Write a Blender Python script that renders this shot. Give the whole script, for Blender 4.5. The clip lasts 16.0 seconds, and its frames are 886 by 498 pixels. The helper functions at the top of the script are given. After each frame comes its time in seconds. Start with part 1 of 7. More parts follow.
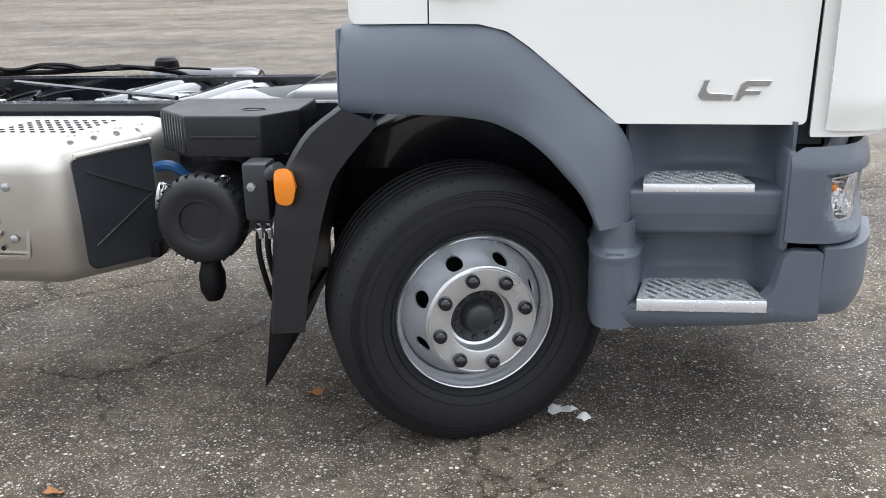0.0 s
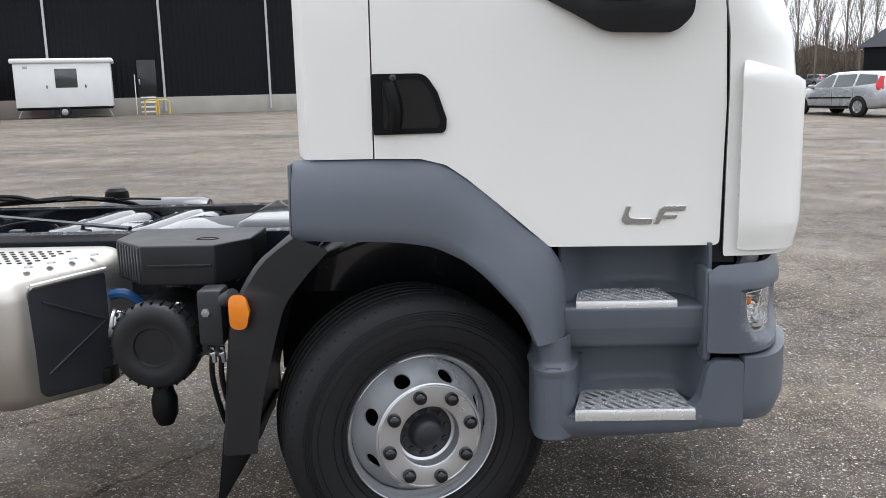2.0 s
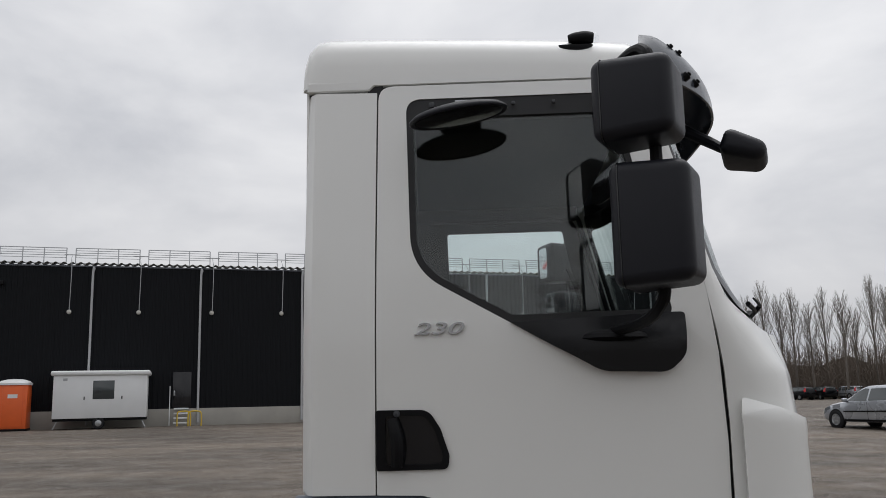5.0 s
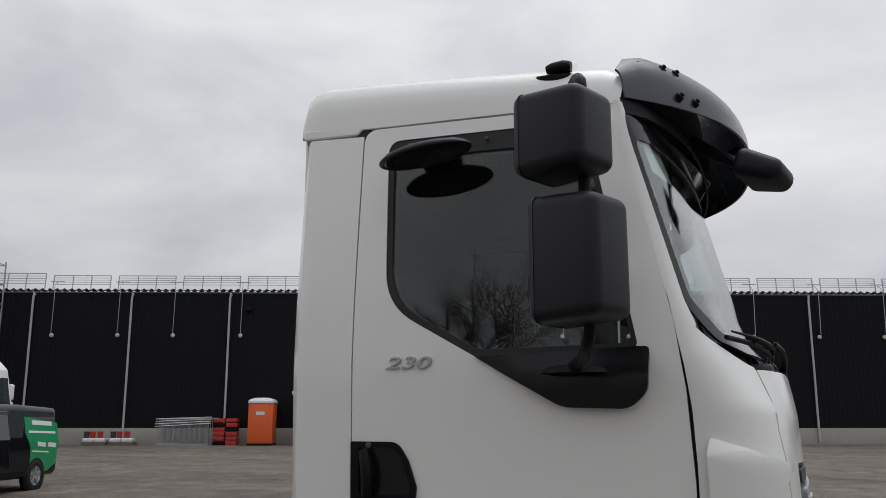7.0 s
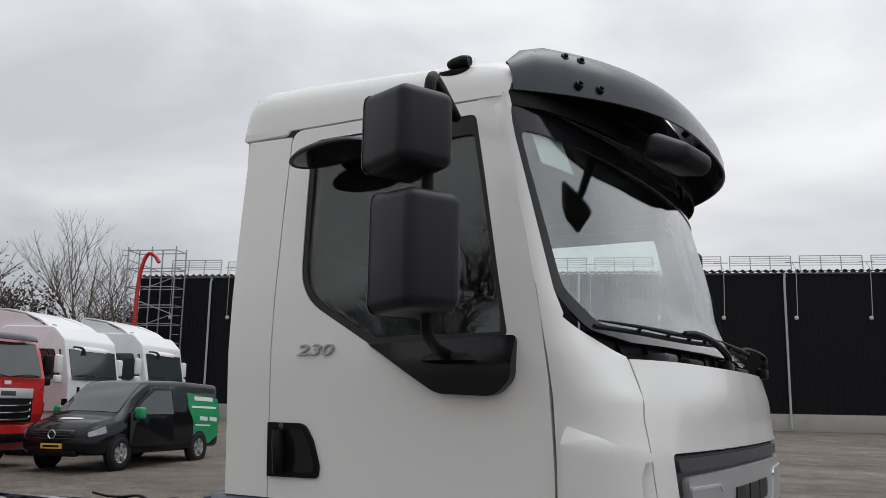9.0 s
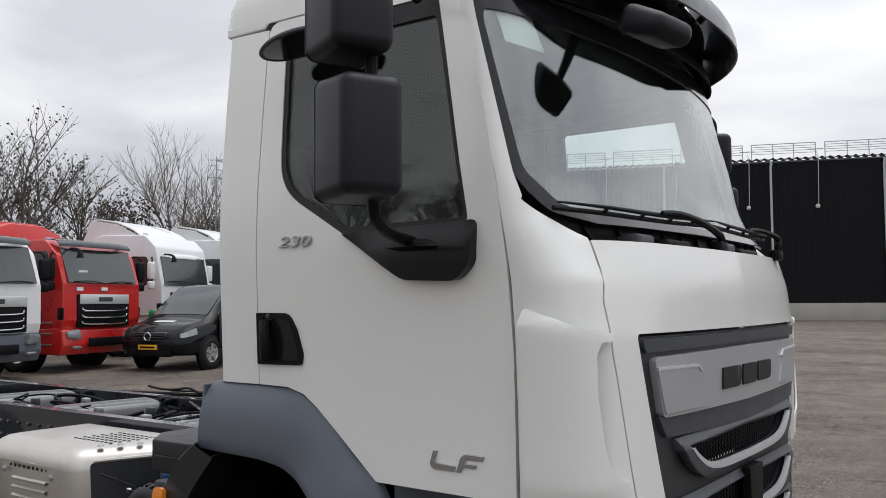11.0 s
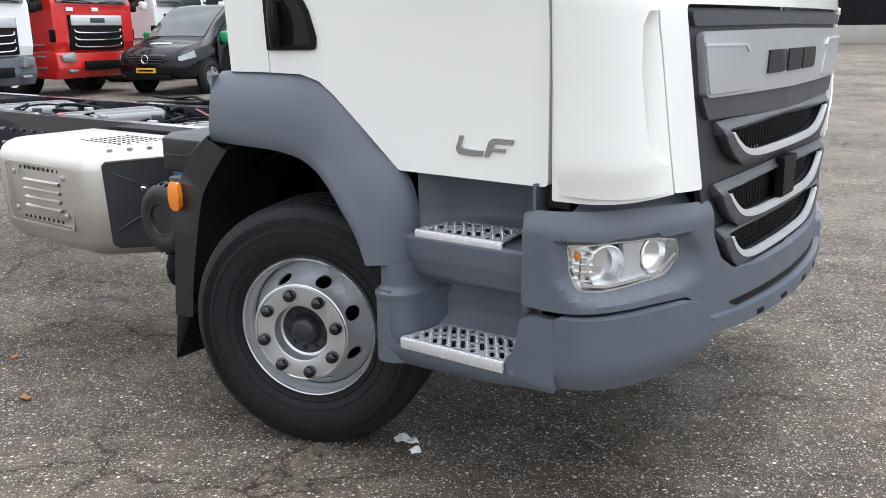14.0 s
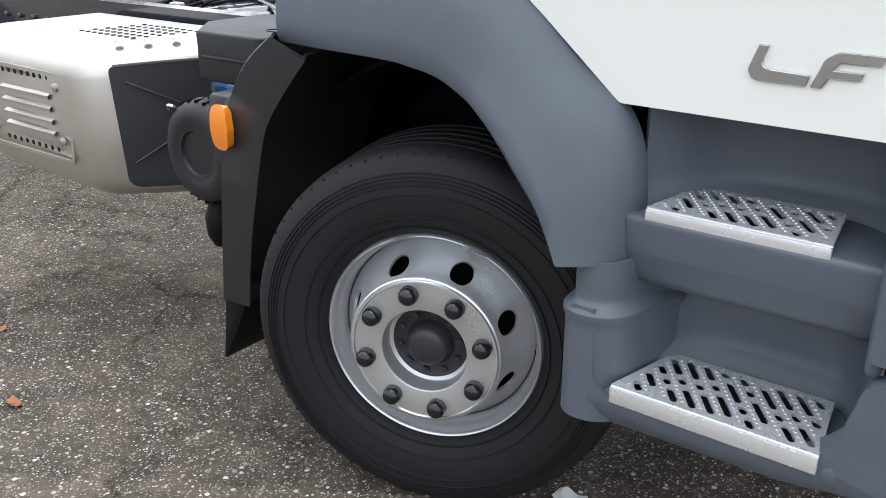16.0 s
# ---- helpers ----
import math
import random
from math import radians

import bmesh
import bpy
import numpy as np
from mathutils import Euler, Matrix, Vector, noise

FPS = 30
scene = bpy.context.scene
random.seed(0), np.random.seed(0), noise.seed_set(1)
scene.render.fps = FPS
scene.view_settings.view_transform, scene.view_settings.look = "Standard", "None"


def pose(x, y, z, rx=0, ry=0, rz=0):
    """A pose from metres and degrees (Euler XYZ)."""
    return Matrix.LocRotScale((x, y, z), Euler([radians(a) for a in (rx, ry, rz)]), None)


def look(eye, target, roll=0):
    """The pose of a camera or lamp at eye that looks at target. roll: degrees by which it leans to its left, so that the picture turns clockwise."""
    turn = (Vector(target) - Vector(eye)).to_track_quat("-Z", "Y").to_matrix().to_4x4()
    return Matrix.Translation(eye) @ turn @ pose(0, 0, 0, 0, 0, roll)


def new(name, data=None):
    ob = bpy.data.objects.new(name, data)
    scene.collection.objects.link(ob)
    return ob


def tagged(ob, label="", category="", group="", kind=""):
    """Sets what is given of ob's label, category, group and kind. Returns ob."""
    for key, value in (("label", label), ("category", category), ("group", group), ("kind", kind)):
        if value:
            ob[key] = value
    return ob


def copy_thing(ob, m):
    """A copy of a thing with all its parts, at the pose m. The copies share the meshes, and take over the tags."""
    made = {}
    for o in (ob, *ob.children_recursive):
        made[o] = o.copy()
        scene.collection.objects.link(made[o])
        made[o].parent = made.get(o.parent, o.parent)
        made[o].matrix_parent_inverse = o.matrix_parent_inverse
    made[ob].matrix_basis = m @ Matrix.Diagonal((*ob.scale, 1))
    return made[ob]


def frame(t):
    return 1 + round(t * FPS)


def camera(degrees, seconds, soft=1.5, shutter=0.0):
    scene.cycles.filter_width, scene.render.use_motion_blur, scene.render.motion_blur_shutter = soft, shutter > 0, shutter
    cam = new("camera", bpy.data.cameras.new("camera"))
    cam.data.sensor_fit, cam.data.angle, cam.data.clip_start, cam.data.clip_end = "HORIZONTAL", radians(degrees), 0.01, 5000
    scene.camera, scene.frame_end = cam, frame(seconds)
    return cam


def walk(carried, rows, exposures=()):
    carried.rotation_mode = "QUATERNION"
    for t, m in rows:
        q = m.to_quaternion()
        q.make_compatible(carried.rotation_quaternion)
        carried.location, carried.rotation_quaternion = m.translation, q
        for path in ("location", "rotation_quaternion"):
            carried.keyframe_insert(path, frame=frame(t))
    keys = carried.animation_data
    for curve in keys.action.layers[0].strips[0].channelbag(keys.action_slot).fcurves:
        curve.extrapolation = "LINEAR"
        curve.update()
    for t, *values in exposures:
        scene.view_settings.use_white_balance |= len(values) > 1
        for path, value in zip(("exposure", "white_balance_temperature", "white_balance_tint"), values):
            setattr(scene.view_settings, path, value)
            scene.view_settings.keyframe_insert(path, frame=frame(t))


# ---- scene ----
cam = camera(53.85, 16.0, soft=0.8)

PATH = [
    (0.0, (0.127, -2.523, 1.470), (-0.061, -0.631, 0.847), -1.07),
    (0.5, (0.141, -2.595, 1.486), (0.010, -0.698, 0.867), -1.12),
    (1.0, (0.166, -2.643, 1.475), (0.064, -0.732, 0.894), -1.29),
    (1.5, (0.122, -2.662, 1.509), (0.063, -0.736, 0.972), -1.32),
    (2.0, (0.122, -2.677, 1.519), (0.071, -0.711, 1.155), -1.34),
    (2.5, (0.121, -2.703, 1.538), (0.069, -0.715, 1.327), -1.41),
    (3.0, (0.118, -2.715, 1.559), (0.068, -0.717, 1.497), -1.38),
    (3.5, (0.120, -2.767, 1.565), (0.070, -0.769, 1.647), -1.19),
    (4.0, (0.128, -2.775, 1.573), (0.079, -0.786, 1.779), -1.02),
    (4.5, (0.140, -2.761, 1.586), (0.093, -0.783, 1.881), -1.38),
    (6.8, (0.938, -2.649, 1.616), (0.348, -0.777, 2.004), 0.52),
    (7.0, (1.046, -2.648, 1.620), (0.420, -0.789, 2.012), 0.01),
    (7.5, (1.336, -2.556, 1.626), (0.600, -0.737, 2.014), 0.04),
    (8.0, (1.583, -2.528, 1.632), (0.756, -0.746, 2.008), 0.22),
    (8.2, (1.662, -2.529, 1.640), (0.803, -0.760, 2.003), 0.74),
    (10.3, (2.144, -2.141, 1.631), (1.017, -0.518, 1.941), -0.30),
    (10.5, (2.173, -2.156, 1.619), (1.033, -0.534, 1.883), -0.31),
    (11.0, (2.217, -2.172, 1.603), (1.051, -0.552, 1.721), -0.33),
    (11.5, (2.231, -2.166, 1.582), (1.057, -0.547, 1.602), -0.37),
    (12.0, (2.234, -2.145, 1.559), (1.056, -0.531, 1.481), -0.40),
    (12.5, (2.222, -2.129, 1.544), (1.045, -0.523, 1.357), -0.47),
    (13.0, (2.206, -2.135, 1.529), (1.038, -0.537, 1.245), -0.52),
    (13.5, (2.183, -2.148, 1.508), (1.025, -0.564, 1.123), -0.56),
    (14.0, (2.062, -2.080, 1.449), (0.922, -0.512, 0.957), -0.57),
    (14.5, (1.869, -1.896, 1.427), (0.747, -0.355, 0.821), -0.55),
    (15.0, (1.637, -1.746, 1.412), (0.513, -0.229, 0.751), -0.15),
    (15.5, (1.352, -1.622, 1.403), (0.230, -0.114, 0.718), 0.26),
    (16.0, (1.061, -1.401, 1.355), (-0.065, 0.076, 0.614), -0.09),
]
EXPOSURES = [(0.0, 0.90, 6110, 9), (1.0, 0.86, 6110, 9), (1.5, 0.74, 6100, 9), (2.0, 0.56, 6190, 10), (2.5, 0.14, 6270, 10), (3.5, -0.34, 6350, 11), (4.5, -0.62, 6350, 11), (7.0, -0.69, 6330, 11), (8.0, -0.60, 6330, 11), (10.5, -0.37, 6330, 11), (12.0, -0.03, 6300, 11), (13.0, 0.34, 6230, 10), (14.0, 0.74, 6110, 9), (16.0, 0.90, 6090, 8)]
walk(cam, [(t, look(eye, target, roll)) for t, eye, target, roll in PATH], EXPOSURES)

# ---- daylight: an even, bright overcast sky and a very soft sun ----
world = bpy.data.worlds.new("overcast")
scene.world = world
world.use_nodes = True
wn, wl = world.node_tree.nodes, world.node_tree.links
wn.clear()
out = wn.new("ShaderNodeOutputWorld")
bg = wn.new("ShaderNodeBackground")
sky = wn.new("ShaderNodeTexSky")
sky.sky_type = "NISHITA"
sky.sun_disc = False
sky.sun_elevation, sky.sun_rotation = radians(74), radians(37)
sky.dust_density = 6.0
grey = wn.new("ShaderNodeHueSaturation")
grey.inputs["Saturation"].default_value = 0.0
wl.new(sky.outputs[0], grey.inputs["Color"])
coord = wn.new("ShaderNodeTexCoord")
sep = wn.new("ShaderNodeSeparateXYZ")
wl.new(coord.outputs["Generated"], sep.inputs[0])
lift = wn.new("ShaderNodeMapRange")            # overcast: brighter overhead than at the horizon
lift.inputs["From Min"].default_value, lift.inputs["From Max"].default_value = 0.0, 1.0
lift.inputs["To Min"].default_value, lift.inputs["To Max"].default_value = 0.84, 1.32
wl.new(sep.outputs["Z"], lift.inputs["Value"])
squash = wn.new("ShaderNodeMapping")
squash.inputs["Scale"].default_value = (1.0, 1.0, 2.6)
wl.new(coord.outputs["Generated"], squash.inputs["Vector"])
cloud = wn.new("ShaderNodeTexNoise")
cloud.inputs["Scale"].default_value, cloud.inputs["Detail"].default_value, cloud.inputs["Roughness"].default_value = 2.3, 7.0, 0.52
cloud.inputs["Distortion"].default_value = 0.35
wl.new(squash.outputs[0], cloud.inputs["Vector"])
ramp = wn.new("ShaderNodeValToRGB")
ramp.color_ramp.elements[0].position, ramp.color_ramp.elements[0].color = 0.37, (0.60, 0.618, 0.66, 1)
ramp.color_ramp.elements[1].position, ramp.color_ramp.elements[1].color = 0.66, (1.06, 1.055, 1.05, 1)
wl.new(cloud.outputs["Fac"], ramp.inputs["Fac"])
mul = wn.new("ShaderNodeMix"); mul.data_type = "RGBA"; mul.blend_type = "MULTIPLY"; mul.inputs["Factor"].default_value = 1.0
side = wn.new("ShaderNodeMapRange")            # the veiled sun stands behind the truck
side.inputs["From Min"].default_value, side.inputs["From Max"].default_value = -1.0, 1.0
side.inputs["To Min"].default_value, side.inputs["To Max"].default_value = 0.96, 1.03
wl.new(sep.outputs["Y"], side.inputs["Value"])
both = wn.new("ShaderNodeMath"); both.operation = "MULTIPLY"
wl.new(lift.outputs[0], both.inputs[0]); wl.new(side.outputs[0], both.inputs[1])
wl.new(ramp.outputs["Color"], mul.inputs[6]); wl.new(both.outputs[0], mul.inputs[7])
thin = wn.new("ShaderNodeMix"); thin.data_type = "RGBA"; thin.inputs["Factor"].default_value = 0.92
wl.new(grey.outputs["Color"], thin.inputs[6]); wl.new(mul.outputs[2], thin.inputs[7])
wl.new(thin.outputs[2], bg.inputs["Color"])
bg.inputs["Strength"].default_value = 1.0
wl.new(bg.outputs[0], out.inputs["Surface"])

sun_data = bpy.data.lights.new("sun", "SUN")
sun_data.energy, sun_data.angle, sun_data.color = 0.8, radians(50), (1.0, 0.985, 0.96)
sun = new("sun", sun_data)
sun.matrix_world = look((1.5, 2.0, 9), (0, 0, 0))


# ---- materials ----
def mat(name, color, rough=0.5, metal=0.0, vary=0.12, scale=6.0, grain=0.0, grain_scale=300.0, coat=0.0, rough_vary=0.1, tint=None, spec=0.5):
    """A painted, plastic or metal surface with soft stains at one scale and grain at another."""
    m = bpy.data.materials.new(name)
    m.use_nodes = True
    n, l = m.node_tree.nodes, m.node_tree.links
    b = n["Principled BSDF"]
    tc = n.new("ShaderNodeTexCoord")
    big = n.new("ShaderNodeTexNoise")
    big.inputs["Scale"].default_value, big.inputs["Detail"].default_value = scale, 5
    l.new(tc.outputs["Object"], big.inputs["Vector"])
    mix = n.new("ShaderNodeMix"); mix.data_type = "RGBA"
    dark = tuple(c * (1 - vary) for c in (tint or color))
    light = tuple(min(1, c * (1 + vary * 0.6)) for c in color)
    mix.inputs[6].default_value, mix.inputs[7].default_value = (*dark, 1), (*light, 1)
    l.new(big.outputs["Fac"], mix.inputs["Factor"])
    l.new(mix.outputs[2], b.inputs["Base Color"])
    rr = n.new("ShaderNodeMapRange")
    rr.inputs["To Min"].default_value, rr.inputs["To Max"].default_value = max(0.02, rough - rough_vary), min(1, rough + rough_vary)
    l.new(big.outputs["Fac"], rr.inputs["Value"])
    l.new(rr.outputs[0], b.inputs["Roughness"])
    b.inputs["Metallic"].default_value = metal
    b.inputs["Coat Weight"].default_value = coat
    b.inputs["Coat Roughness"].default_value = 0.06
    b.inputs["Specular IOR Level"].default_value = spec
    if grain:
        fine = n.new("ShaderNodeTexNoise")
        fine.inputs["Scale"].default_value, fine.inputs["Detail"].default_value = grain_scale, 3
        l.new(tc.outputs["Object"], fine.inputs["Vector"])
        bump = n.new("ShaderNodeBump")
        bump.inputs["Strength"].default_value, bump.inputs["Distance"].default_value = grain, 0.002
        l.new(fine.outputs["Fac"], bump.inputs["Height"])
        l.new(bump.outputs[0], b.inputs["Normal"])
    return m


def glass_mat(name, color, rough=0.0, least=0.035):
    """Thin clear glass: tinted see-through, with gloss that grows towards grazing angles."""
    m = bpy.data.materials.new(name)
    m.use_nodes = True
    n, l = m.node_tree.nodes, m.node_tree.links
    n.clear()
    end = n.new("ShaderNodeOutputMaterial")
    clear = n.new("ShaderNodeBsdfTransparent")
    clear.inputs["Color"].default_value = (*color, 1)
    gloss = n.new("ShaderNodeBsdfGlossy")
    gloss.inputs["Roughness"].default_value = rough
    facing = n.new("ShaderNodeLayerWeight")
    facing.inputs["Blend"].default_value = 0.5
    steep = n.new("ShaderNodeMath"); steep.operation = "POWER"; steep.inputs[1].default_value = 4.5
    l.new(facing.outputs["Facing"], steep.inputs[0])
    share = n.new("ShaderNodeMapRange")
    share.inputs["To Min"].default_value, share.inputs["To Max"].default_value = least, 0.85
    l.new(steep.outputs[0], share.inputs["Value"])
    mix = n.new("ShaderNodeMixShader")
    l.new(share.outputs[0], mix.inputs[0]); l.new(clear.outputs[0], mix.inputs[1]); l.new(gloss.outputs[0], mix.inputs[2])
    l.new(mix.outputs[0], end.inputs["Surface"])
    return m


def asphalt_mat():
    """Old wet asphalt: dark binder, pale stone chips of two sizes, cracks, damp patches."""
    m = bpy.data.materials.new("asphalt")
    m.use_nodes = True
    n, l = m.node_tree.nodes, m.node_tree.links
    b = n["Principled BSDF"]
    tc = n.new("ShaderNodeTexCoord")

    def noise_node(scale, detail=4.0, rough=0.55):
        t = n.new("ShaderNodeTexNoise")
        t.inputs["Scale"].default_value, t.inputs["Detail"].default_value, t.inputs["Roughness"].default_value = scale, detail, rough
        l.new(tc.outputs["Object"], t.inputs["Vector"])
        return t

    def ramp_node(src, stops):
        r = n.new("ShaderNodeValToRGB")
        r.color_ramp.elements[0].position, r.color_ramp.elements[0].color = stops[0][0], (*stops[0][1], 1)
        r.color_ramp.elements[1].position, r.color_ramp.elements[1].color = stops[-1][0], (*stops[-1][1], 1)
        for p, c in stops[1:-1]:
            r.color_ramp.elements.new(p).color = (*c, 1)
        l.new(src, r.inputs["Fac"])
        return r

    def mixed(kind, f, a, c, value=None):
        x = n.new("ShaderNodeMix"); x.data_type = "RGBA"; x.blend_type = kind
        if value is None:
            l.new(f, x.inputs["Factor"])
        else:
            x.inputs["Factor"].default_value = value
        l.new(a, x.inputs[6]); l.new(c, x.inputs[7])
        return x.outputs[2]

    patches = ramp_node(noise_node(0.55, 6).outputs["Fac"], [(0.3, (0.043, 0.035, 0.0285)), (0.5, (0.088, 0.073, 0.059)), (0.72, (0.160, 0.132, 0.104))])
    mid = ramp_node(noise_node(7.0, 5, 0.65).outputs["Fac"], [(0.3, (0.62, 0.62, 0.62)), (0.7, (1.25, 1.22, 1.18))])
    base = mixed("MULTIPLY", None, patches.outputs[0], mid.outputs[0], 1.0)
    # towards the warehouse the asphalt is drier and covered with tan dirt
    place = n.new("ShaderNodeSeparateXYZ")
    l.new(tc.outputs["Object"], place.inputs[0])
    far = n.new("ShaderNodeMapRange")
    far.inputs["From Min"].default_value, far.inputs["From Max"].default_value = 3.0, 16.0
    l.new(place.outputs["Y"], far.inputs["Value"])
    streak_map = n.new("ShaderNodeMapping")
    streak_map.inputs["Rotation"].default_value, streak_map.inputs["Scale"].default_value = (0, 0, radians(-20)), (0.16, 0.55, 1.0)
    l.new(tc.outputs["Object"], streak_map.inputs["Vector"])
    streak = noise_node(1.0, 4, 0.55)
    l.new(streak_map.outputs[0], streak.inputs["Vector"])
    dirt = ramp_node(streak.outputs["Fac"], [(0.32, (0.060, 0.050, 0.041)), (0.5, (0.115, 0.094, 0.076)), (0.68, (0.175, 0.143, 0.114))])
    base = mixed("MIX", far.outputs[0], base, dirt.outputs[0])
    gravel = ramp_node(noise_node(26.0, 6, 0.8).outputs["Fac"], [(0.34, (0.50, 0.49, 0.47)), (0.5, (0.95, 0.95, 0.95)), (0.68, (1.65, 1.62, 1.56))])
    base = mixed("MULTIPLY", None, base, gravel.outputs[0], 0.75)
    clods = ramp_node(noise_node(3.4, 8, 0.82).outputs["Fac"], [(0.36, (0.62, 0.61, 0.60)), (0.5, (1.0, 1.0, 1.0)), (0.64, (1.34, 1.31, 1.26))])
    base = mixed("MULTIPLY", None, base, clods.outputs[0], 0.8)
    out_color = base
    heights = []
    for scale, lo, hi, tone in ((150.0, 0.30, 1.0, 1.25), (95.0, 0.55, 1.0, 1.5), (55.0, 0.80, 1.0, 1.7)):
        v = n.new("ShaderNodeTexVoronoi")
        v.inputs["Scale"].default_value = scale
        v.inputs["Randomness"].default_value = 1.0
        l.new(tc.outputs["Object"], v.inputs["Vector"])
        s = n.new("ShaderNodeSeparateColor")
        l.new(v.outputs["Color"], s.inputs[0])
        chip = ramp_node(s.outputs[0], [(lo, (0, 0, 0)), (lo + 0.02, (0.55, 0.55, 0.55)), (hi, (1, 1, 1))])
        inside = ramp_node(v.outputs["Distance"], [(0.30, (1, 1, 1)), (0.42, (0, 0, 0))])
        mask = mixed("MULTIPLY", None, chip.outputs[0], inside.outputs[0], 1.0)
        stone = ramp_node(s.outputs[1], [(0.0, (0.06 * tone, 0.054 * tone, 0.047 * tone)), (0.5, (0.155 * tone, 0.141 * tone, 0.124 * tone)), (0.85, (0.36 * tone, 0.335 * tone, 0.30 * tone)), (1.0, (0.80, 0.78, 0.74))])
        out_color = mixed("MIX", mask, out_color, stone.outputs[0])
        heights.append(mask)
    crack = n.new("ShaderNodeTexVoronoi")
    crack.feature = "DISTANCE_TO_EDGE"
    crack.inputs["Scale"].default_value = 1.5
    warp = n.new("ShaderNodeMix"); warp.data_type = "RGBA"; warp.inputs["Factor"].default_value = 0.30
    l.new(tc.outputs["Object"], warp.inputs[6]); l.new(noise_node(3.0, 6, 0.7).outputs["Color"], warp.inputs[7])
    l.new(warp.outputs[2], crack.inputs["Vector"])
    line = ramp_node(crack.outputs["Distance"], [(0.002, (0.30, 0.29, 0.28)), (0.006, (0.62, 0.61, 0.60)), (0.020, (1, 1, 1))])
    some = ramp_node(noise_node(0.7, 3).outputs["Fac"], [(0.40, (0, 0, 0)), (0.52, (1, 1, 1))])
    out_color = mixed("MULTIPLY", some.outputs[0], out_color, line.outputs[0])
    l.new(out_color, b.inputs["Base Color"])
    wet = ramp_node(noise_node(1.3, 5).outputs["Fac"], [(0.35, (0.50, 0.50, 0.50)), (0.62, (0.85, 0.85, 0.85))])
    b.inputs["Specular IOR Level"].default_value = 0.16
    l.new(wet.outputs[0], b.inputs["Roughness"])
    bump = n.new("ShaderNodeBump")
    bump.inputs["Strength"].default_value, bump.inputs["Distance"].default_value = 0.7, 0.004
    l.new(mixed("ADD", None, heights[0], heights[1], 0.6), bump.inputs["Height"])
    l.new(bump.outputs[0], b.inputs["Normal"])
    return m


ASPHALT = asphalt_mat()
WHITE = mat("white_paint", (0.83, 0.83, 0.805), 0.24, vary=0.03, scale=2.5, coat=0.5, rough_vary=0.05)
GREY = mat("grey_plastic", (0.094, 0.108, 0.134), 0.40, vary=0.10, scale=9, grain=0.25, grain_scale=900, rough_vary=0.06)
GREY_PAINT = mat("grey_visor_plastic", (0.044, 0.050, 0.062), 0.24, vary=0.12, scale=14, grain=0.06, grain_scale=120)
# darker copy of the grille plastic: the recess shade is in its colour
GRILLE_SHADED = mat("grille_plastic_shaded", (0.024, 0.026, 0.031), 0.45, vary=0.12, scale=9, grain=0.2, grain_scale=900)
GRILLE_GREY = mat("grille_plastic", (0.046, 0.050, 0.059), 0.45, vary=0.12, scale=9, grain=0.2, grain_scale=900)
DARK_GREY = mat("dark_grey_plastic", (0.045, 0.048, 0.054), 0.45, vary=0.12, scale=9, grain=0.2, grain_scale=900)
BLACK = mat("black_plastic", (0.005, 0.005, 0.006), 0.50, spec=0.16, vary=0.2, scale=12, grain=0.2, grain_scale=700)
MIRROR_BLACK = mat("mirror_housing_plastic", (0.009, 0.0095, 0.014), 0.44, spec=0.3, vary=0.12, scale=10, grain=0.25, grain_scale=900)
GLOSS_BLACK = mat("gloss_black", (0.010, 0.010, 0.012), 0.12, vary=0.1)
RUBBER = mat("tyre_rubber", (0.012, 0.0128, 0.0158), 0.60, vary=0.35, scale=5, grain=0.3, grain_scale=260, spec=0.22, tint=(0.019, 0.018, 0.018))
PLASTIC = mat("dark_moulded_plastic", (0.014, 0.0145, 0.017), 0.42, spec=0.4, vary=0.2, scale=10, grain=0.15, grain_scale=500)
TRIM_BLACK = mat("satin_black_trim", (0.006, 0.006, 0.007), 0.25, spec=0.3, vary=0.1)
SEAL = mat("rubber_seal", (0.012, 0.012, 0.013), 0.6, vary=0.1)
RIM_SILVER = mat("silver_wheel_paint", (0.62, 0.635, 0.66), 0.29, metal=0.80, vary=0.08, scale=8, rough_vary=0.05)
ALU = mat("aluminium_tread", (0.80, 0.81, 0.83), 0.27, metal=0.65, vary=0.05, scale=22, rough_vary=0.04)
LAMP_SILVER = mat("bright_lamp_reflector", (0.90, 0.90, 0.91), 0.24, metal=0.9, vary=0.06, scale=30)
CHROME = mat("chrome", (0.75, 0.75, 0.76), 0.14, metal=1.0, vary=0.06)
SILVER = mat("silver_emblem_paint", (0.62, 0.63, 0.65), 0.32, metal=0.35, vary=0.06, scale=9)
BADGE = mat("badge_metal", (0.46, 0.46, 0.46), 0.26, metal=0.8, vary=0.1)
COVER_SILVER = mat("silencer_cover_steel", (0.66, 0.635, 0.595), 0.36, metal=0.90, vary=0.12, scale=4, grain=0.08, grain_scale=90, tint=(0.58, 0.55, 0.505))
FRAME_BLUE = mat("chassis_paint", (0.010, 0.013, 0.021), 0.24, vary=0.2, scale=10, grain=0.03, grain_scale=60, coat=1.0)
END_STEEL = mat("dull_end_steel", (0.030, 0.033, 0.039), 0.42, vary=0.25, scale=8)
HUB_DARK = mat("dark_hub_paint", (0.022, 0.024, 0.029), 0.45, vary=0.3, scale=20)
EMBLEM = mat("satin_emblem_paint", (0.47, 0.48, 0.50), 0.36, metal=0.5, vary=0.06, scale=9)
STEEL = mat("galvanised_steel", (0.42, 0.43, 0.44), 0.42, metal=0.8, vary=0.2, scale=15)
ORANGE = mat("amber_lens", (0.78, 0.23, 0.012), 0.22, vary=0.12, scale=60, coat=0.5)
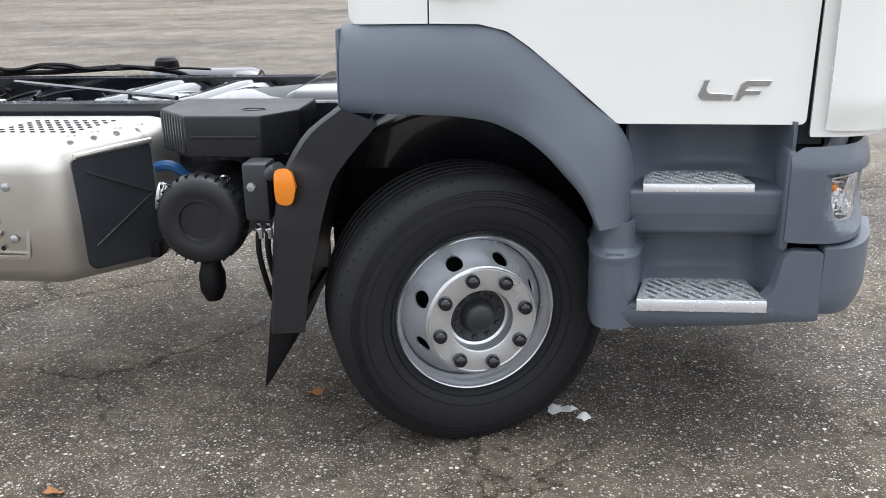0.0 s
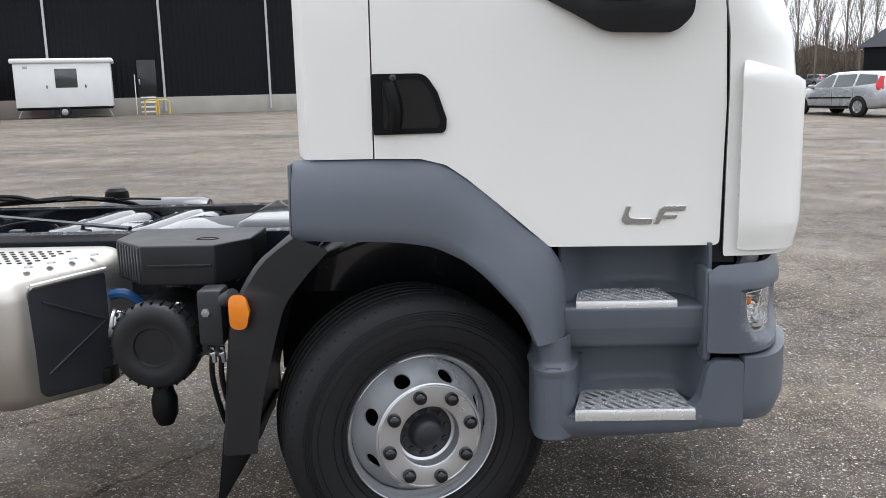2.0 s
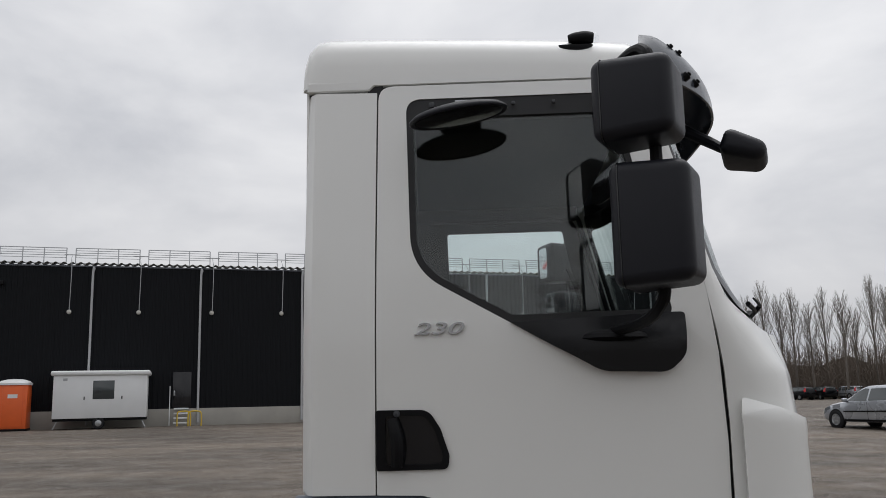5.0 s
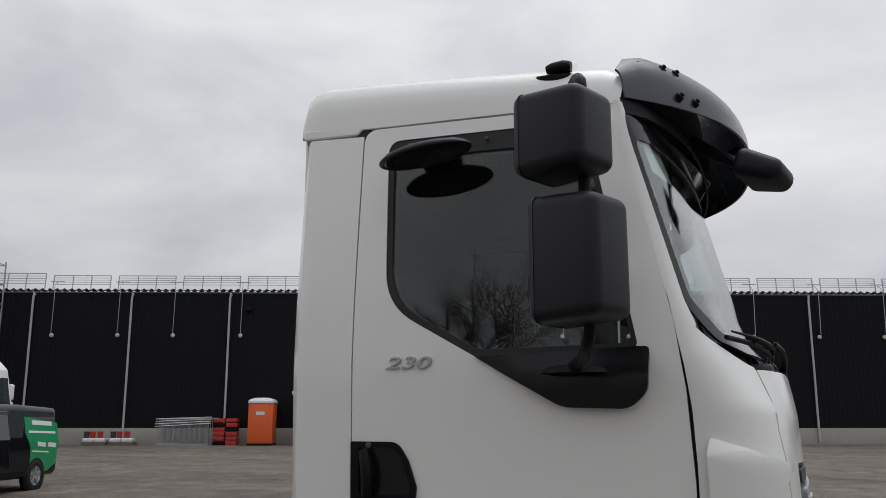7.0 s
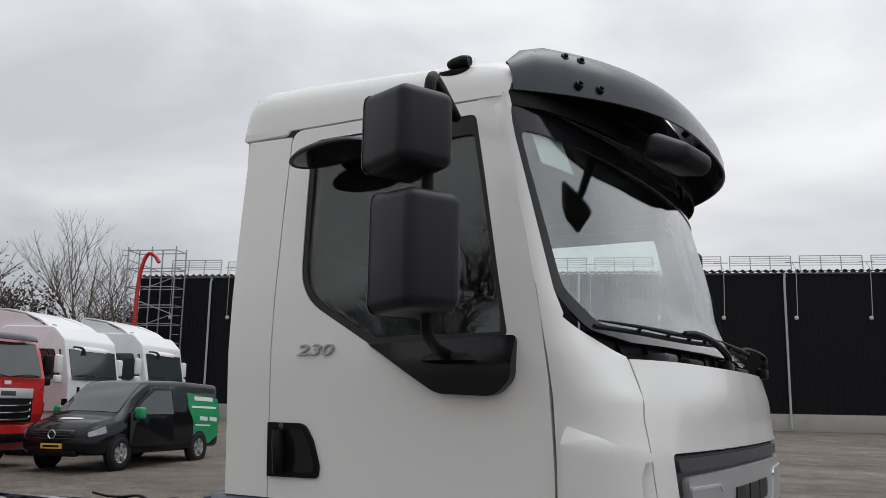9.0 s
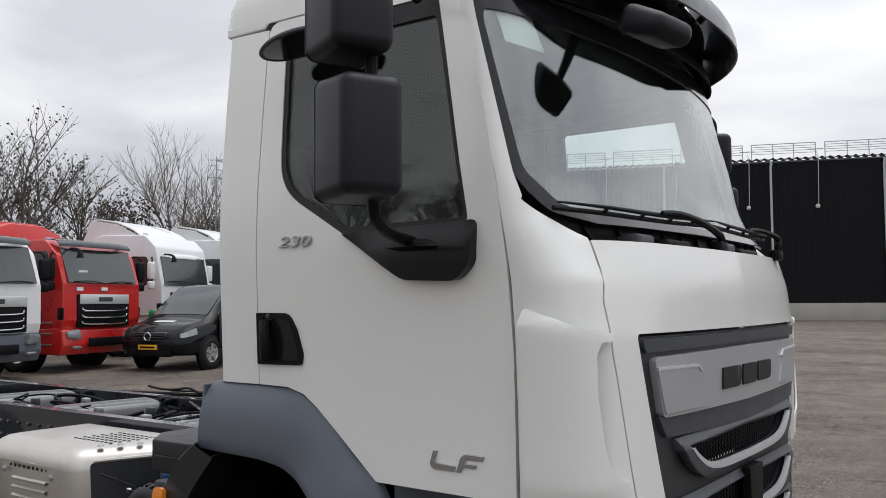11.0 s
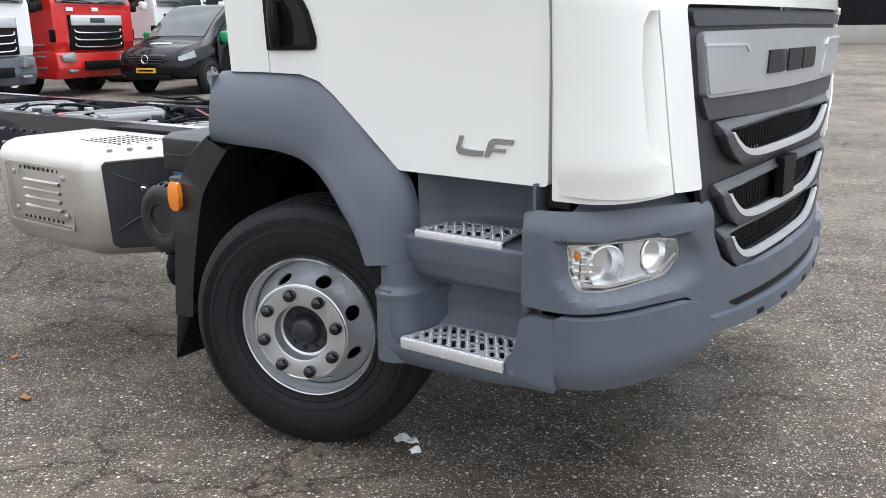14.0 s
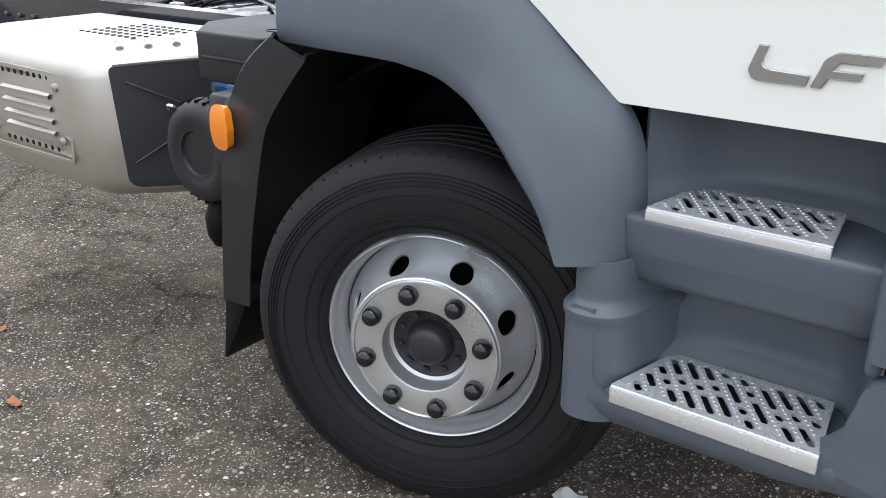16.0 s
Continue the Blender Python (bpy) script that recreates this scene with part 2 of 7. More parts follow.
GLASS = glass_mat("window_glass", (0.93, 0.965, 0.96), 0.0, 0.05)
SCREEN_GLASS = glass_mat("windscreen_glass", (0.92, 0.965, 0.955), 0.0, 0.19)
LENS = glass_mat("headlamp_lens", (0.98, 0.985, 0.985), 0.02)
MIRROR = mat("mirror_glass", (0.9, 0.9, 0.9), 0.03, metal=1.0, vary=0.0, rough_vary=0.0)
# trim and lining near black: the cab's inner shade is set in the colour
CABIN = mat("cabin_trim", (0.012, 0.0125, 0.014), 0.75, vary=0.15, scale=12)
CABIN_LINING_SHADED = mat("headliner_fabric_shaded", (0.018, 0.019, 0.021), 0.9, vary=0.1, scale=12)
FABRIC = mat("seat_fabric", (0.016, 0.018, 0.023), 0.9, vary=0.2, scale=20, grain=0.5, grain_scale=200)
PAPER = mat("paper", (0.72, 0.80, 0.76), 0.8, vary=0.05)
HOSE_BLUE = mat("blue_air_hose", (0.02, 0.09, 0.25), 0.4, vary=0.15)


# ---- building helpers ----
def link(name, me, material, parent, label="", angle=35):
    me.materials.append(material)
    me.shade_smooth()
    me.set_sharp_from_angle(angle=radians(angle))
    ob = new(name, me)
    ob.parent = parent
    return tagged(ob, label) if label else ob


def part(name, bm, material, parent=None, label="", angle=35):
    """One mesh object out of a bmesh, under a thing or a part."""
    me = bpy.data.meshes.new(name)
    bmesh.ops.recalc_face_normals(bm, faces=bm.faces)
    bm.to_mesh(me)
    bm.free()
    return link(name, me, material, parent, label, angle)


def raw(name, verts, faces, material, parent=None, label="", angle=35):
    me = bpy.data.meshes.new(name)
    me.from_pydata([tuple(v) for v in verts], [], faces)
    me.update()
    return link(name, me, material, parent, label, angle)


def thing(name, label, category, group="", at=(0, 0, 0), turn=0.0):
    e = new(name)
    e.empty_display_size = 0.2
    e.matrix_basis = pose(*at, 0, 0, turn)
    return tagged(e, label, category, group)


def soften(bm, size, seg=2, least=25):
    if size > 0:
        es = [e for e in bm.edges if len(e.link_faces) == 2 and e.calc_face_angle(0) > radians(least)]
        bmesh.ops.bevel(bm, geom=es, offset=size, segments=seg, profile=0.5, affect="EDGES", clamp_overlap=True)
    return bm


def box(x0, x1, y0, y1, z0, z1, bev=0.0, seg=2, bm=None):
    own = bmesh.new()
    bmesh.ops.create_cube(own, size=1.0)
    for v in own.verts:
        v.co = Vector(((x0 + x1) / 2 + v.co.x * (x1 - x0), (y0 + y1) / 2 + v.co.y * (y1 - y0), (z0 + z1) / 2 + v.co.z * (z1 - z0)))
    soften(own, bev, seg)
    return join(bm, own)


def join(bm, own, m=None):
    if m is not None:
        bmesh.ops.transform(own, matrix=m, verts=own.verts)
    if bm is None:
        return own
    me = bpy.data.meshes.new("tmp")
    own.to_mesh(me)
    own.free()
    bm.from_mesh(me)
    bpy.data.meshes.remove(me)
    return bm


AXIS = {"y": lambda a, b, h: (a, h, b), "x": lambda a, b, h: (h, a, b), "z": lambda a, b, h: (a, b, h)}


def prism(poly, axis, h0, h1, bev=0.0, seg=2, bm=None, taper=None):
    """A flat outline pushed along an axis; taper shrinks the far end about its middle."""
    own = bmesh.new()
    f = AXIS[axis]
    cx, cy = sum(p[0] for p in poly) / len(poly), sum(p[1] for p in poly) / len(poly)
    k = taper or 1.0
    a = [own.verts.new(f(*p, h0)) for p in poly]
    b = [own.verts.new(f(cx + (p[0] - cx) * k, cy + (p[1] - cy) * k, h1)) for p in poly]
    own.faces.new(a)
    own.faces.new(b[::-1])
    for i in range(len(poly)):
        j = (i + 1) % len(poly)
        own.faces.new((a[j], a[i], b[i], b[j]))
    bmesh.ops.recalc_face_normals(own, faces=own.faces)
    soften(own, bev, seg)
    return join(bm, own)


def rounded(points, seg=5):
    """An outline with rounded corners: points are (a, b) or (a, b, radius)."""
    out = []
    n = len(points)
    for i, p in enumerate(points):
        r = p[2] if len(p) > 2 else 0
        c = Vector(p[:2])
        if r <= 0:
            out.append((c.x, c.y))
            continue
        a, b = Vector(points[i - 1][:2]) - c, Vector(points[(i + 1) % n][:2]) - c
        ang = a.angle(b)
        d = min(r / math.tan(ang / 2), 0.48 * a.length, 0.48 * b.length)
        p0, p1 = c + a.normalized() * d, c + b.normalized() * d
        for k in range(seg + 1):
            t = k / seg
            q = p0 * (1 - t) ** 2 + c * 2 * t * (1 - t) + p1 * t * t
            out.append((q.x, q.y))
    return out


def panel(outline, holes, fmap, thick, du=0.0, dv=0.0, inward=True, bev=0.0):
    """A sheet cut from an outline with holes, bent by fmap(u, v) -> place, and given a thickness."""
    bm = bmesh.new()
    edges = []
    for loop in (outline, *holes):
        vs = [bm.verts.new((p[0], p[1], 0)) for p in loop]
        edges += [bm.edges.new((vs[i], vs[(i + 1) % len(vs)])) for i in range(len(vs))]
    bmesh.ops.triangle_fill(bm, edges=edges, use_beauty=True)
    us, vs = [p[0] for p in outline], [p[1] for p in outline]
    for step, lo, hi, no in ((du, min(us), max(us), (1, 0, 0)), (dv, min(vs), max(vs), (0, 1, 0))):
        if step:
            for k in range(1, int((hi - lo) / step) + 1):
                co = Vector(no) * (lo + k * step - 0.0003)
                bmesh.ops.bisect_plane(bm, geom=bm.verts[:] + bm.edges[:] + bm.faces[:], plane_co=co, plane_no=no, dist=1e-5)
    for f in bm.faces:
        f.normal_update()
        if f.normal.z < 0:
            f.normal_flip()
    for v in bm.verts:
        v.co = Vector(fmap(v.co.x, v.co.y))
    bm.normal_update()
    if thick:
        bmesh.ops.solidify(bm, geom=bm.faces[:], thickness=thick if inward else -thick)
        bmesh.ops.recalc_face_normals(bm, faces=bm.faces)
        soften(bm, bev, 1, 60)
    return bm


def sweep(points, r, n=8, bm=None, smooth=4, closed_ends=True):
    """A round tube along a smooth line through points; r may be a list, one a point."""
    pts = [Vector(p) for p in points]
    rad = list(r) if isinstance(r, (list, tuple)) else [r] * len(pts)
    line, rr = [], []
    for i in range(len(pts) - 1):
        p0, p1, p2, p3 = pts[max(i - 1, 0)], pts[i], pts[i + 1], pts[min(i + 2, len(pts) - 1)]
        for k in range(smooth):
            t = k / smooth
            line.append(0.5 * (2 * p1 + (p2 - p0) * t + (2 * p0 - 5 * p1 + 4 * p2 - p3) * t * t + (3 * p1 - p0 - 3 * p2 + p3) * t ** 3))
            rr.append(rad[i] * (1 - t) + rad[i + 1] * t)
    line.append(pts[-1]); rr.append(rad[-1])
    own = bmesh.new()
    rings = []
    up = Vector((0.13, 0.2, 1)).normalized()
    for i, p in enumerate(line):
        d = (line[min(i + 1, len(line) - 1)] - line[max(i - 1, 0)]).normalized()
        s = d.cross(up)
        if s.length < 0.05:
            s = d.cross(Vector((1, 0, 0)))
        s.normalize()
        w = s.cross(d).normalized()
        up = w
        rings.append([own.verts.new(p + (s * math.cos(2 * math.pi * k / n) + w * math.sin(2 * math.pi * k / n)) * rr[i]) for k in range(n)])
    for a, b in zip(rings, rings[1:]):
        for k in range(n):
            own.faces.new((a[k], a[(k + 1) % n], b[(k + 1) % n], b[k]))
    if closed_ends:
        own.faces.new(rings[0][::-1])
        own.faces.new(rings[-1])
    return join(bm, own)


def lathe(profile, n=48, bm=None, m=None, axis="y"):
    """A profile of (radius, height) turned about an axis through the origin."""
    own = bmesh.new()
    rings = []
    for r, h in profile:
        ring = []
        for k in range(n):
            a = 2 * math.pi * k / n
            c = (r * math.cos(a), r * math.sin(a))
            ring.append(own.verts.new((c[0], h, c[1]) if axis == "y" else ((c[0], c[1], h) if axis == "z" else (h, c[0], c[1]))))
        rings.append(ring)
    for a, b in zip(rings, rings[1:]):
        for k in range(n):
            own.faces.new((a[k], a[(k + 1) % n], b[(k + 1) % n], b[k]))
    bmesh.ops.remove_doubles(own, verts=own.verts, dist=1e-6)
    bmesh.ops.recalc_face_normals(own, faces=own.faces)
    return join(bm, own, m)


def loft(rows, thick=0.0, closed=False):
    """A sheet through rows of places; thick pushes it back into a solid."""
    bm = bmesh.new()
    vs = [[bm.verts.new(p) for p in row] for row in rows]
    for a, b in zip(vs, vs[1:]):
        for k in range(len(a) - (0 if closed else 1)):
            j = (k + 1) % len(a)
            bm.faces.new((a[k], a[j], b[j], b[k]))
    bm.normal_update()
    if thick:
        bmesh.ops.solidify(bm, geom=bm.faces[:], thickness=thick)
        bmesh.ops.recalc_face_normals(bm, faces=bm.faces)
    return bm


def curve_at(pts, u):
    """A smooth line through pts at the fractional index u."""
    i = max(0, min(len(pts) - 2, int(u)))
    t = u - i
    g = lambda k: np.array(pts[max(0, min(len(pts) - 1, k))], float)
    p0, p1, p2, p3 = g(i - 1), g(i), g(i + 1), g(i + 2)
    return 0.5 * (2 * p1 + (p2 - p0) * t + (2 * p0 - 5 * p1 + 4 * p2 - p3) * t * t + (3 * p1 - p0 - 3 * p2 + p3) * t ** 3)


def lettering(name, text, size, depth, m, material, parent, label="", width=None):
    """Raised letters of the built-in font, at a pose, stretched to a width."""
    c = bpy.data.curves.new(name, "FONT")
    c.body, c.size, c.extrude, c.bevel_depth, c.shear = text, size, depth, depth * 0.25, 0.25
    ob = bpy.data.objects.new("tmp", c)
    scene.collection.objects.link(ob)
    me = bpy.data.meshes.new_from_object(ob.evaluated_get(bpy.context.evaluated_depsgraph_get()))
    bpy.data.objects.remove(ob)
    me.materials.clear()
    xs = [v.co.x for v in me.vertices]
    k = width / (max(xs) - min(xs)) if width else 1.0
    me.transform(m @ Matrix.Diagonal((k, 1, 1, 1)) @ Matrix.Translation((-min(xs), 0, 0)))
    return link(name, me, material, parent, label)


def smooth01(t):
    t = max(0.0, min(1.0, t))
    return t * t * (3 - 2 * t)


# ---- the truck: x forward, y to its far side, front wheel on the ground at x = 0 ----
YC = 1.06                      # middle of the cab
truck = thing("truck", "white day-cab truck chassis with grey bumper, on wet asphalt", "truck")


def bend(z):
    return float(np.interp(z, [1.0, 1.3, 1.55, 1.8, 2.0, 2.3, 2.62, 2.8], [0.0, -0.008, -0.02, -0.033, -0.028, -0.006, 0.022, 0.03]))


def flip(p, far):
    return (p[0], 2 * YC - p[1], p[2]) if far else tuple(p)


# plan of the nose at several heights, from the door seam round the corner to the middle
NOSE_Z = [0.95, 1.50, 1.66, 1.78, 1.80, 1.86, 1.98, 2.60]
NOSE = [
    [(.918, 0), (1.02, -.012), (1.09, .005), (1.135, .05), (1.168, .12), (1.195, .21), (1.215, .35), (1.230, .55), (1.240, .80), (1.245, 1.06)],
    [(.916, 0), (1.02, -.012), (1.09, .005), (1.135, .05), (1.168, .12), (1.195, .21), (1.215, .35), (1.230, .55), (1.240, .80), (1.245, 1.06)],
    [(.910, 0), (1.005, -.008), (1.07, .01), (1.115, .05), (1.148, .12), (1.177, .20), (1.205, .35), (1.222, .55), (1.234, .80), (1.240, 1.06)],
    [(.896, 0), (.955, .0), (1.005, .015), (1.05, .06), (1.090, .11), (1.128, .17), (1.171, .33), (1.196, .55), (1.213, .80), (1.220, 1.06)],
    [(.8925, 0), (.9475, .001), (.994, .016), (1.035, .0575), (1.066, .105), (1.092, .165), (1.135, .3275), (1.163, .55), (1.179, .80), (1.186, 1.06)],
    [(.882, 0), (.925, .005), (.96, .02), (.99, .05), (1.015, .09), (1.04, .15), (1.080, .32), (1.110, .55), (1.128, .80), (1.135, 1.06)],
    [(.862, 0), (.886, .003), (.905, .012), (.925, .03), (.95, .07), (.975, .13), (1.018, .31), (1.052, .55), (1.072, .80), (1.080, 1.06)],
    [(.690, .0), (.718, .0), (.742, .008), (.762, .03), (.782, .065), (.808, .12), (.852, .30), (.890, .55), (.912, .80), (.920, 1.06)],
]
ARC = [0.0]
for p, q in zip(NOSE[0], NOSE[0][1:]):
    ARC.append(ARC[-1] + math.hypot(q[0] - p[0], q[1] - p[1]))
HALF = ARC[-1]


def nose(u, z, off=0.0):
    """A place on the nose: u metres round from the near door seam, z up; off pushes it outward."""
    far = u > HALF
    w = 2 * HALF - u if far else u
    k = float(np.interp(w, ARC, range(len(ARC))))
    i = max(0, min(len(NOSE_Z) - 2, int(np.searchsorted(NOSE_Z, z)) - 1))
    t = (z - NOSE_Z[i]) / (NOSE_Z[i + 1] - NOSE_Z[i])
    p = curve_at(NOSE[i], k) * (1 - t) + curve_at(NOSE[i + 1], k) * t
    y = p[1] + bend(z) * (1 - smooth01(w / 0.3))
    if off:
        a, b = curve_at(NOSE[i], max(0, k - 0.05)), curve_at(NOSE[i], min(9, k + 0.05))
        d = b - a
        d = d / (np.hypot(*d) + 1e-9)
        p = p + off * np.array([d[1], 0])
        y -= off * d[0]
    return (p[0], 2 * YC - y if far else y, z)


def side_map(far, push=0.0):
    return lambda x, z: flip((x, bend(z) - push, z), far)


DOOR = rounded([(-.150, 1.309), (-.01, 1.306, .05), (.068, 1.286, .05), (.13, 1.243), (.229, 1.160), (.385, 1.024, .02), (.908, 1.020, .02), (.912, 1.45), (.899, 1.717),
                (.874, 1.91), (.82, 2.175), (.76, 2.395), (.703, 2.56, .05), (.655, 2.618, .04), (-.138, 2.622, .05)])
WINDOW = rounded([(-.048, 2.572, .05), (.628, 2.572, .03), (.672, 2.36), (.77, 1.838, .02), (.272, 1.822), (-.034, 1.996, .20)], 9)
GLASSLINE = rounded([(-.026, 2.505, .02), (.622, 2.505, .02), (.665, 2.30), (.752, 1.853, .015), (.278, 1.846), (-.015, 2.010, .19)], 9)

for far in (False, True):
    door = part("cab_door", panel(DOOR, [WINDOW], side_map(far), 0.035 if not far else -0.035, 0.16, 0.10, bev=0.004), WHITE, truck, "white painted cab door with black window frame")
    frame_bm = panel(WINDOW, [GLASSLINE], side_map(far, -0.004), 0.025 if not far else -0.025, 0.2, 0.2, bev=0.003)
    part("window_frame", frame_bm, SEAL, door, "black rubber window frame")
    pane = part("window_pane", panel([(x, z) for x, z in GLASSLINE], [], side_map(far, -0.012), 0.005 if not far else -0.005, 0.25, 0.12), GLASS, door, "tinted side window glass")
    pane.visible_shadow = False
    trim_line = rounded([(.272, 1.822), (.377, 1.760), (.545, 1.666, .12), (.742, 1.660, .07), (.795, 1.71, .06), (.803, 1.842, .015), (.77, 1.842)])
    trim = panel(trim_line, [], lambda x, z, far=far: flip((x, bend(z) - 0.012 - 0.028 * smooth01((x - .30) / .22) * smooth01((1.845 - z) / .09), z), far), 0.05 if not far else -0.05, 0.04, 0.03, bev=0.006)
    part("mirror_base_trim", trim, TRIM_BLACK, door, "black plastic trim below the window")
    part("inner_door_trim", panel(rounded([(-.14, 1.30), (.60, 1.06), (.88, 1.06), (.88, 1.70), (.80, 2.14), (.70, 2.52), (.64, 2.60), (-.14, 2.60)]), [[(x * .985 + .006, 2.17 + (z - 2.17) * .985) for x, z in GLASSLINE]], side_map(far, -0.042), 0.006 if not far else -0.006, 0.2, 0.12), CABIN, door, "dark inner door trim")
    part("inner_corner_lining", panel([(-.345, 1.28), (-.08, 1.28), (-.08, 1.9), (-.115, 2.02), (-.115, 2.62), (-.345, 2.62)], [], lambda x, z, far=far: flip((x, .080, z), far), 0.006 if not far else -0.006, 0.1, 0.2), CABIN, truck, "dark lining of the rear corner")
    rear = part("rear_corner_panel", panel(rounded([(-.389, 1.309, .02), (-.1545, 1.309), (-.1435, 2.600), (-.378, 2.606, .012)]), [],
                lambda x, z, far=far: flip((x, bend(z) + 0.05 * smooth01((-.33 - x) / .06) ** 2, z), far), 0.04 if not far else -0.04, 0.02, 0.10, bev=0.004), WHITE, truck)

# dark gaps behind the panel seams
for y0, y1 in ((.030, .05), (2 * YC - .05, 2 * YC - .030)):
    part("door_seam", box(-.175, -.125, y0, y1, 1.31, 2.63), SEAL, truck)
for y0, y1 in ((.045, .06), (2 * YC - .06, 2 * YC - .045)):
    part("roof_seam", box(-.36, .66, y0, y1, 2.59, 2.66), SEAL, truck)
for y0, y1 in ((.062, .14), (2 * YC - .14, 2 * YC - .062)):
    part("roof_lining_cove", box(-.345, .70, y0, y1, 2.55, 2.65, .015), CABIN, truck, "dark lining along the roof edge")
part("front_seam", panel([(-.03, .96), (.05, .96), (.05, 2.58), (-.03, 2.58)], [], lambda u, z: tuple(np.array(nose(max(u, 0), z)) + np.array((min(u, 0), .032, 0))), 0.004, 0.03, 0.1), SEAL, truck)

# roof: cross-sections from the back to the brow
sec = [(0.043, 2.628), (0.047, 2.70), (0.054, 2.745), (0.070, 2.780), (0.104, 2.805), (0.17, 2.820), (0.40, 2.836), (YC, 2.846)]
sec = sec + [(2 * YC - y, z) for y, z in sec[-2::-1]]
rows = []
for x, dz, pull in ((-.378, -.105, .012), (-.375, -.060, .008), (-.364, -.026, .004), (-.343, -.006, .001), (-.30, .0, 0), (-.1, -.006, 0), (.25, -.022, 0), (.5, -.037, 0), (.66, -.055, 0), (.72, -.085, .004)):
    rows.append([(x + max(0, x - .3) * 0.56 * (1 - abs(y - YC) / YC) ** 0.8, YC + (y - YC) * (1 - pull), z + dz * smooth01((z - 2.60) / .15)) for y, z in sec])
part("roof", loft(rows, 0.02), WHITE, truck, "white painted cab roof", 50)
part("roof_side_rail", panel([(-.378, 2.611), (-.17, 2.611), (-.152, 2.627), (.62, 2.627), (.655, 2.60), (.69, 2.545), (.73, 2.50), (.74, 2.50), (.728, 2.645), (-.378, 2.645)], [], lambda x, z: (x, bend(2.62) + (.001 if x < -.14 else .007), z), 0.03, bev=0.004), WHITE, truck)
part("back_wall", box(-.372, -.345, .075, 2 * YC - .075, 1.22, 2.70, .01), CABIN_LINING_SHADED, truck, "inner back wall of the cab, its shade set as near black")
part("cab_back", box(-.386, -.376, .052, 2 * YC - .052, 1.25, 2.68, .004), WHITE, truck)
part("cab_floor", box(-.37, 1.06, .05, 2 * YC - .05, 1.16, 1.22, .01), CABIN, truck)
part("headliner", box(-.34, .74, .06, 2 * YC - .06, 2.62, 2.645, .008), CABIN_LINING_SHADED, truck, "fabric headliner, its shade set as near black")

# windscreen pillars, screen and its dark border
for far in (False, True):
    m = lambda u, z, far=far: flip(tuple(np.array(nose(u, z)) + np.array((0, .022 * smooth01((z - 2.56) / .08) * (1 - smooth01((u - .09) / .08)), 0))), far)
    part("windscreen_pillar", panel([(0.004, 1.86), (.10, 1.86), (.165, 1.905), (.175, 1.98), (.172, 2.25), (.168, 2.47), (.174, 2.525), (.186, 2.562), (.206, 2.588), (.206, 2.622), (.13, 2.634), (0.004, 2.640)], [], m, 0.05 if not far else -0.05, 0.04, 0.06, bev=0.003), WHITE, truck)
for far in (False, True):
    m = (lambda u, z: flip(nose(u, z, -0.054), True)) if far else (lambda u, z: nose(u, z, -0.054))
    part("inner_pillar_trim", panel([(0.01, 1.86), (.16, 1.86), (.20, 1.98), (.19, 2.58), (0.01, 2.58)], [], m, 0.006 if not far else -0.006, 0.04, 0.08), CABIN, truck, "dark inner pillar trim")
SCREEN = rounded([(.150, 2.585, .05), (.162, 1.99, .05), (.255, 1.862, .10), (.46, 1.830), (HALF, 1.828), (2 * HALF - .46, 1.830), (2 * HALF - .255, 1.862, .10), (2 * HALF - .162, 1.99, .05), (2 * HALF - .150, 2.585, .05)])
CLEAR = rounded([(.225, 2.50, .05), (.245, 2.0, .10), (.34, 1.89, .08), (.50, 1.862), (HALF, 1.856), (2 * HALF - .50, 1.862), (2 * HALF - .34, 1.89, .08), (2 * HALF - .245, 2.0, .10), (2 * HALF - .225, 2.50, .05)])
part("windscreen_border", panel(SCREEN, [CLEAR], lambda u, z: nose(u, z, -0.006), 0.008, 0.06, 0.08), GLOSS_BLACK, truck, "black printed windscreen border")
screen_rows = []
for z in np.linspace(1.842, 2.52, 22):
    u0 = float(np.interp(z, [1.842, 1.87, 1.92, 2.0, 2.52], [.50, .34, .27, .235, .215]))
    screen_rows.append([nose(u, z, -0.010) for u in np.linspace(u0, 2 * HALF - u0, 48)])
screen = part("windscreen", loft(screen_rows, 0.004), SCREEN_GLASS, truck, "clear curved windscreen glass", 80)
screen.visible_shadow = False

part("brow_trim", panel([(.215, 2.585), (2 * HALF - .215, 2.585), (2 * HALF - .215, 2.64), (.215, 2.64)], [], lambda u, z: nose(u, z, -.004 + .050 * smooth01((min(u, 2 * HALF - u) - .22) / .5)), .006, .06, .03), BLACK, truck, "black strip above the windscreen")

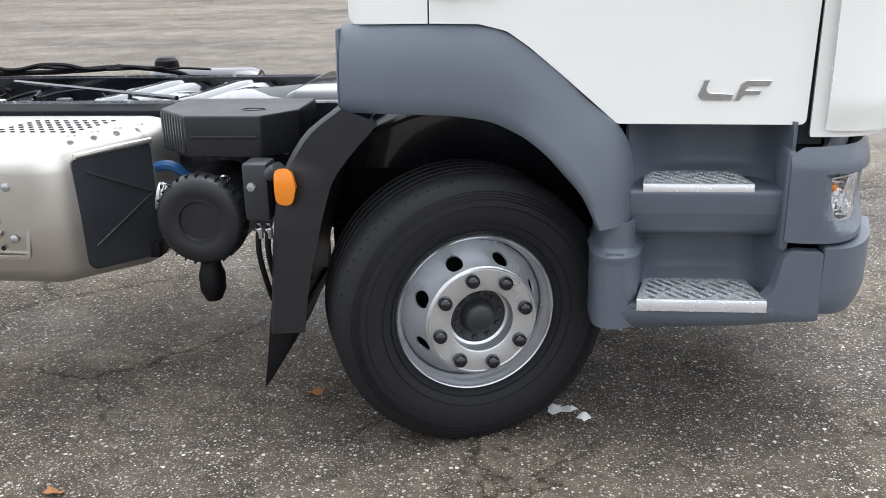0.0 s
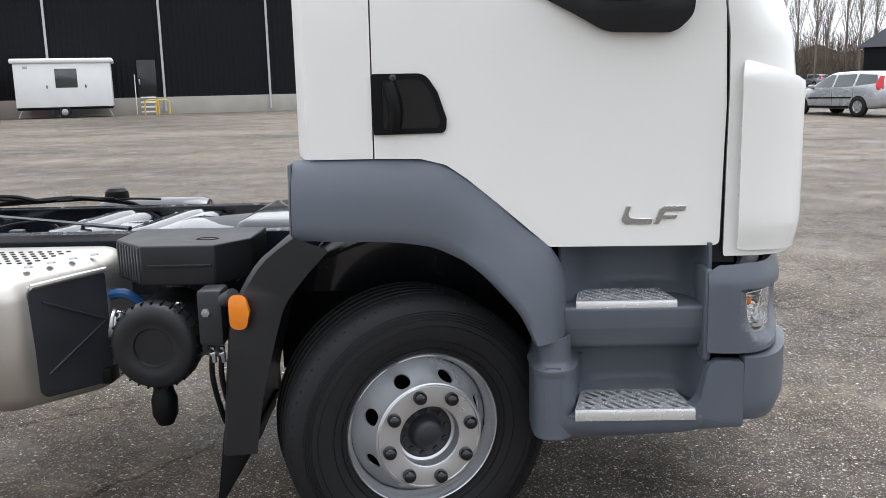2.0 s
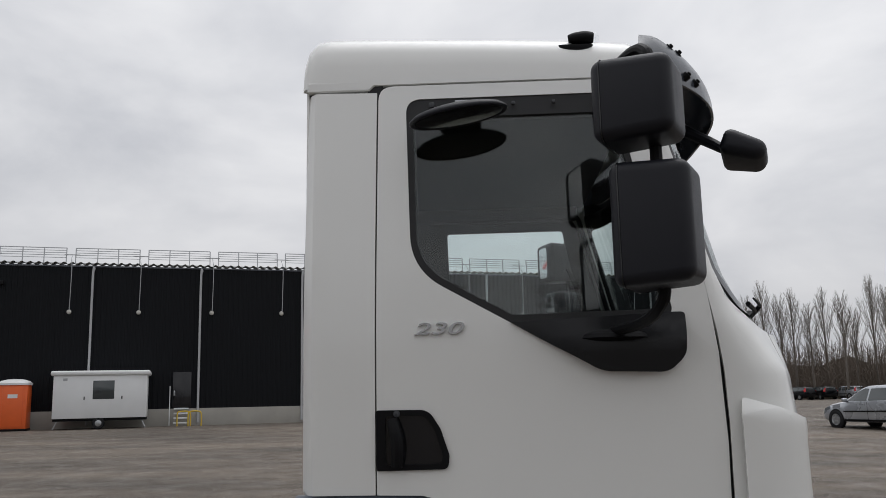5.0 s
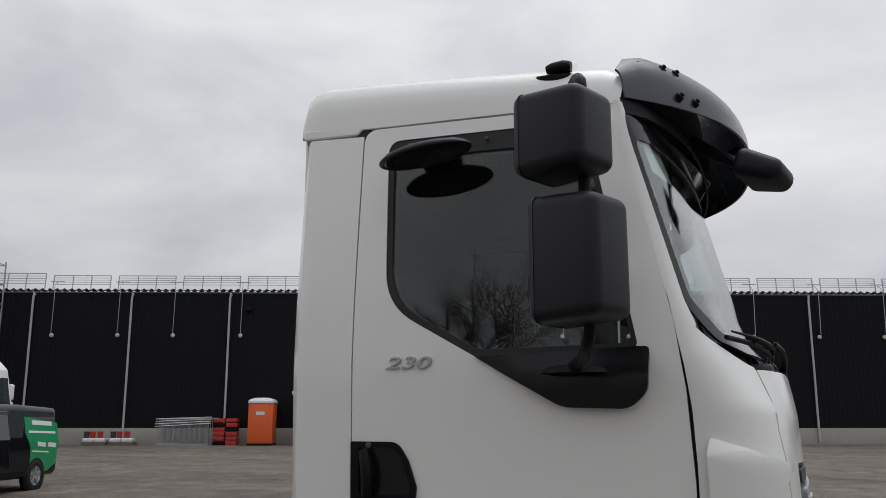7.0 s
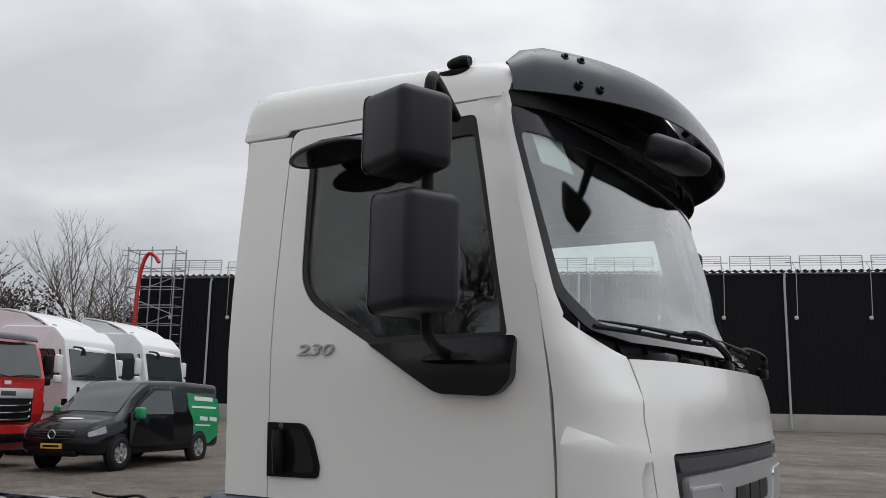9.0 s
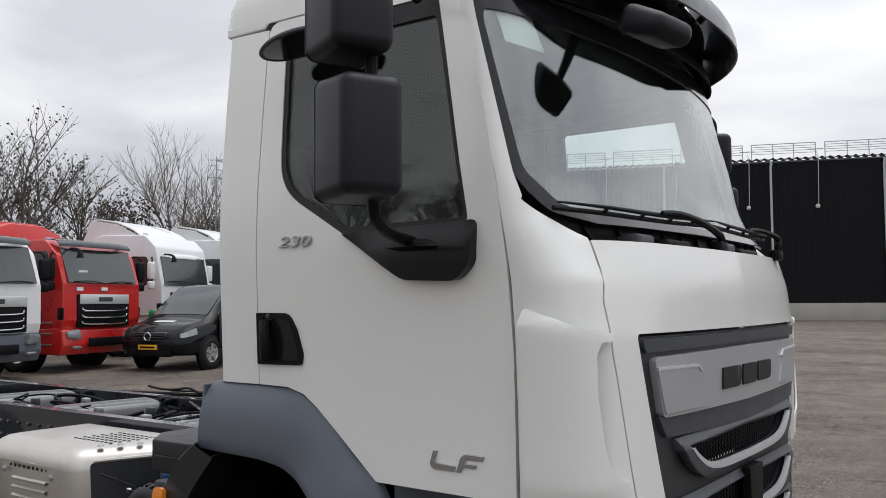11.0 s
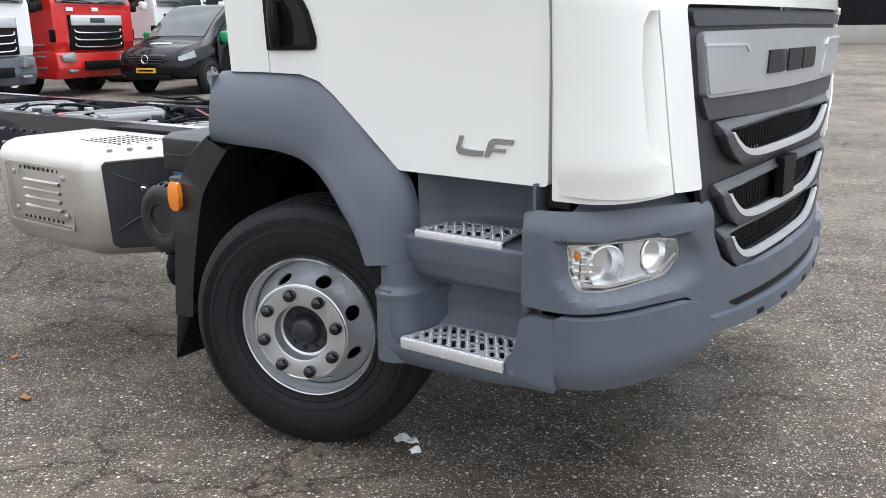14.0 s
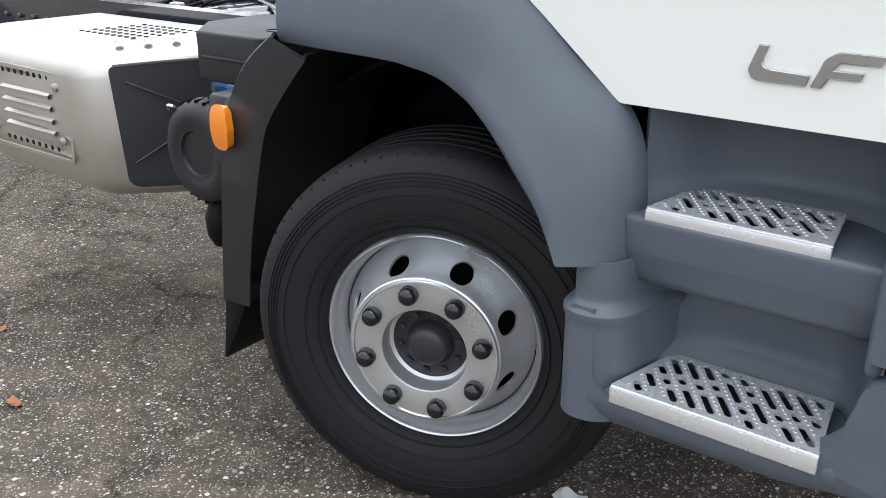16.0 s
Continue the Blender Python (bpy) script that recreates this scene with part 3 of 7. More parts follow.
# white nose: corner panels, hood with the strips beside the grille, air deflectors
for far in (False, True):
    m = (lambda off: (lambda u, z: flip(nose(u, z, off), True))) if far else (lambda off: (lambda u, z: nose(u, z, off)))
    s = -1 if far else 1
    corner = part("corner_panel", panel(rounded([(.006, .985, .01), (.397, 1.000), (.370, 1.12), (.300, 1.45), (.284, 1.60), (.318, 1.782), (.24, 1.832), (.185, 1.872, .03), (.10, 1.93), (.006, 1.93)]), [], lambda u, z, m=m: m(-.030 * smooth01((.305 - u) / .085) * smooth01((u - .17) / .02) * smooth01((1.488 - z) / .012) * smooth01((z - 1.075) / .05))(u, z), 0.02 * s, 0.0145, 0.02, bev=0.004), WHITE, truck, "white painted cab corner panel")
    part("panel_seam", panel([(.37, 1.0), (.43, 1.0), (.325, 1.45), (.31, 1.6), (.34, 1.77), (.30, 1.77), (.265, 1.6), (.28, 1.45)], [], m(-0.012), 0.006 * s, 0.05, 0.1), SEAL, truck)
    DEFL = rounded([(.046, 1.008, .008), (.042, 1.53, .01), (.050, 1.582, .010), (.138, 1.552, .03), (.212, 1.519, .02), (.289, 1.508, .006), (.288, 1.487, .006), (.243, 1.485, .010), (.229, 1.45, .02), (.231, 1.33), (.247, 1.21), (.266, 1.145, .05), (.30, 1.106, .04), (.340, 1.090, .012), (.368, 1.084, .006), (.388, 1.006, .006)])
    lift = lambda u, z: 0.003 + 0.031 * smooth01((1.600 - z) / .075) * smooth01((.385 - u) / .17) * (.35 + .65 * smooth01((z - .99) / .11))
    part("air_deflector", panel(DEFL, [], lambda u, z, m=m: m(lift(u, z))(u, z), 0.007 * s, 0.015, 0.02, bev=0.002), WHITE, corner, "raised white air deflector", 28)
    for k in range(4):
        z0 = 1.173 + .104 * k
        part("deflector_fin", panel([(.046, z0), (.100, z0 - .004), (.100, z0 + .004), (.046, z0 + .006)], [], m(0.029), 0.030 * s, 0.02), WHITE, corner)
        part("deflector_notch", panel([(.226, z0 + .05), (.240, z0 + .05), (.240, z0 + .054), (.226, z0 + .054)], [], m(0.006), 0.006 * s), WHITE, corner) if far else None
hood = panel(rounded([(.325, 1.775), (.290, 1.60), (.306, 1.45), (.376, 1.12), (.404, 1.002), (.553, .992, .01), (.478, 1.256), (.405, 1.503, .015), (2 * HALF - .405, 1.503, .015), (2 * HALF - .478, 1.256), (2 * HALF - .553, .992, .01),
              (2 * HALF - .404, 1.002), (2 * HALF - .376, 1.12), (2 * HALF - .306, 1.45), (2 * HALF - .290, 1.60), (2 * HALF - .325, 1.775), (2 * HALF - .6, 1.776), (HALF, 1.774), (.6, 1.776)]), [], lambda u, z: nose(u, z), 0.02, 0.05, 0.05, bev=0.004)
part("hood", hood, WHITE, truck, "white painted front hood panel")
cowl = part("cowl", panel([(.20, 1.862), (.33, 1.745), (HALF, 1.740), (2 * HALF - .33, 1.745), (2 * HALF - .20, 1.862), (2 * HALF - .40, 1.850), (HALF, 1.846), (.40, 1.850)], [], lambda u, z: nose(u, z, -0.030 - 0.05 * smooth01((1.85 - z) / .08)), 0.01, 0.06, 0.03), BLACK, truck, "black plastic cowl below the windscreen")
for k in range(13):
    u0 = .42 + .135 * k
    part("cowl_rib", panel([(u0, 1.845), (u0 + .016, 1.845), (u0 + .024, 1.765), (u0 + .004, 1.765)], [], lambda u, z: nose(u, z, -0.026 - 0.04 * smooth01((1.85 - z) / .08)), 0.02, 0, .03), BLACK, cowl)

# grille face
def gm(off):
    return lambda u, z: nose(u, z, off)

GR = [(.410, 1.494, .02), (2 * HALF - .410, 1.494, .02), (2 * HALF - .482, 1.256), (2 * HALF - .556, 1.0, .03), (2 * HALF - .66, .80, .08), (2 * HALF - .84, .690, .10), (.84, .690, .10), (.66, .80, .08), (.556, 1.0, .03), (.482, 1.256)]


def slot(top, low, uh, grow=0.0):
    """A grille mouth: straight upper edge, bowed lower edge."""
    vs_ = [math.sin(math.pi / 2 * k) for k in np.linspace(-1, 1, 45)]
    return [(HALF + (uh + grow) * v, low - grow + (top - low + grow * 1.3) * abs(v) ** 6) for v in vs_] + [(HALF, top + .012 + grow * .3)]

SLOTS = [(1.150, 1.058, .565), (.966, .862, .555), (.826, .724, .515)]
face = part("grille_surround", panel(rounded(GR), [slot(*q) for q in SLOTS], gm(-0.012), 0.02, 0.05, 0.04, bev=0.004), GRILLE_SHADED, truck, "plastic grille surround, recess shade set in its colour")
part("grille_top_strip", panel(rounded([(.428, 1.486, .015), (2 * HALF - .428, 1.486, .015), (2 * HALF - .452, 1.447, .015), (HALF, 1.451), (.452, 1.447, .015)]), [], gm(0.004), 0.02, 0.05, 0.05, bev=0.004), GRILLE_GREY, face)
for top, low, uh in SLOTS:
    part("grille_ridge", panel(slot(top + .030, low - .045, uh + .075), [slot(top, low, uh, .012)], lambda u, z, low=low, top=top: nose(u, z, -0.004 + 0.026 * smooth01((top + .04 - z) / .05) * smooth01((z - low + .055) / .05)), 0.03, 0.05, 0.012, bev=0.004), GRILLE_GREY, face, "moulded grille ridge", 60)
    a, b = slot(top, low, uh, .012), slot(top, low, uh, -.008)
    cut = top - .004
    rim = [q for q in a if q[1] < cut]
    inner = [q for q in b if q[1] < cut]
    part("grille_bright_edge", panel(rim + inner[::-1], [], gm(0.024), 0.020, 0.05, 0.03, bev=0.002), SILVER, face, "bright edge round the lower side of the slot")
    part("mesh_back", panel(slot(top, low, uh, .01), [], gm(-0.07), 0.005, 0.08, 0.05), BLACK, face)
    bars = bmesh.new()
    for i in range(int(2 * uh / .026)):
        u0 = HALF - uh + .02 + i * .026
        for d in (1, -1):
            lo = low + .06 * max(0, (abs(u0 - HALF) - uh + .16) / .16)
            zz = lo
            k = 0
            while zz < top:
                p, q = nose(u0 + (.013 if (k + (d > 0)) % 2 else 0), zz, -0.025), nose(u0 + (0 if (k + (d > 0)) % 2 else .013), min(zz + .016, top), -0.025)
                sweep([p, q], .0028, 4, bars, 1, False)
                zz += .016; k += 1
    part("grille_mesh", bars, BLACK, face, "black honeycomb grille mesh")
part("radar_cover", panel(rounded([(HALF - .095, 1.010, .01), (HALF + .095, 1.010, .01), (HALF + .085, .875, .01), (HALF - .085, .875, .01)]), [], gm(0.030), 0.03, 0.04, bev=0.003), BLACK, face, "flat black sensor cover")

# emblem panel on the grille
emb = part("emblem_panel", panel(rounded([(.486, 1.432, .02), (HALF, 1.437), (2 * HALF - .486, 1.432, .02), (2 * HALF - .528, 1.252, .025), (HALF, 1.246), (.528, 1.252, .025)]), [], gm(0.012), 0.03, 0.05, 0.03, bev=0.006), EMBLEM, truck, "silver emblem panel across the grille")
part("emblem_lip", panel(rounded([(.515, 1.255), (.555, 1.190, .03), (HALF, 1.172), (2 * HALF - .555, 1.190, .03), (2 * HALF - .515, 1.255), (HALF, 1.245)]), [], gm(0.004), 0.02, 0.05, 0.03, bev=0.004), GRILLE_GREY, face, "dark grey lip below the emblem")
for sg in (1, -1):
    v = lambda u: HALF - sg * (HALF - u)
    part("emblem_wing", panel(rounded([(v(.494), 1.398, .008), (v(.765), 1.392, .04), (v(.845), 1.262, .01), (v(.535), 1.262, .01)]), [], gm(0.017), 0.012, 0.05, 0.05, bev=0.004), EMBLEM, emb, "raised silver wing")
    part("wing_line", panel([(v(.494), 1.402), (v(.765), 1.398), (v(.80), 1.375), (v(.79), 1.372), (v(.76), 1.390), (v(.494), 1.394)], [], gm(0.019), 0.006, 0.05), SILVER, emb)
for u0, w in ((-.290, .165), (-.105, .20), (.115, .160)):     # the maker's mark as plain dark blocks
    part("emblem_block", panel(rounded([(HALF + u0, 1.300), (HALF + u0 + w, 1.300, .03), (HALF + u0 + w + .006, 1.372, .02), (HALF + u0 + .006, 1.372)]), [], gm(0.018), 0.012, 0.05, bev=0.002), MIRROR_BLACK, emb, "dark raised mark")

# ---- bumper and steps ----
BUMP = [(.862, -.062), (.95, -.066), (1.022, -.045), (1.074, -.002), (1.113, .06), (1.147, .14), (1.207, .33), (1.255, .55), (1.288, .80), (1.300, 1.06)]
BARC = [0.0]
for p, q in zip(BUMP, BUMP[1:]):
    BARC.append(BARC[-1] + math.hypot(q[0] - p[0], q[1] - p[1]))
BH = BARC[-1]


def bumper(u, z, off=0.0):
    far = u > BH
    w = 2 * BH - u if far else u
    k = float(np.interp(w, BARC, range(len(BARC))))
    p = curve_at(BUMP, k)
    a, b = curve_at(BUMP, max(0, k - .05)), curve_at(BUMP, min(9, k + .05))
    d = (b - a) / (np.hypot(*(b - a)) + 1e-9)
    off = off - 0.030 * smooth01((.53 - z) / .10) - 0.035 * smooth01((z - .90) / .10)
    x, y = p[0] + off * d[1], p[1] - off * d[0]
    return (x, 2 * YC - y if far else y, z)


def bm_(off):
    return lambda u, z: bumper(u, z, off)


LAMP = rounded([(.132, .875, .010), (.30, .877), (.47, .869), (.550, .852, .02), (.572, .806, .03), (.509, .750, .08), (.256, .739, .08), (.165, .744, .05), (.140, .80, .03)], 7)
SOCKET = rounded([(.095, .887, .02), (.30, .889), (.585, .868, .02), (.655, .80, .03), (.685, .738, .05), (.58, .702), (.267, .700, .06), (.15, .716, .04), (.106, .78, .03)])


def reach(poly, a, c=(.35, .812)):
    """How far a line at the angle a goes from c until it meets an outline."""
    dx, dy = math.cos(a), math.sin(a)
    far_ = 0.0
    for (x0, y0), (x1, y1) in zip(poly, poly[1:] + poly[:1]):
        ex, ey = x1 - x0, y1 - y0
        det = dx * -ey + dy * ex
        if abs(det) > 1e-9:
            r = ((x0 - c[0]) * -ey + (y0 - c[1]) * ex) / det
            w = (dx * (y0 - c[1]) - dy * (x0 - c[0])) / det
            if r > 0 and -1e-6 <= w <= 1 + 1e-6:
                far_ = max(far_, r)
    return far_


def socket_depth(u, z):
    """The lamp lies in a socket with flared sides."""
    u = min(u, 2 * BH - u)
    a, d = math.atan2(z - .812, u - .35), math.hypot(u - .35, z - .812)
    r0, r1 = reach(LAMP, a), reach(SOCKET, a)
    return -0.026 * smooth01((r1 - d) / max(r1 - r0, .012))


half = [(.004, .692, .015), (.14, .688), (.305, .687), (.45, .684), (.575, .677, .04), (.655, .628, .03), (.668, .565), (.80, .552)]
brow = [(.996, .700, .05), (.834, .715, .06), (.748, .764, .05), (.700, .84, .04), (.688, .948, .015), (.359, .966), (.143, .968), (.04, .964, .02), (.004, .94, .01)]
over_ = lambda pts: [(2 * BH - p[0], *p[1:]) for p in reversed(pts)]
up = part("bumper", panel(rounded(half + over_(half) + over_(brow) + brow), [LAMP, [(2 * BH - u, z) for u, z in LAMP]], lambda u, z: bumper(u, z, socket_depth(u, z)), 0.03, 0.019, 0.017, bev=0), GREY, truck, "grey plastic bumper with headlamp sockets", 28)
for far in (False, True):
    s = -1 if far else 1
    m = (lambda off: (lambda u, z: flip(bumper(u, z, off), True))) if far else bm_
    part("headlamp_bowl", panel([(u, z) for u, z in LAMP], [], m(-0.075), 0.01 * s, 0.03, 0.03), LAMP_SILVER, up, "bright headlamp reflector")
    part("headlamp_wall", panel([(p[0] * 1.0, p[1]) for p in LAMP], [[(.35 + (u - .35) * .985, .808 + (z - .808) * .94) for u, z in LAMP]], m(-0.028), 0.05 * s, 0.04, 0.04), LAMP_SILVER, up)
    for uu, zz, rr in ((.462, .818, .052),):
        c0, c1 = Vector(m(-0.055)(uu, zz)), Vector(m(0.0)(uu, zz))
        q = (c1 - c0).to_track_quat("Z", "Y").to_matrix().to_4x4()
        part("headlamp_projector", lathe([(.001, -.02), (rr * .5, -.015), (rr * .9, .0), (rr, .022), (rr * .93, .024), (rr * .82, .006), (rr * .4, -.008), (.001, -.01)], 24, None, Matrix.Translation(c0) @ q, "z"), LAMP_SILVER, up, "round chrome lamp bowl")
    c0, c1 = Vector(m(-0.068)(.275, .807)), Vector(m(0.0)(.275, .807))
    q = (c1 - c0).to_track_quat("Z", "Y").to_matrix().to_4x4()
    part("main_reflector", lathe([(.001, -.03), (.025, -.026), (.045, -.012), (.058, .016), (.061, .030), (.058, .031), (.054, .016)], 28, None, Matrix.Translation(c0) @ q, "z"), LAMP_SILVER, up, "deep bright reflector bowl")
    part("main_bulb", lathe([(.012, -.03), (.012, .0), (.008, .010), (.001, .012)], 12, None, Matrix.Translation(c0) @ q, "z"), LENS, up)
    part("lamp_bezel", panel(rounded([(.335, .868), (.425, .864), (.402, .835), (.408, .790), (.44, .768), (.35, .752), (.315, .756, .02), (.345, .81)]), [], m(-0.036), 0.02 * s, 0.03, 0.03, bev=0.003), SILVER, up, "satin silver bezel between the lamps")
    part("lamp_lower_lip", panel(rounded([(.19, .758), (.27, .748), (.49, .758), (.556, .806), (.546, .812), (.485, .768), (.27, .757), (.19, .766)]), [], m(-0.030), 0.03 * s, 0.03, 0.03), LAMP_SILVER, up)
    c0 = Vector(m(-0.046)(.168, .842))
    part("indicator_bulb", lathe([(.001, -.015), (.008, -.008), (.010, .0), (.008, .008), (.001, .012)], 12, None, Matrix.Translation(c0), "z"), ORANGE, up, "amber indicator bulb")
    for i in range(5):
        part("reflector_rib", panel([(.150, .772 + i * .021), (.235, .764 + i * .021), (.235, .769 + i * .021), (.150, .777 + i * .021)], [], m(-0.046), 0.026 * s, 0.04), LAMP_SILVER, up)
    for i in range(3):
        part("reflector_facet", panel([(.155 + .028 * i, .775), (.176 + .028 * i, .772), (.184 + .028 * i, .835), (.160 + .028 * i, .838)], [], m(-0.058 + .006 * (i % 2)), 0.012 * s, 0.04), LAMP_SILVER, up)
    lens = part("headlamp_lens", panel(LAMP, [], m(-0.027), 0.004 * s, 0.03, 0.03), LENS, up, "clear headlamp lens")
    lens.visible_shadow = False
    part("lower_bumper_corner", panel(rounded([(.112, .474, .01), (.30, .460), (.47, .455), (.60, .475, .06), (.682, .520, .04), (.686, .572), (.632, .652, .05), (.56, .671, .03), (.42, .675), (.28, .676), (.112, .678, .01)]), [], lambda u, z, m=m: m(0.026 - .014 * smooth01((.16 - u) / .06))(u, z), 0.06 * s, 0.025, 0.025, bev=0.011), GREY, truck, "grey lower bumper corner")
part("bumper_lip", panel(rounded([(.670, .545, .015), (.863, .532), (BH, .526), (2 * BH - .863, .532), (2 * BH - .670, .545, .015), (2 * BH - .690, .592, .01), (2 * BH - .86, .582), (BH, .578), (.86, .582), (.690, .592, .01)]), [],
     bm_(0.024), 0.04, 0.05, 0.03, bev=0.008), GREY, truck, "grey lower lip of the front bumper")
for k in (.97, 1.17, 2 * BH - 1.20, 2 * BH - 1.0):
    part("bumper_lip_slot", panel(rounded([(k, .536, .004), (k + .05, .535, .004), (k + .05, .552, .004), (k, .553, .004)]), [], bm_(0.026), 0.004), BLACK, truck)
part("bumper_air_slot", panel(rounded([(.80, .612, .006), (2 * BH - .80, .612, .006), (2 * BH - .86, .590, .008), (.86, .590, .008)]), [], bm_(0.003), 0.004, 0.06), BLACK, truck)
part("bumper_backing", panel([(.01, .44), (2 * BH - .01, .44), (2 * BH - .01, .99), (.01, .99)], [], bm_(-0.10), 0.01, 0.08, 0.2), BLACK, truck)
part("bumper_top_ledge", panel(rounded([(.13, .950), (.66, .940), (.64, .985, .02), (.52, .985, .02), (.48, 1.0, .02), (.22, 1.005, .03)]), [], bm_(-0.050), 0.02, 0.04, 0.03, bev=0.004), GREY, truck)

steps = part("step_body", panel(rounded([(.362, .415, .02), (.60, .425), (.980, .452, .01), (.976, .664, .01), (.90, .668, .03), (.868, .655, .03), (.845, .540, .05), (.80, .505, .02), (.44, .490, .02), (.415, .52, .03), (.41, .66), (.362, .66)]), [],
    lambda x, z: (x, -.074 - .018 * smooth01((.87 - x) / .10) + .05 * smooth01((.47 - z) / .08), z), 0.045, 0.04, 0.03, bev=0.012), GREY, truck, "grey plastic two-step entry")
part("lower_step_tray", box(.42, .855, -.080, .16, .46, .503, .012), GREY, steps)
# added black sheet: the shade seen through the lower tread's slots
part("lower_step_shade", box(.475, .79, -.076, .082, .500, .5075, .002), BLACK, steps)
tray = prism(rounded([(.21, .836), (-.034, .836, .014), (-.026, .765, .03), (-.005, .700, .05), (.06, .676, .05), (.21, .668)]), "x", .425, .866, .010, 2)
part("upper_step_tray", tray, GREY, steps, "overhanging grey upper step", 40)
# the same black sheet as slot shade, below the upper tread
part("upper_step_shade", box(.490, .752, -.012, .138, .830, .8385, .002), BLACK, steps)


def wall_of(plan, z0, z1, spread=0.035, grow=None):
    """An upright moulded wall over a smooth plan line, with a rounded foot; grow(z) pushes it outward."""
    line = [curve_at(plan, k) for k in np.linspace(0, len(plan) - 1, 6 * len(plan))]
    rows = []
    for z in np.linspace(z0, z1, 40 if grow else 14):
        foot = -spread * smooth01((z0 + .05 - z) / .05)
        row = []
        for i, p in enumerate(line):
            d = line[min(i + 1, len(line) - 1)] - line[max(i - 1, 0)]
            d = d / (np.hypot(*d) + 1e-9)
            g = grow(z) if grow else 0.0
            row.append((p[0] - d[1] * -g, p[1] - d[0] * g + foot, z))
        rows.append(row)
    return loft(rows, 0.01)


part("lower_riser", wall_of([(.455, .02), (.485, .085), (.54, .135), (.62, .155), (.76, .155), (.82, .125), (.85, .06), (.868, -.035)], .505, .72), GREY, steps, "hollow back of the lower step", 60)
part("upper_riser", wall_of([(.425, .045), (.465, .09), (.53, .16), (.62, .20), (.76, .20), (.835, .15), (.865, .05), (.872, -.02)], .83, 1.03), GREY, steps, "hollow back of the upper step", 60)
part("step_end_post", box(.856, .882, -.050, .16, .66, .955, .012, 3), GREY, steps)
part("step_column", wall_of([(.322, .16), (.326, .00), (.337, -.066), (.374, -.094), (.426, -.084), (.458, -.044), (.474, .03), (.50, .11)], .425, .748, 0.0,
     lambda z: -.016 * smooth01((z - .648) / .022) + .005 * smooth01((z - .628) / .008) * smooth01((.662 - z) / .012)), GREY, steps, "grey moulded column with a collar below the wheel arch", 40)
for name, x0, x1, z, y0, y1, xr, xl in (("upper", .464, .778, .848, -.024, .146, .756, .491), ("lower", .454, .826, .517, -.092, .092, .802, .497)):
    holes, studs = [], []
    right = lambda y: x1 - (x1 - xr) * (y - y0) / (y1 - y0) - .008
    left = lambda y: x0 + (xl - x0) * (y - y0) / (y1 - y0) + .008
    way = Vector((-.56, .83))
    over = Vector((.83, .56))
    inside_ = lambda p, e: y0 + .008 + e < p.y < y1 - .008 - e and left(p.y) + e < p.x < right(p.y) - e

    def oval(p, q, r):
        ring_ = [p + (over * math.cos(t) - way * math.sin(t)) * r for t in np.linspace(0, math.pi, 5)] + [q + (-over * math.cos(t) + way * math.sin(t)) * r for t in np.linspace(0, math.pi, 5)]
        return [(v.x, v.y) for v in ring_]

    for i in range(26):
        start = Vector((x0 - .02 + .0345 * i, y0 + .014))
        a = -.02 * (i % 3)
        for k in range(7):
            length = (.062, .014)[(k + i) % 2]
            p, q = start + way * a, start + way * (a + length)
            a += length + .024
            while not inside_(p, .007) and (q - p).length > .016:
                p = p + way * .006
            while not inside_(q, .007) and (q - p).length > .016:
                q = q - way * .006
            if inside_(p, .007) and inside_(q, .007):
                holes.append(oval(p, q, .0068))
        for k in range(20):
            v = start + over * .0145 + way * (.014 * k)
            if inside_(v, .003):
                studs.append((v.x, v.y))
    tread = part("step_tread", panel([(x0, y0), (x1, y0), (xr, y1), (xl, y1)], holes, lambda x, y, z=z: (x, y, z), 0.006, 0, 0, inward=False, bev=0.0), ALU, steps, "slotted aluminium anti-slip tread")
    part("tread_edge", box(x0, x1, y0 - .006, y0 + .004, z - .030, z + .003, .002), ALU, tread, "bright aluminium front edge")
    grip_dots = bmesh.new()
    for xx, y in studs:
        box(xx - .002, xx + .002, y - .002, y + .002, z + .005, z + .0072, 0, 1, grip_dots)
    tagged(part("tread_studs", grip_dots, ALU, tread), kind="stuff")

# ---- wheel arch ----
OUT = [(-.402, 1.309), (-.15, 1.308), (0, 1.302), (.065, 1.284), (.13, 1.243), (.229, 1.160), (.30, 1.092), (.387, 1.022), (.427, .95), (.440, .86), (.440, .742)]
INN = [(-.402, 1.070), (-.276, 1.065), (-.107, 1.060), (-.04, 1.053), (.028, 1.040), (.09, 1.013), (.128, .993), (.18, .952), (.229, .90), (.287, .83), (.330, .738)]
rows = []
for k in np.linspace(0, 10, 41):
    o, i = curve_at(OUT, k), curve_at(INN, k)
    row = [(o[0], .03, o[1])]
    for t, y in ((0.0, .0), (.06, -.018), (.16, -.040), (.30, -.058), (.45, -.068), (.62, -.074), (.8, -.078), (.93, -.078), (1.0, -.070)):
        row.append((o[0] + (i[0] - o[0]) * t, y * (1 + .55 * t * smooth01((k - 4) / 5)), o[1] + (i[1] - o[1]) * t))
    row.append((i[0] - .004, -.03, i[1] + .006)); row.append((i[0] - .01, .12, i[1] + .012))
    rows.append(row)
arch = part("wheel_arch", loft(rows, 0.008), GREY, truck, "grey plastic wheel arch moulding", 60)
part("arch_end_cap", panel([(-.05, 1.30), (-.065, 1.08), (.12, 1.08), (.12, 1.30)], [], lambda y, z: (-.403, y, z), 0.01, bev=0.004), GREY, arch)
fender = bmesh.new()
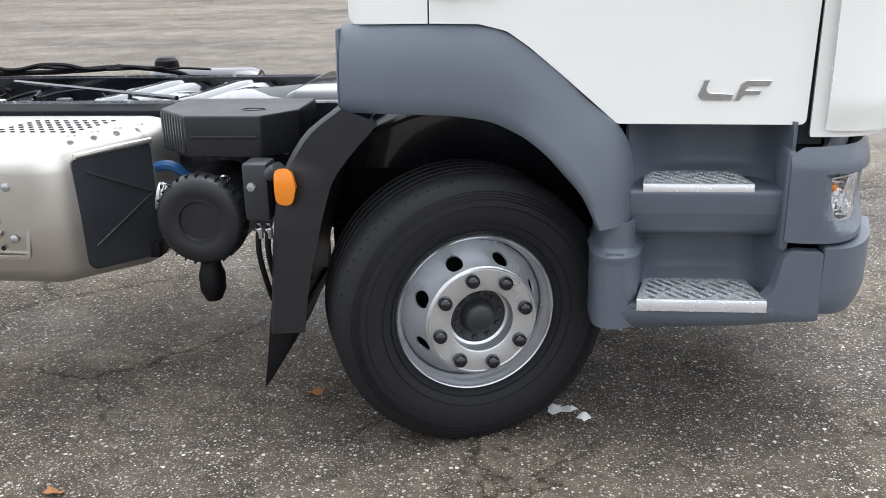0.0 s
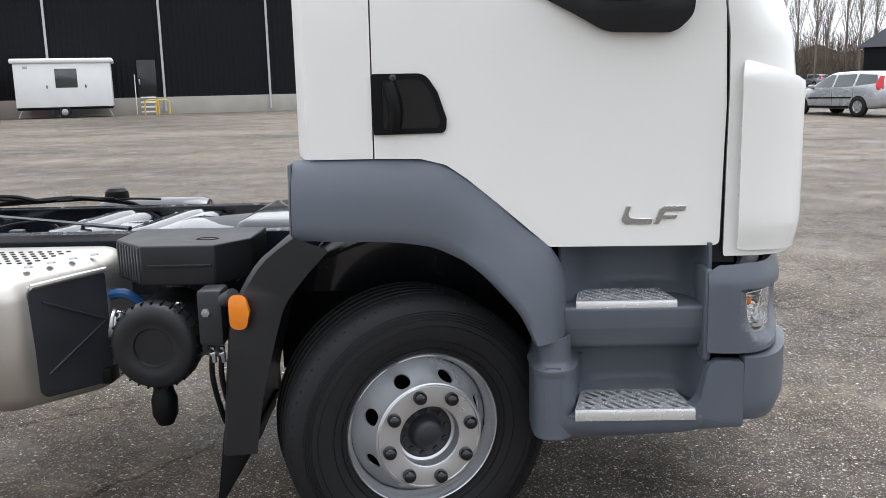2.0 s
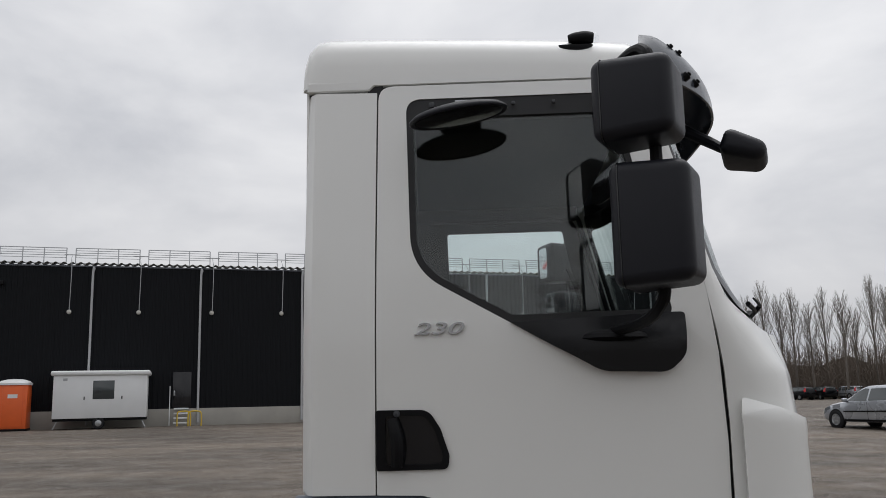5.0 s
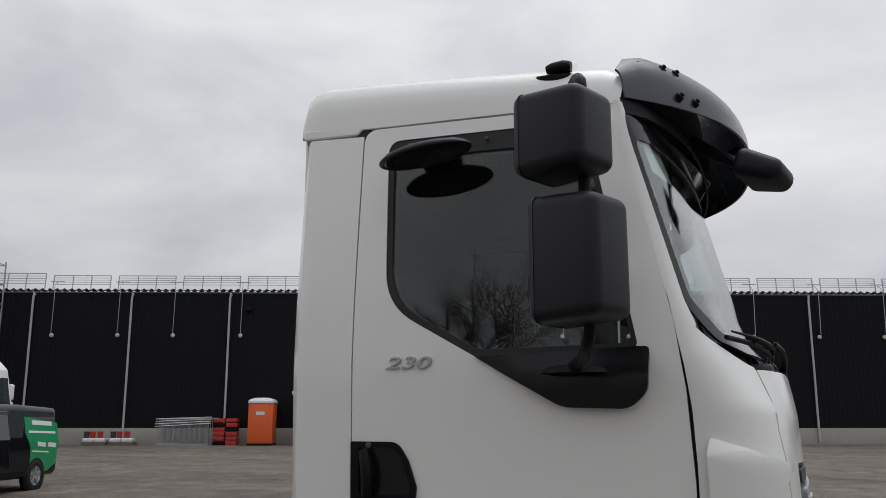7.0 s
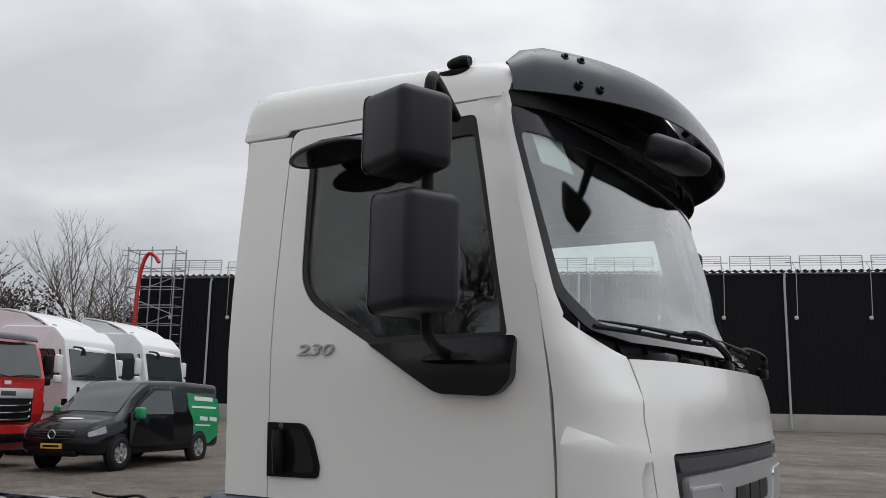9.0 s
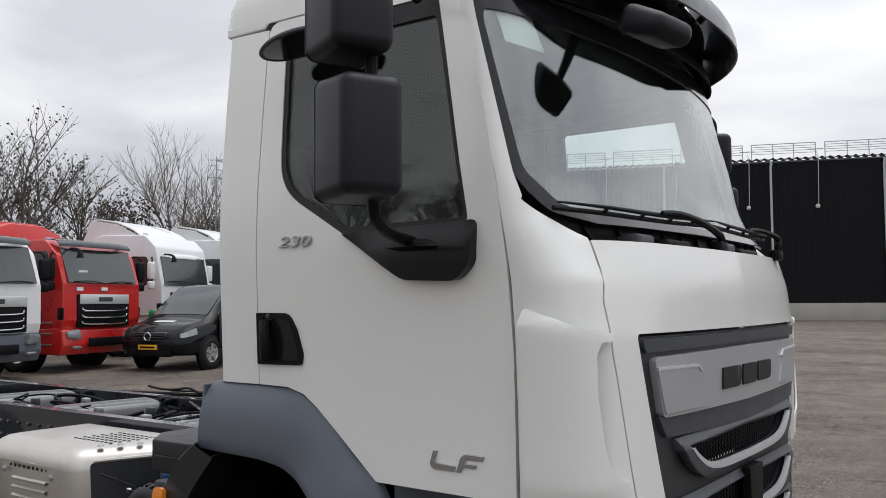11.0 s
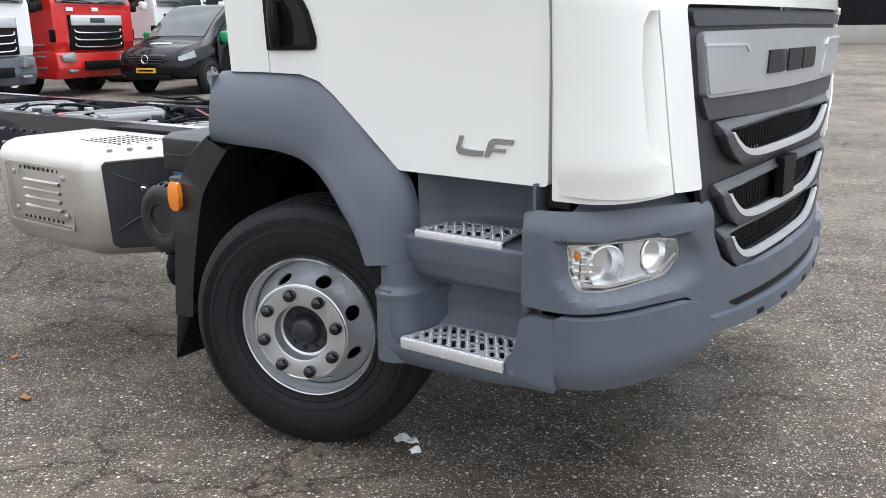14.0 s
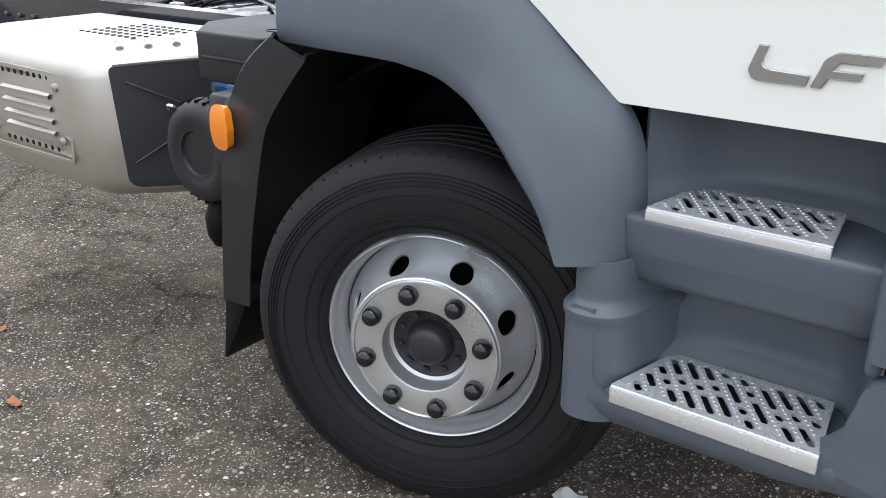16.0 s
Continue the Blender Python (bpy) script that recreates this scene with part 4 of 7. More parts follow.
FO = [(-.402, 1.085), (-.50, 1.012), (-.570, .907), (-.602, .81), (-.618, .708), (-.632, .58), (-.644, .461), (-.652, .39)]
FI = [(-.30, 1.050), (-.37, .975), (-.438, .888), (-.47, .80), (-.492, .72), (-.525, .59), (-.545, .48), (-.556, .40)]
rows = []
for k in np.linspace(0, 7, 24):
    o, i = curve_at(FO, k), curve_at(FI, k)
    rows.append([(o[0], .30, o[1]), (o[0], -.085, o[1]), (o[0] * .9 + i[0] * .1, -.10, o[1] * .9 + i[1] * .1), (i[0], -.10, i[1]), (i[0] - .012, -.085, i[1] + .004), (i[0] - .02, .30, i[1] + .01)])
mud = part("rear_mudguard", loft(rows, 0.006), PLASTIC, truck, "black plastic mudguard behind the front wheel", 50)
part("mud_flap", prism([(-.652, .47), (-.545, .48), (-.572, .41), (-.618, .31), (-.668, .225), (-.694, .190), (-.676, .30)], "y", -.088, .28, .006, 2), BLACK, mud, "black rubber mud flap")
marker = part("side_marker_lamp", panel(rounded([(-.598, .808, .025), (-.548, .806, .028), (-.536, .862), (-.548, .918, .028), (-.598, .916, .025)]), [], lambda x, z: (x, -.118 - .012 * math.cos((z - .862) * 22), z), 0.02, 0.012, 0.012, bev=0.003), ORANGE, mud, "amber side marker lamp")
liner = []
for a in np.linspace(-8, 188, 36):
    r = .64 if 20 < a < 165 else .60
    liner.append([(r * math.cos(radians(a)) - .03, y, .44 + .62 * math.sin(radians(a)) * (1 if a < 150 else 1)) for y in ((.10, .35, .62) if a > 30 else (.30, .45, .62))])
part("arch_liner", loft(liner, 0.01), BLACK, truck, "black inner wheel arch liner")
part("liner_back", panel([(-.60, .45), (.62, .45), (.62, 1.10), (-.36, 1.10), (-.38, .98), (-.60, .88)], [], lambda x, z: (x, .60, z), 0.01), BLACK, truck)

# ---- front wheels ----
def wheel(far):
    base = Matrix.Translation((0, -.080 if not far else 2 * YC + .08, .437)) @ pose(0, 0, 0, 0, 0, 20 if not far else 200)
    tyre_prof = [(.250, .082), (.258, .056), (.285, .038), (.325, .029), (.362, .028), (.395, .036), (.420, .050), (.433, .064), (.439, .082)]
    for y in (.115, .155, .195, .235, .275):
        tyre_prof += [(.441, y - .012), (.441, y - .006), (.431, y - .004), (.431, y + .004), (.441, y + .006)]
    tyre_prof += [(.438, .302), (.420, .33), (.36, .35), (.30, .335), (.256, .31)]
    tyre = part("tyre", lathe(tyre_prof, 96, None, base), RUBBER, truck, "black truck tyre with ribbed tread", 40)
    for r, h in ((.272, .044), (.300, .0335), (.352, .0275), (.372, .0295), (.380, .0315), (.388, .0335), (.396, .036)):
        part("sidewall_ring", lathe([(r - .0022, h + .003), (r, h - .0025), (r + .0022, h + .003)], 96, None, base), RUBBER, tyre)
    for k in range(0 if far else 72):
        part("shoulder_block", join(None, box(-.0025, .0025, .058, .086, .415, .4325), base @ Matrix.Rotation(2 * math.pi * k / 72, 4, "Y")), RUBBER, tyre)
    rim = part("rim", lathe([(.250, .086), (.2550, .072), (.2545, .062), (.250, .057), (.2455, .059), (.243, .066), (.2415, .080), (.237, .088), (.232, .094), (.229, .12), (.224, .20), (.245, .30)], 96, None, base), RIM_SILVER, truck, "silver painted steel rim", 50)
    # dished disc with eight oval hand holes
    ring = 2 * math.pi * .2
    def disc(u, v):
        a = u / .2
        prof_r, prof_y = np.interp(v, [0, .03, .06, .085, .1], [.174, .179, .193, .208, .227]), np.interp(v, [0, .03, .06, .085, .1], [.004, .020, .058, .092, .118])
        q = base @ Vector((prof_r * math.cos(a), prof_y, prof_r * math.sin(a)))
        return (q.x, q.y, q.z)
    holes = []
    for k in range(8):
        uc = ring * (k + .5) / 8
        holes.append([(uc + .027 * math.cos(t), .052 + .026 * math.sin(t)) for t in np.linspace(0, 2 * math.pi, 20, endpoint=False)])
    part("disc", panel([(0, 0)] + [(ring * i / 64, 0) for i in range(1, 65)] + [(ring * i / 64, .1) for i in range(64, -1, -1)], holes, disc, 0.006, ring / 64, .02, inward=False), RIM_SILVER, rim, "", 50)
    part("disc_face", lathe([(.176, .010), (.1745, .003), (.171, .0005), (.165, .0), (.103, .0), (.0985, .002), (.097, .006), (.096, .045), (.085, .05)], 64, None, base), RIM_SILVER, rim, "", 30)
    part("bead", lathe([(.170, -.0005), (.168, -.004), (.164, -.0045), (.162, -.0005)], 64, None, base), RIM_SILVER, rim)
    # added black drum stands in for the shade behind the hand holes
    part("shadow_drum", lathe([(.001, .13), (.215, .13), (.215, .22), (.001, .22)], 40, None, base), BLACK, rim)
    hub = part("hub", lathe([(.0965, .056), (.094, .050), (.078, .046), (.074, .048), (.056, .050), (.050, .036), (.046, .022), (.041, .014), (.030, .009), (.001, .008)], 40, None, base), HUB_DARK, rim, "dark grey greasy wheel hub")
    for k in range(8):
        a = radians(103 - 45 * k)
        m = base @ Matrix.Translation((.1375 * math.cos(a), 0, .1375 * math.sin(a)))
        part("wheel_nut", lathe([(.0215, .001), (.0215, -.010), (.0205, -.016), (.0175, -.023), (.012, -.028), (.006, -.030), (.001, -.0305)], 18, None, m), GLOSS_BLACK, rim)
    for k in range(10):
        a = radians(36 * k + 10)
        m = base @ Matrix.Translation((.071 * math.cos(a), .047, .071 * math.sin(a)))
        part("hub_bolt", lathe([(.009, .002), (.009, -.007), (.001, -.008)], 6, None, m), HUB_DARK, hub)

wheel(False)
wheel(True)

# ---- side details of the cab ----
HANDLE = rounded([(-.148, 1.563, .006), (.012, 1.562, .05), (.048, 1.505, .03), (.074, 1.425, .03), (.070, 1.384, .02), (-.148, 1.381, .006)], 7)
grip = part("door_handle", panel(HANDLE, [rounded([(-.120, 1.546, .012), (.004, 1.545, .04), (.032, 1.498, .03), (.054, 1.425, .025), (.050, 1.400, .015), (-.120, 1.398, .012)], 7)], side_map(False, .010), 0.018, 0.05, 0.05, bev=0.004), BLACK, truck, "black recessed door handle")
part("handle_well", panel(rounded([(-.125, 1.55), (.006, 1.549, .04), (.036, 1.50), (.058, 1.425), (.053, 1.395), (-.125, 1.393)]), [], side_map(False, .0025), 0.004), GLOSS_BLACK, grip)
part("handle_grip", sweep([(-.085, -.040, 1.395), (-.080, -.046, 1.44), (-.085, -.046, 1.49), (-.098, -.036, 1.535)], [.018, .021, .021, .018], 10), BLACK, grip)
part("handle_lock", lathe([(.010, .0), (.010, -.006), (.001, -.008)], 16, None, Matrix.Translation((-.085, -.028, 1.552))), DARK_GREY, grip)

def strip(p, q, w):
    d = Vector((q[0] - p[0], q[1] - p[1])).normalized()
    n_ = Vector((-d.y, d.x)) * w / 2
    return [(p[0] + n_.x, p[1] + n_.y), (p[0] - n_.x, p[1] - n_.y), (q[0] - n_.x, q[1] - n_.y), (q[0] + n_.x, q[1] + n_.y)]
L1 = rounded([(.618, 1.148), (.634, 1.148), (.622, 1.112, .02), (.700, 1.108), (.696, 1.090), (.615, 1.091, .03), (.603, 1.105, .02)])
F1 = rounded([(.702, 1.090), (.718, 1.090), (.728, 1.106), (.772, 1.106), (.776, 1.119), (.733, 1.119), (.740, 1.130), (.797, 1.130), (.803, 1.146), (.735, 1.147, .02), (.718, 1.135, .02)])
for poly in (L1, F1):
    part("model_badge", panel(poly, [], side_map(False, .006), 0.007, bev=0.0015), BADGE, truck, "chromed model badge letter")
lettering("power_badge", "230", 0.052, 0.003, pose(-.028, bend(1.8) - .004, 1.791, 90, 0, 0), BADGE, truck, "chromed raised number on the door", 0.158)

# mirrors on their arm
def mirror(x0, x1, z0, z1, y, depth, name, lean):
    own = bmesh.new()
    bmesh.ops.create_cube(own, size=1.0)
    for v in own.verts:
        back = v.co.x > 0
        v.co = Vector(((v.co.x) * depth * (1.0), v.co.y * .195, v.co.z * (z1 - z0) * (0.93 if back else 1.0)))
        v.co.y *= 0.93 if back else 1.0
    soften(own, .034, 5)
    bmesh.ops.transform(own, matrix=Matrix.Translation(((x0 + x1) / 2, y, (z0 + z1) / 2)) @ Matrix.Rotation(radians(lean), 4, "Z"), verts=own.verts)
    return own
for far in (False, True):
    fl = Matrix.Translation((0, 2 * YC, 0)) @ Matrix.Diagonal((1, -1, 1, 1)) if far else Matrix.Identity(4)
    arm = sweep([(.575, -.02, 2.555), (.60, -.12, 2.575), (.645, -.27, 2.585), (.672, -.34, 2.565), (.680, -.365, 2.50), (.682, -.37, 2.2), (.685, -.365, 1.90), (.672, -.34, 1.83), (.64, -.24, 1.795), (.58, -.06, 1.785)], .017, 10)
    bmesh.ops.transform(arm, matrix=fl, verts=arm.verts)
    arm = part("mirror_arm", arm, BLACK, truck, "black tubular mirror arm")
    for z0, z1, x0, x1, nm in ((2.265, 2.502, .525, .745, "upper_mirror"), (1.868, 2.212, .560, .775, "main_mirror")):
        b = mirror(x0, x1, z0, z1, -.408, x1 - x0, nm, -24)
        bmesh.ops.transform(b, matrix=fl, verts=b.verts)
        hs = part(nm, b, MIRROR_BLACK, arm, "large black plastic mirror housing")
        gap = panel(rounded([(-.0985, -(z1 - z0) * .5 - .001, .036), (.0985, -(z1 - z0) * .5 - .001, .036), (.0985, (z1 - z0) * .5 + .001, .036), (-.0985, (z1 - z0) * .5 + .001, .036)]), [], lambda u, v: (-(x1 - x0) * .36, u * .992, v * .992), 0.003)
        bmesh.ops.transform(gap, matrix=fl @ Matrix.Translation(((x0 + x1) / 2, -.408, (z0 + z1) / 2)) @ Matrix.Rotation(radians(-24), 4, "Z"), verts=gap.verts)
        part("bezel_line", gap, GLOSS_BLACK, hs)
        g = panel(rounded([(-.048, -(z1 - z0) * .38, .02), (.048, -(z1 - z0) * .38, .02), (.048, (z1 - z0) * .38, .02), (-.048, (z1 - z0) * .38, .02)]), [], lambda u, v: (-(x1 - x0) / 2 - .0006, u, v), 0.0005)
        bmesh.ops.transform(g, matrix=fl @ Matrix.Translation(((x0 + x1) / 2, -.408, (z0 + z1) / 2)) @ Matrix.Rotation(radians(-24), 4, "Z"), verts=g.verts)
        part("mirror_glass", g, MIRROR, arm)
    cup = lathe([(.001, .012), (.05, .012), (.078, .0), (.085, -.012), (.06, -.02), (.001, -.02)], 32, None, Matrix.Translation((.585, -.045, 1.778)) @ Matrix.Diagonal((1.25, .75, 1, 1)), "z")
    bmesh.ops.transform(cup, matrix=fl, verts=cup.verts)
    part("mirror_arm_socket", cup, BLACK, arm)
# kerb mirror above the side window
pan = Matrix.Translation((.128, -.105, 2.475)) @ Matrix.Rotation(radians(-9), 4, "Y") @ Matrix.Diagonal((.158, .098, 1, 1))
kerb = part("kerb_mirror", lathe([(.001, .020), (.45, .019), (.72, .016), (.90, .008), (.985, -.002), (1.0, -.008), (.98, -.012), (.93, -.013), (.90, -.010), (.001, -.010)], 40, None, pan, "z"), MIRROR_BLACK, truck, "oval black kerb mirror above the side window", 50)
# gloss black in place of a mirror: its dark reflection is set as colour
part("kerb_mirror_glass", lathe([(.89, -.0105), (.6, -.014), (.001, -.016)], 32, None, pan, "z"), GLOSS_BLACK, kerb, "curved mirror glass, dark reflection set as gloss black")
part("kerb_mirror_bracket", box(.06, .20, -.04, .01, 2.475, 2.535, .015), BLACK, kerb)
for xx, w, hh in ((.03, .018, .018), (.115, .08, .022), (.30, .012, .012), (.43, .012, .012)):
    part("frame_clip", box(xx, xx + w, -.004, .012, 2.535, 2.535 + hh, .003), DARK_GREY if w < .05 else STEEL, truck)
# side beacon on the roof
lamp = part("roof_marker_base", loft([[(x + .0, .02 + y, z) for x, y, z in ring] for ring in [[(.50 + .085 * math.cos(a) * s, .035 * math.sin(a) * s, 2.735 + h) for a in np.linspace(0, 2 * math.pi, 20, endpoint=False)] for s, h in ((1, -.02), (1, .0), (.85, .010), (.01, .012))]], 0, True), BLACK, truck, "black roof marker lamp base")
part("roof_marker_body", sweep([(.475, .03, 2.765), (.50, .028, 2.768), (.545, .025, 2.770), (.58, .023, 2.768)], [.016, .024, .028, .022], 14), BLACK, lamp)
part("roof_marker_lens", lathe([(.001, .03), (.014, .026), (.023, .012), (.025, .0)], 16, None, Matrix.Translation((.575, .023, 2.768)), "x"), LENS, lamp, "clear marker lens")
lamp.matrix_basis = Matrix.Translation((.535, .064, 2.752)) @ Matrix.Rotation(radians(24), 4, "X") @ Matrix.Diagonal((.80, .80, .80, 1)) @ Matrix.Translation((-.52, -.02, -2.735))
part("roof_aerial_stub", lathe([(.012, 0), (.012, .02), (.007, .03), (.001, .03)], 10, None, Matrix.Translation((.64, .10, 2.742)), "z"), BLACK, truck)

# sun visor: a curved smoked shade that stands out over the windscreen
VU = np.linspace(0, 1, 29)
rows = []
for t in np.linspace(0, 1, 9):
    row = []
    for u in VU:
        d = abs(u - .5) * 2
        y = .038 + (2 * YC - .076) * u
        x_top, z_top = .70 + .235 * (1 - d ** 2.6), 2.800 + .062 * (1 - d ** 2.4) ** 0.8
        x_low, z_low = .75 + .385 * (1 - d ** 2.9), 2.640 + .016 * (1 - d ** 1.6)
        z_top -= .066 * smooth01((d - .89) / .11)
        x_top += .026 * smooth01((d - .92) / .08)
        a = t * math.pi / 2
        x = x_top + (x_low - x_top) * math.sin(a) ** 1.1
        z = z_low + (z_top - z_low) * math.cos(a) ** 0.9
        row.append((x, y, z))
    rows.append(row)
# added black sheet: stands for the dark under the visor, hides the roof front
back = [[], [], []]
for u in np.linspace(.06, .94, 41):
    d = abs(u - .5) * 2
    y = 2 * YC * u
    front = .728 + .235 * (1 - d) ** 0.8
    back[0].append((.72 + .235 * (1 - d ** 2.6), y, 2.782 + .062 * (1 - d ** 2.4) ** 0.8 - .045 * smooth01((d - .90) / .10) - .03 * (1 - d * d)))
    back[1].append((front + .014, y, 2.690))
    back[2].append((front + .014, y, 2.606 + .05 * smooth01((d - .80) / .14)))
part("visor_shade_sheet", loft(back, 0.006), TRIM_BLACK, truck, "added black sheet for the shade behind the sun visor", 60)
visor = part("sun_visor", loft(rows, 0.008), GREY_PAINT, truck, "dark smoked plastic sun visor above the windscreen", 60)
for (x, y, z) in ((.866, .205, 2.793), (.905, .252, 2.788), (.920, .200, 2.686), (.966, .272, 2.684), (1.089, .95, 2.712), (1.084, 1.17, 2.712)):
    tow = Vector((.75, -.35 if y < .5 else 0, .55)).normalized()
    q = tow.to_track_quat("Z", "Y").to_matrix().to_4x4()
    part("visor_bolt", lathe([(.015, -.03), (.015, .002), (.008, .004), (.008, .010), (.005, .012), (.001, .012)], 10, None, Matrix.Translation((x, y, z)) @ q, "z"), BLACK, visor, "black visor bolt")
# front mirror under the visor
fm = bmesh.new()
bmesh.ops.create_cube(fm, size=1.0)
for v in fm.verts:
    v.co = Vector((v.co.x * .16, v.co.y * .24 * (1 if v.co.x < 0 else .72), v.co.z * .105 * (1 if v.co.x < 0 else .7)))
soften(fm, .034, 4)
bmesh.ops.transform(fm, matrix=Matrix.Translation((1.175, .47, 2.472)) @ Matrix.Rotation(radians(22), 4, "Y") @ Matrix.Rotation(radians(-20), 4, "Z"), verts=fm.verts)
fmo = part("front_mirror", fm, MIRROR_BLACK, truck, "black front mirror hanging under the sun visor")
part("front_mirror_arm", sweep([(.93, .62, 2.66), (1.00, .60, 2.60), (1.07, .57, 2.55), (1.12, .52, 2.50)], [.022, .024, .022, .018], 10), MIRROR_BLACK, fmo)
part("front_mirror_cap", box(1.13, 1.18, .45, .53, 2.478, 2.492, .006), DARK_GREY, fmo)

# wipers and cowl clutter
for y0, y1, yp in ((.06, .95, .88), (.97, 1.86, 1.62)):
    pts = []
    for k in range(6):
        y = y0 + (y1 - y0) * k / 5
        p = nose(float(np.interp(y, [q[1] for q in NOSE[5]], ARC)) if y <= YC else 2 * HALF - float(np.interp(2 * YC - y, [q[1] for q in NOSE[5]], ARC)), 1.868 - .012 * math.sin(k / 5 * 3.1), 0.03)
        pts.append(p)
    w = part("wiper_blade", sweep(pts, .008, 6), BLACK, truck, "black windscreen wiper")
    spine = [tuple(Vector(p) + Vector((.016, -.006, .016))) for p in pts]
    part("wiper_spine", sweep(spine, [.003, .006, .008, .008, .006, .003], 6), BLACK, w)
    for k in (1, 2, 3, 4):
        part("wiper_yoke", sweep([spine[k], pts[k]], .007, 5, None, 1), BLACK, w)
    mid = Vector(spine[3])
    part("wiper_arm", sweep([(mid.x + .004, mid.y - .10, mid.z + .006), (mid.x + .012, mid.y + .02, mid.z + .012), (mid.x + .040, mid.y + .17, mid.z - .010), (mid.x + .045, yp + .05, 1.825), (mid.x + .035, yp + .07, 1.785)], [.007, .010, .012, .014, .015], 6), BLACK, w)
    part("wiper_hinge", box(mid.x + .01, mid.x + .055, yp + .03, yp + .10, 1.765, 1.812, .012), BLACK, w)
for y0, w0, h0 in ((.40, .12, .030), (.62, .20, .022), (1.10, .10, .034), (1.35, .22, .022)):
    p = nose(float(np.interp(y0, [q[1] for q in NOSE[5]], ARC)) if y0 <= YC else 2 * HALF - float(np.interp(2 * YC - y0, [q[1] for q in NOSE[5]], ARC)), 1.80, -.03)
    part("cowl_cover", box(p[0] - .05, p[0] + .035, y0 - w0 / 2, y0 + w0 / 2, 1.755, 1.776 + h0, .012, 3), DARK_GREY if h0 > .025 else BLACK, cowl)
# cabin seen through the glass
dash_rows = []
for y in np.linspace(.07, 2 * YC - .07, 20):
    d = 1 - abs(y - YC) / .9
    dash_rows.append([(x + .10 * d * (x > .7), y, z) for x, z in ((.48, 1.45), (.50, 1.72), (.56, 1.80), (.66, 1.835), (.88, 1.825), (.93, 1.60), (.93, 1.40))])
dash = part("dashboard", loft(dash_rows, 0.01), CABIN, truck, "grey plastic dashboard", 60)
for y in (.45, 1.67):
    seat = part("seat", box(-.12, .38, y - .25, y + .25, 1.42, 1.60, .06, 3), FABRIC, truck, "dark fabric driver seat")
    b = box(-.09, .05, -.25, .25, 0, .68, .06, 3)
    bmesh.ops.transform(b, matrix=Matrix.Translation((-.14, y, 1.55)) @ Matrix.Rotation(radians(-9), 4, "Y"), verts=b.verts)
    part("seat_back", b, FABRIC, seat)
    part("seat_base", box(-.08, .32, y - .2, y + .2, 1.22, 1.44, .02), CABIN, seat)
wheel_m = Matrix.Translation((.42, 1.67, 1.83)) @ Matrix.Rotation(radians(-58), 4, "Y")
sw = bmesh.new()
ring = [wheel_m @ Vector((.0, .22 * math.cos(a), .22 * math.sin(a))) for a in np.linspace(0, 2 * math.pi, 33)]
sweep(ring, .016, 8, sw, 1)
for a in (0, 2.1, 4.2):
    sweep([wheel_m @ Vector((.02, 0, 0)), wheel_m @ Vector((0, .21 * math.cos(a), .21 * math.sin(a)))], .014, 6, sw, 2)
sw = part("steering_wheel", sw, BLACK, truck, "black steering wheel")
part("steering_column", sweep([(.43, 1.67, 1.82), (.60, 1.67, 1.62)], .04, 10), BLACK, sw)
part("paper_sheet", panel([(.345, 2.55), (.50, 2.535), (.52, 2.395), (.37, 2.405)], [], lambda u, z: nose(u, z, -0.025), 0.002, 0.05), PAPER, truck, "pale paper sheet behind the screen")
for y in (.06, 2 * YC - .06):
    part("door_lining", box(-.14, .88, y - .01, y + .01, 1.25, 1.80, .005), CABIN, truck)
    part("grab_handle", sweep([(.72, y + (.04 if y < YC else -.04), 1.92), (.70, y + (.06 if y < YC else -.06), 2.1), (.64, y + (.04 if y < YC else -.04), 2.28)], .014, 8), BLACK, truck)

# ---- chassis ----
for y in (.575, 1.425):
    s = 1 if y < 1 else -1
    prof = [(y, 1.00), (y + .07 * s, 1.00), (y + .07 * s, .992), (y + .008 * s, .992), (y + .008 * s, .768), (y + .07 * s, .768), (y + .07 * s, .76), (y, .76)]
    rail = part("frame_rail", prism(prof, "x", .75, -6.0, .001, 1), FRAME_BLUE, truck, "dark blue painted steel frame rail")
    for k in range(46):
        for zz in (.82, .90):
            part("rail_bolt", lathe([(.011, .002), (.011, -.010), (.006, -.014), (.001, -.014)], 6, None, Matrix.Translation((-.75 - .11 * k, y - .001 * s, zz)) @ Matrix.Diagonal((1, s, 1, 1))), STEEL if k % 7 == 0 else FRAME_BLUE, rail) if k < 24 and y < 1 else None
for x in (-1.15, -2.05, -2.95, -3.9, -4.9):
    part("crossmember", box(x - .05, x + .05, .585, 1.415, .80, .94, .01), FRAME_BLUE, truck, "painted steel crossmember")
# gearbox and tunnel covers between the rails
cover = part("gearbox_cover", loft([[(x, y, .885 + .085 * math.cos((y - YC) / .36 * 1.35) - .02 * abs(math.sin(x * 6))) for y in np.linspace(YC - .35, YC + .35, 14)] for x in np.linspace(-1.55, -.85, 12)], 0.02), FRAME_BLUE, truck, "glossy dark gearbox cover", 60)
part("engine_cover", box(-.80, .1, YC - .35, YC + .35, .80, 1.02, .05, 3), FRAME_BLUE, truck)
part("gearbox", sweep([(-.6, YC, .80), (-1.1, YC, .78), (-1.5, YC, .76), (-1.8, YC, .72)], [.22, .2, .15, .08], 14), DARK_GREY, truck)
part("drive_shaft", sweep([(-1.8, YC, .70), (-4.2, YC, .60)], .05, 12), FRAME_BLUE, truck)
rnd = random.Random(4)
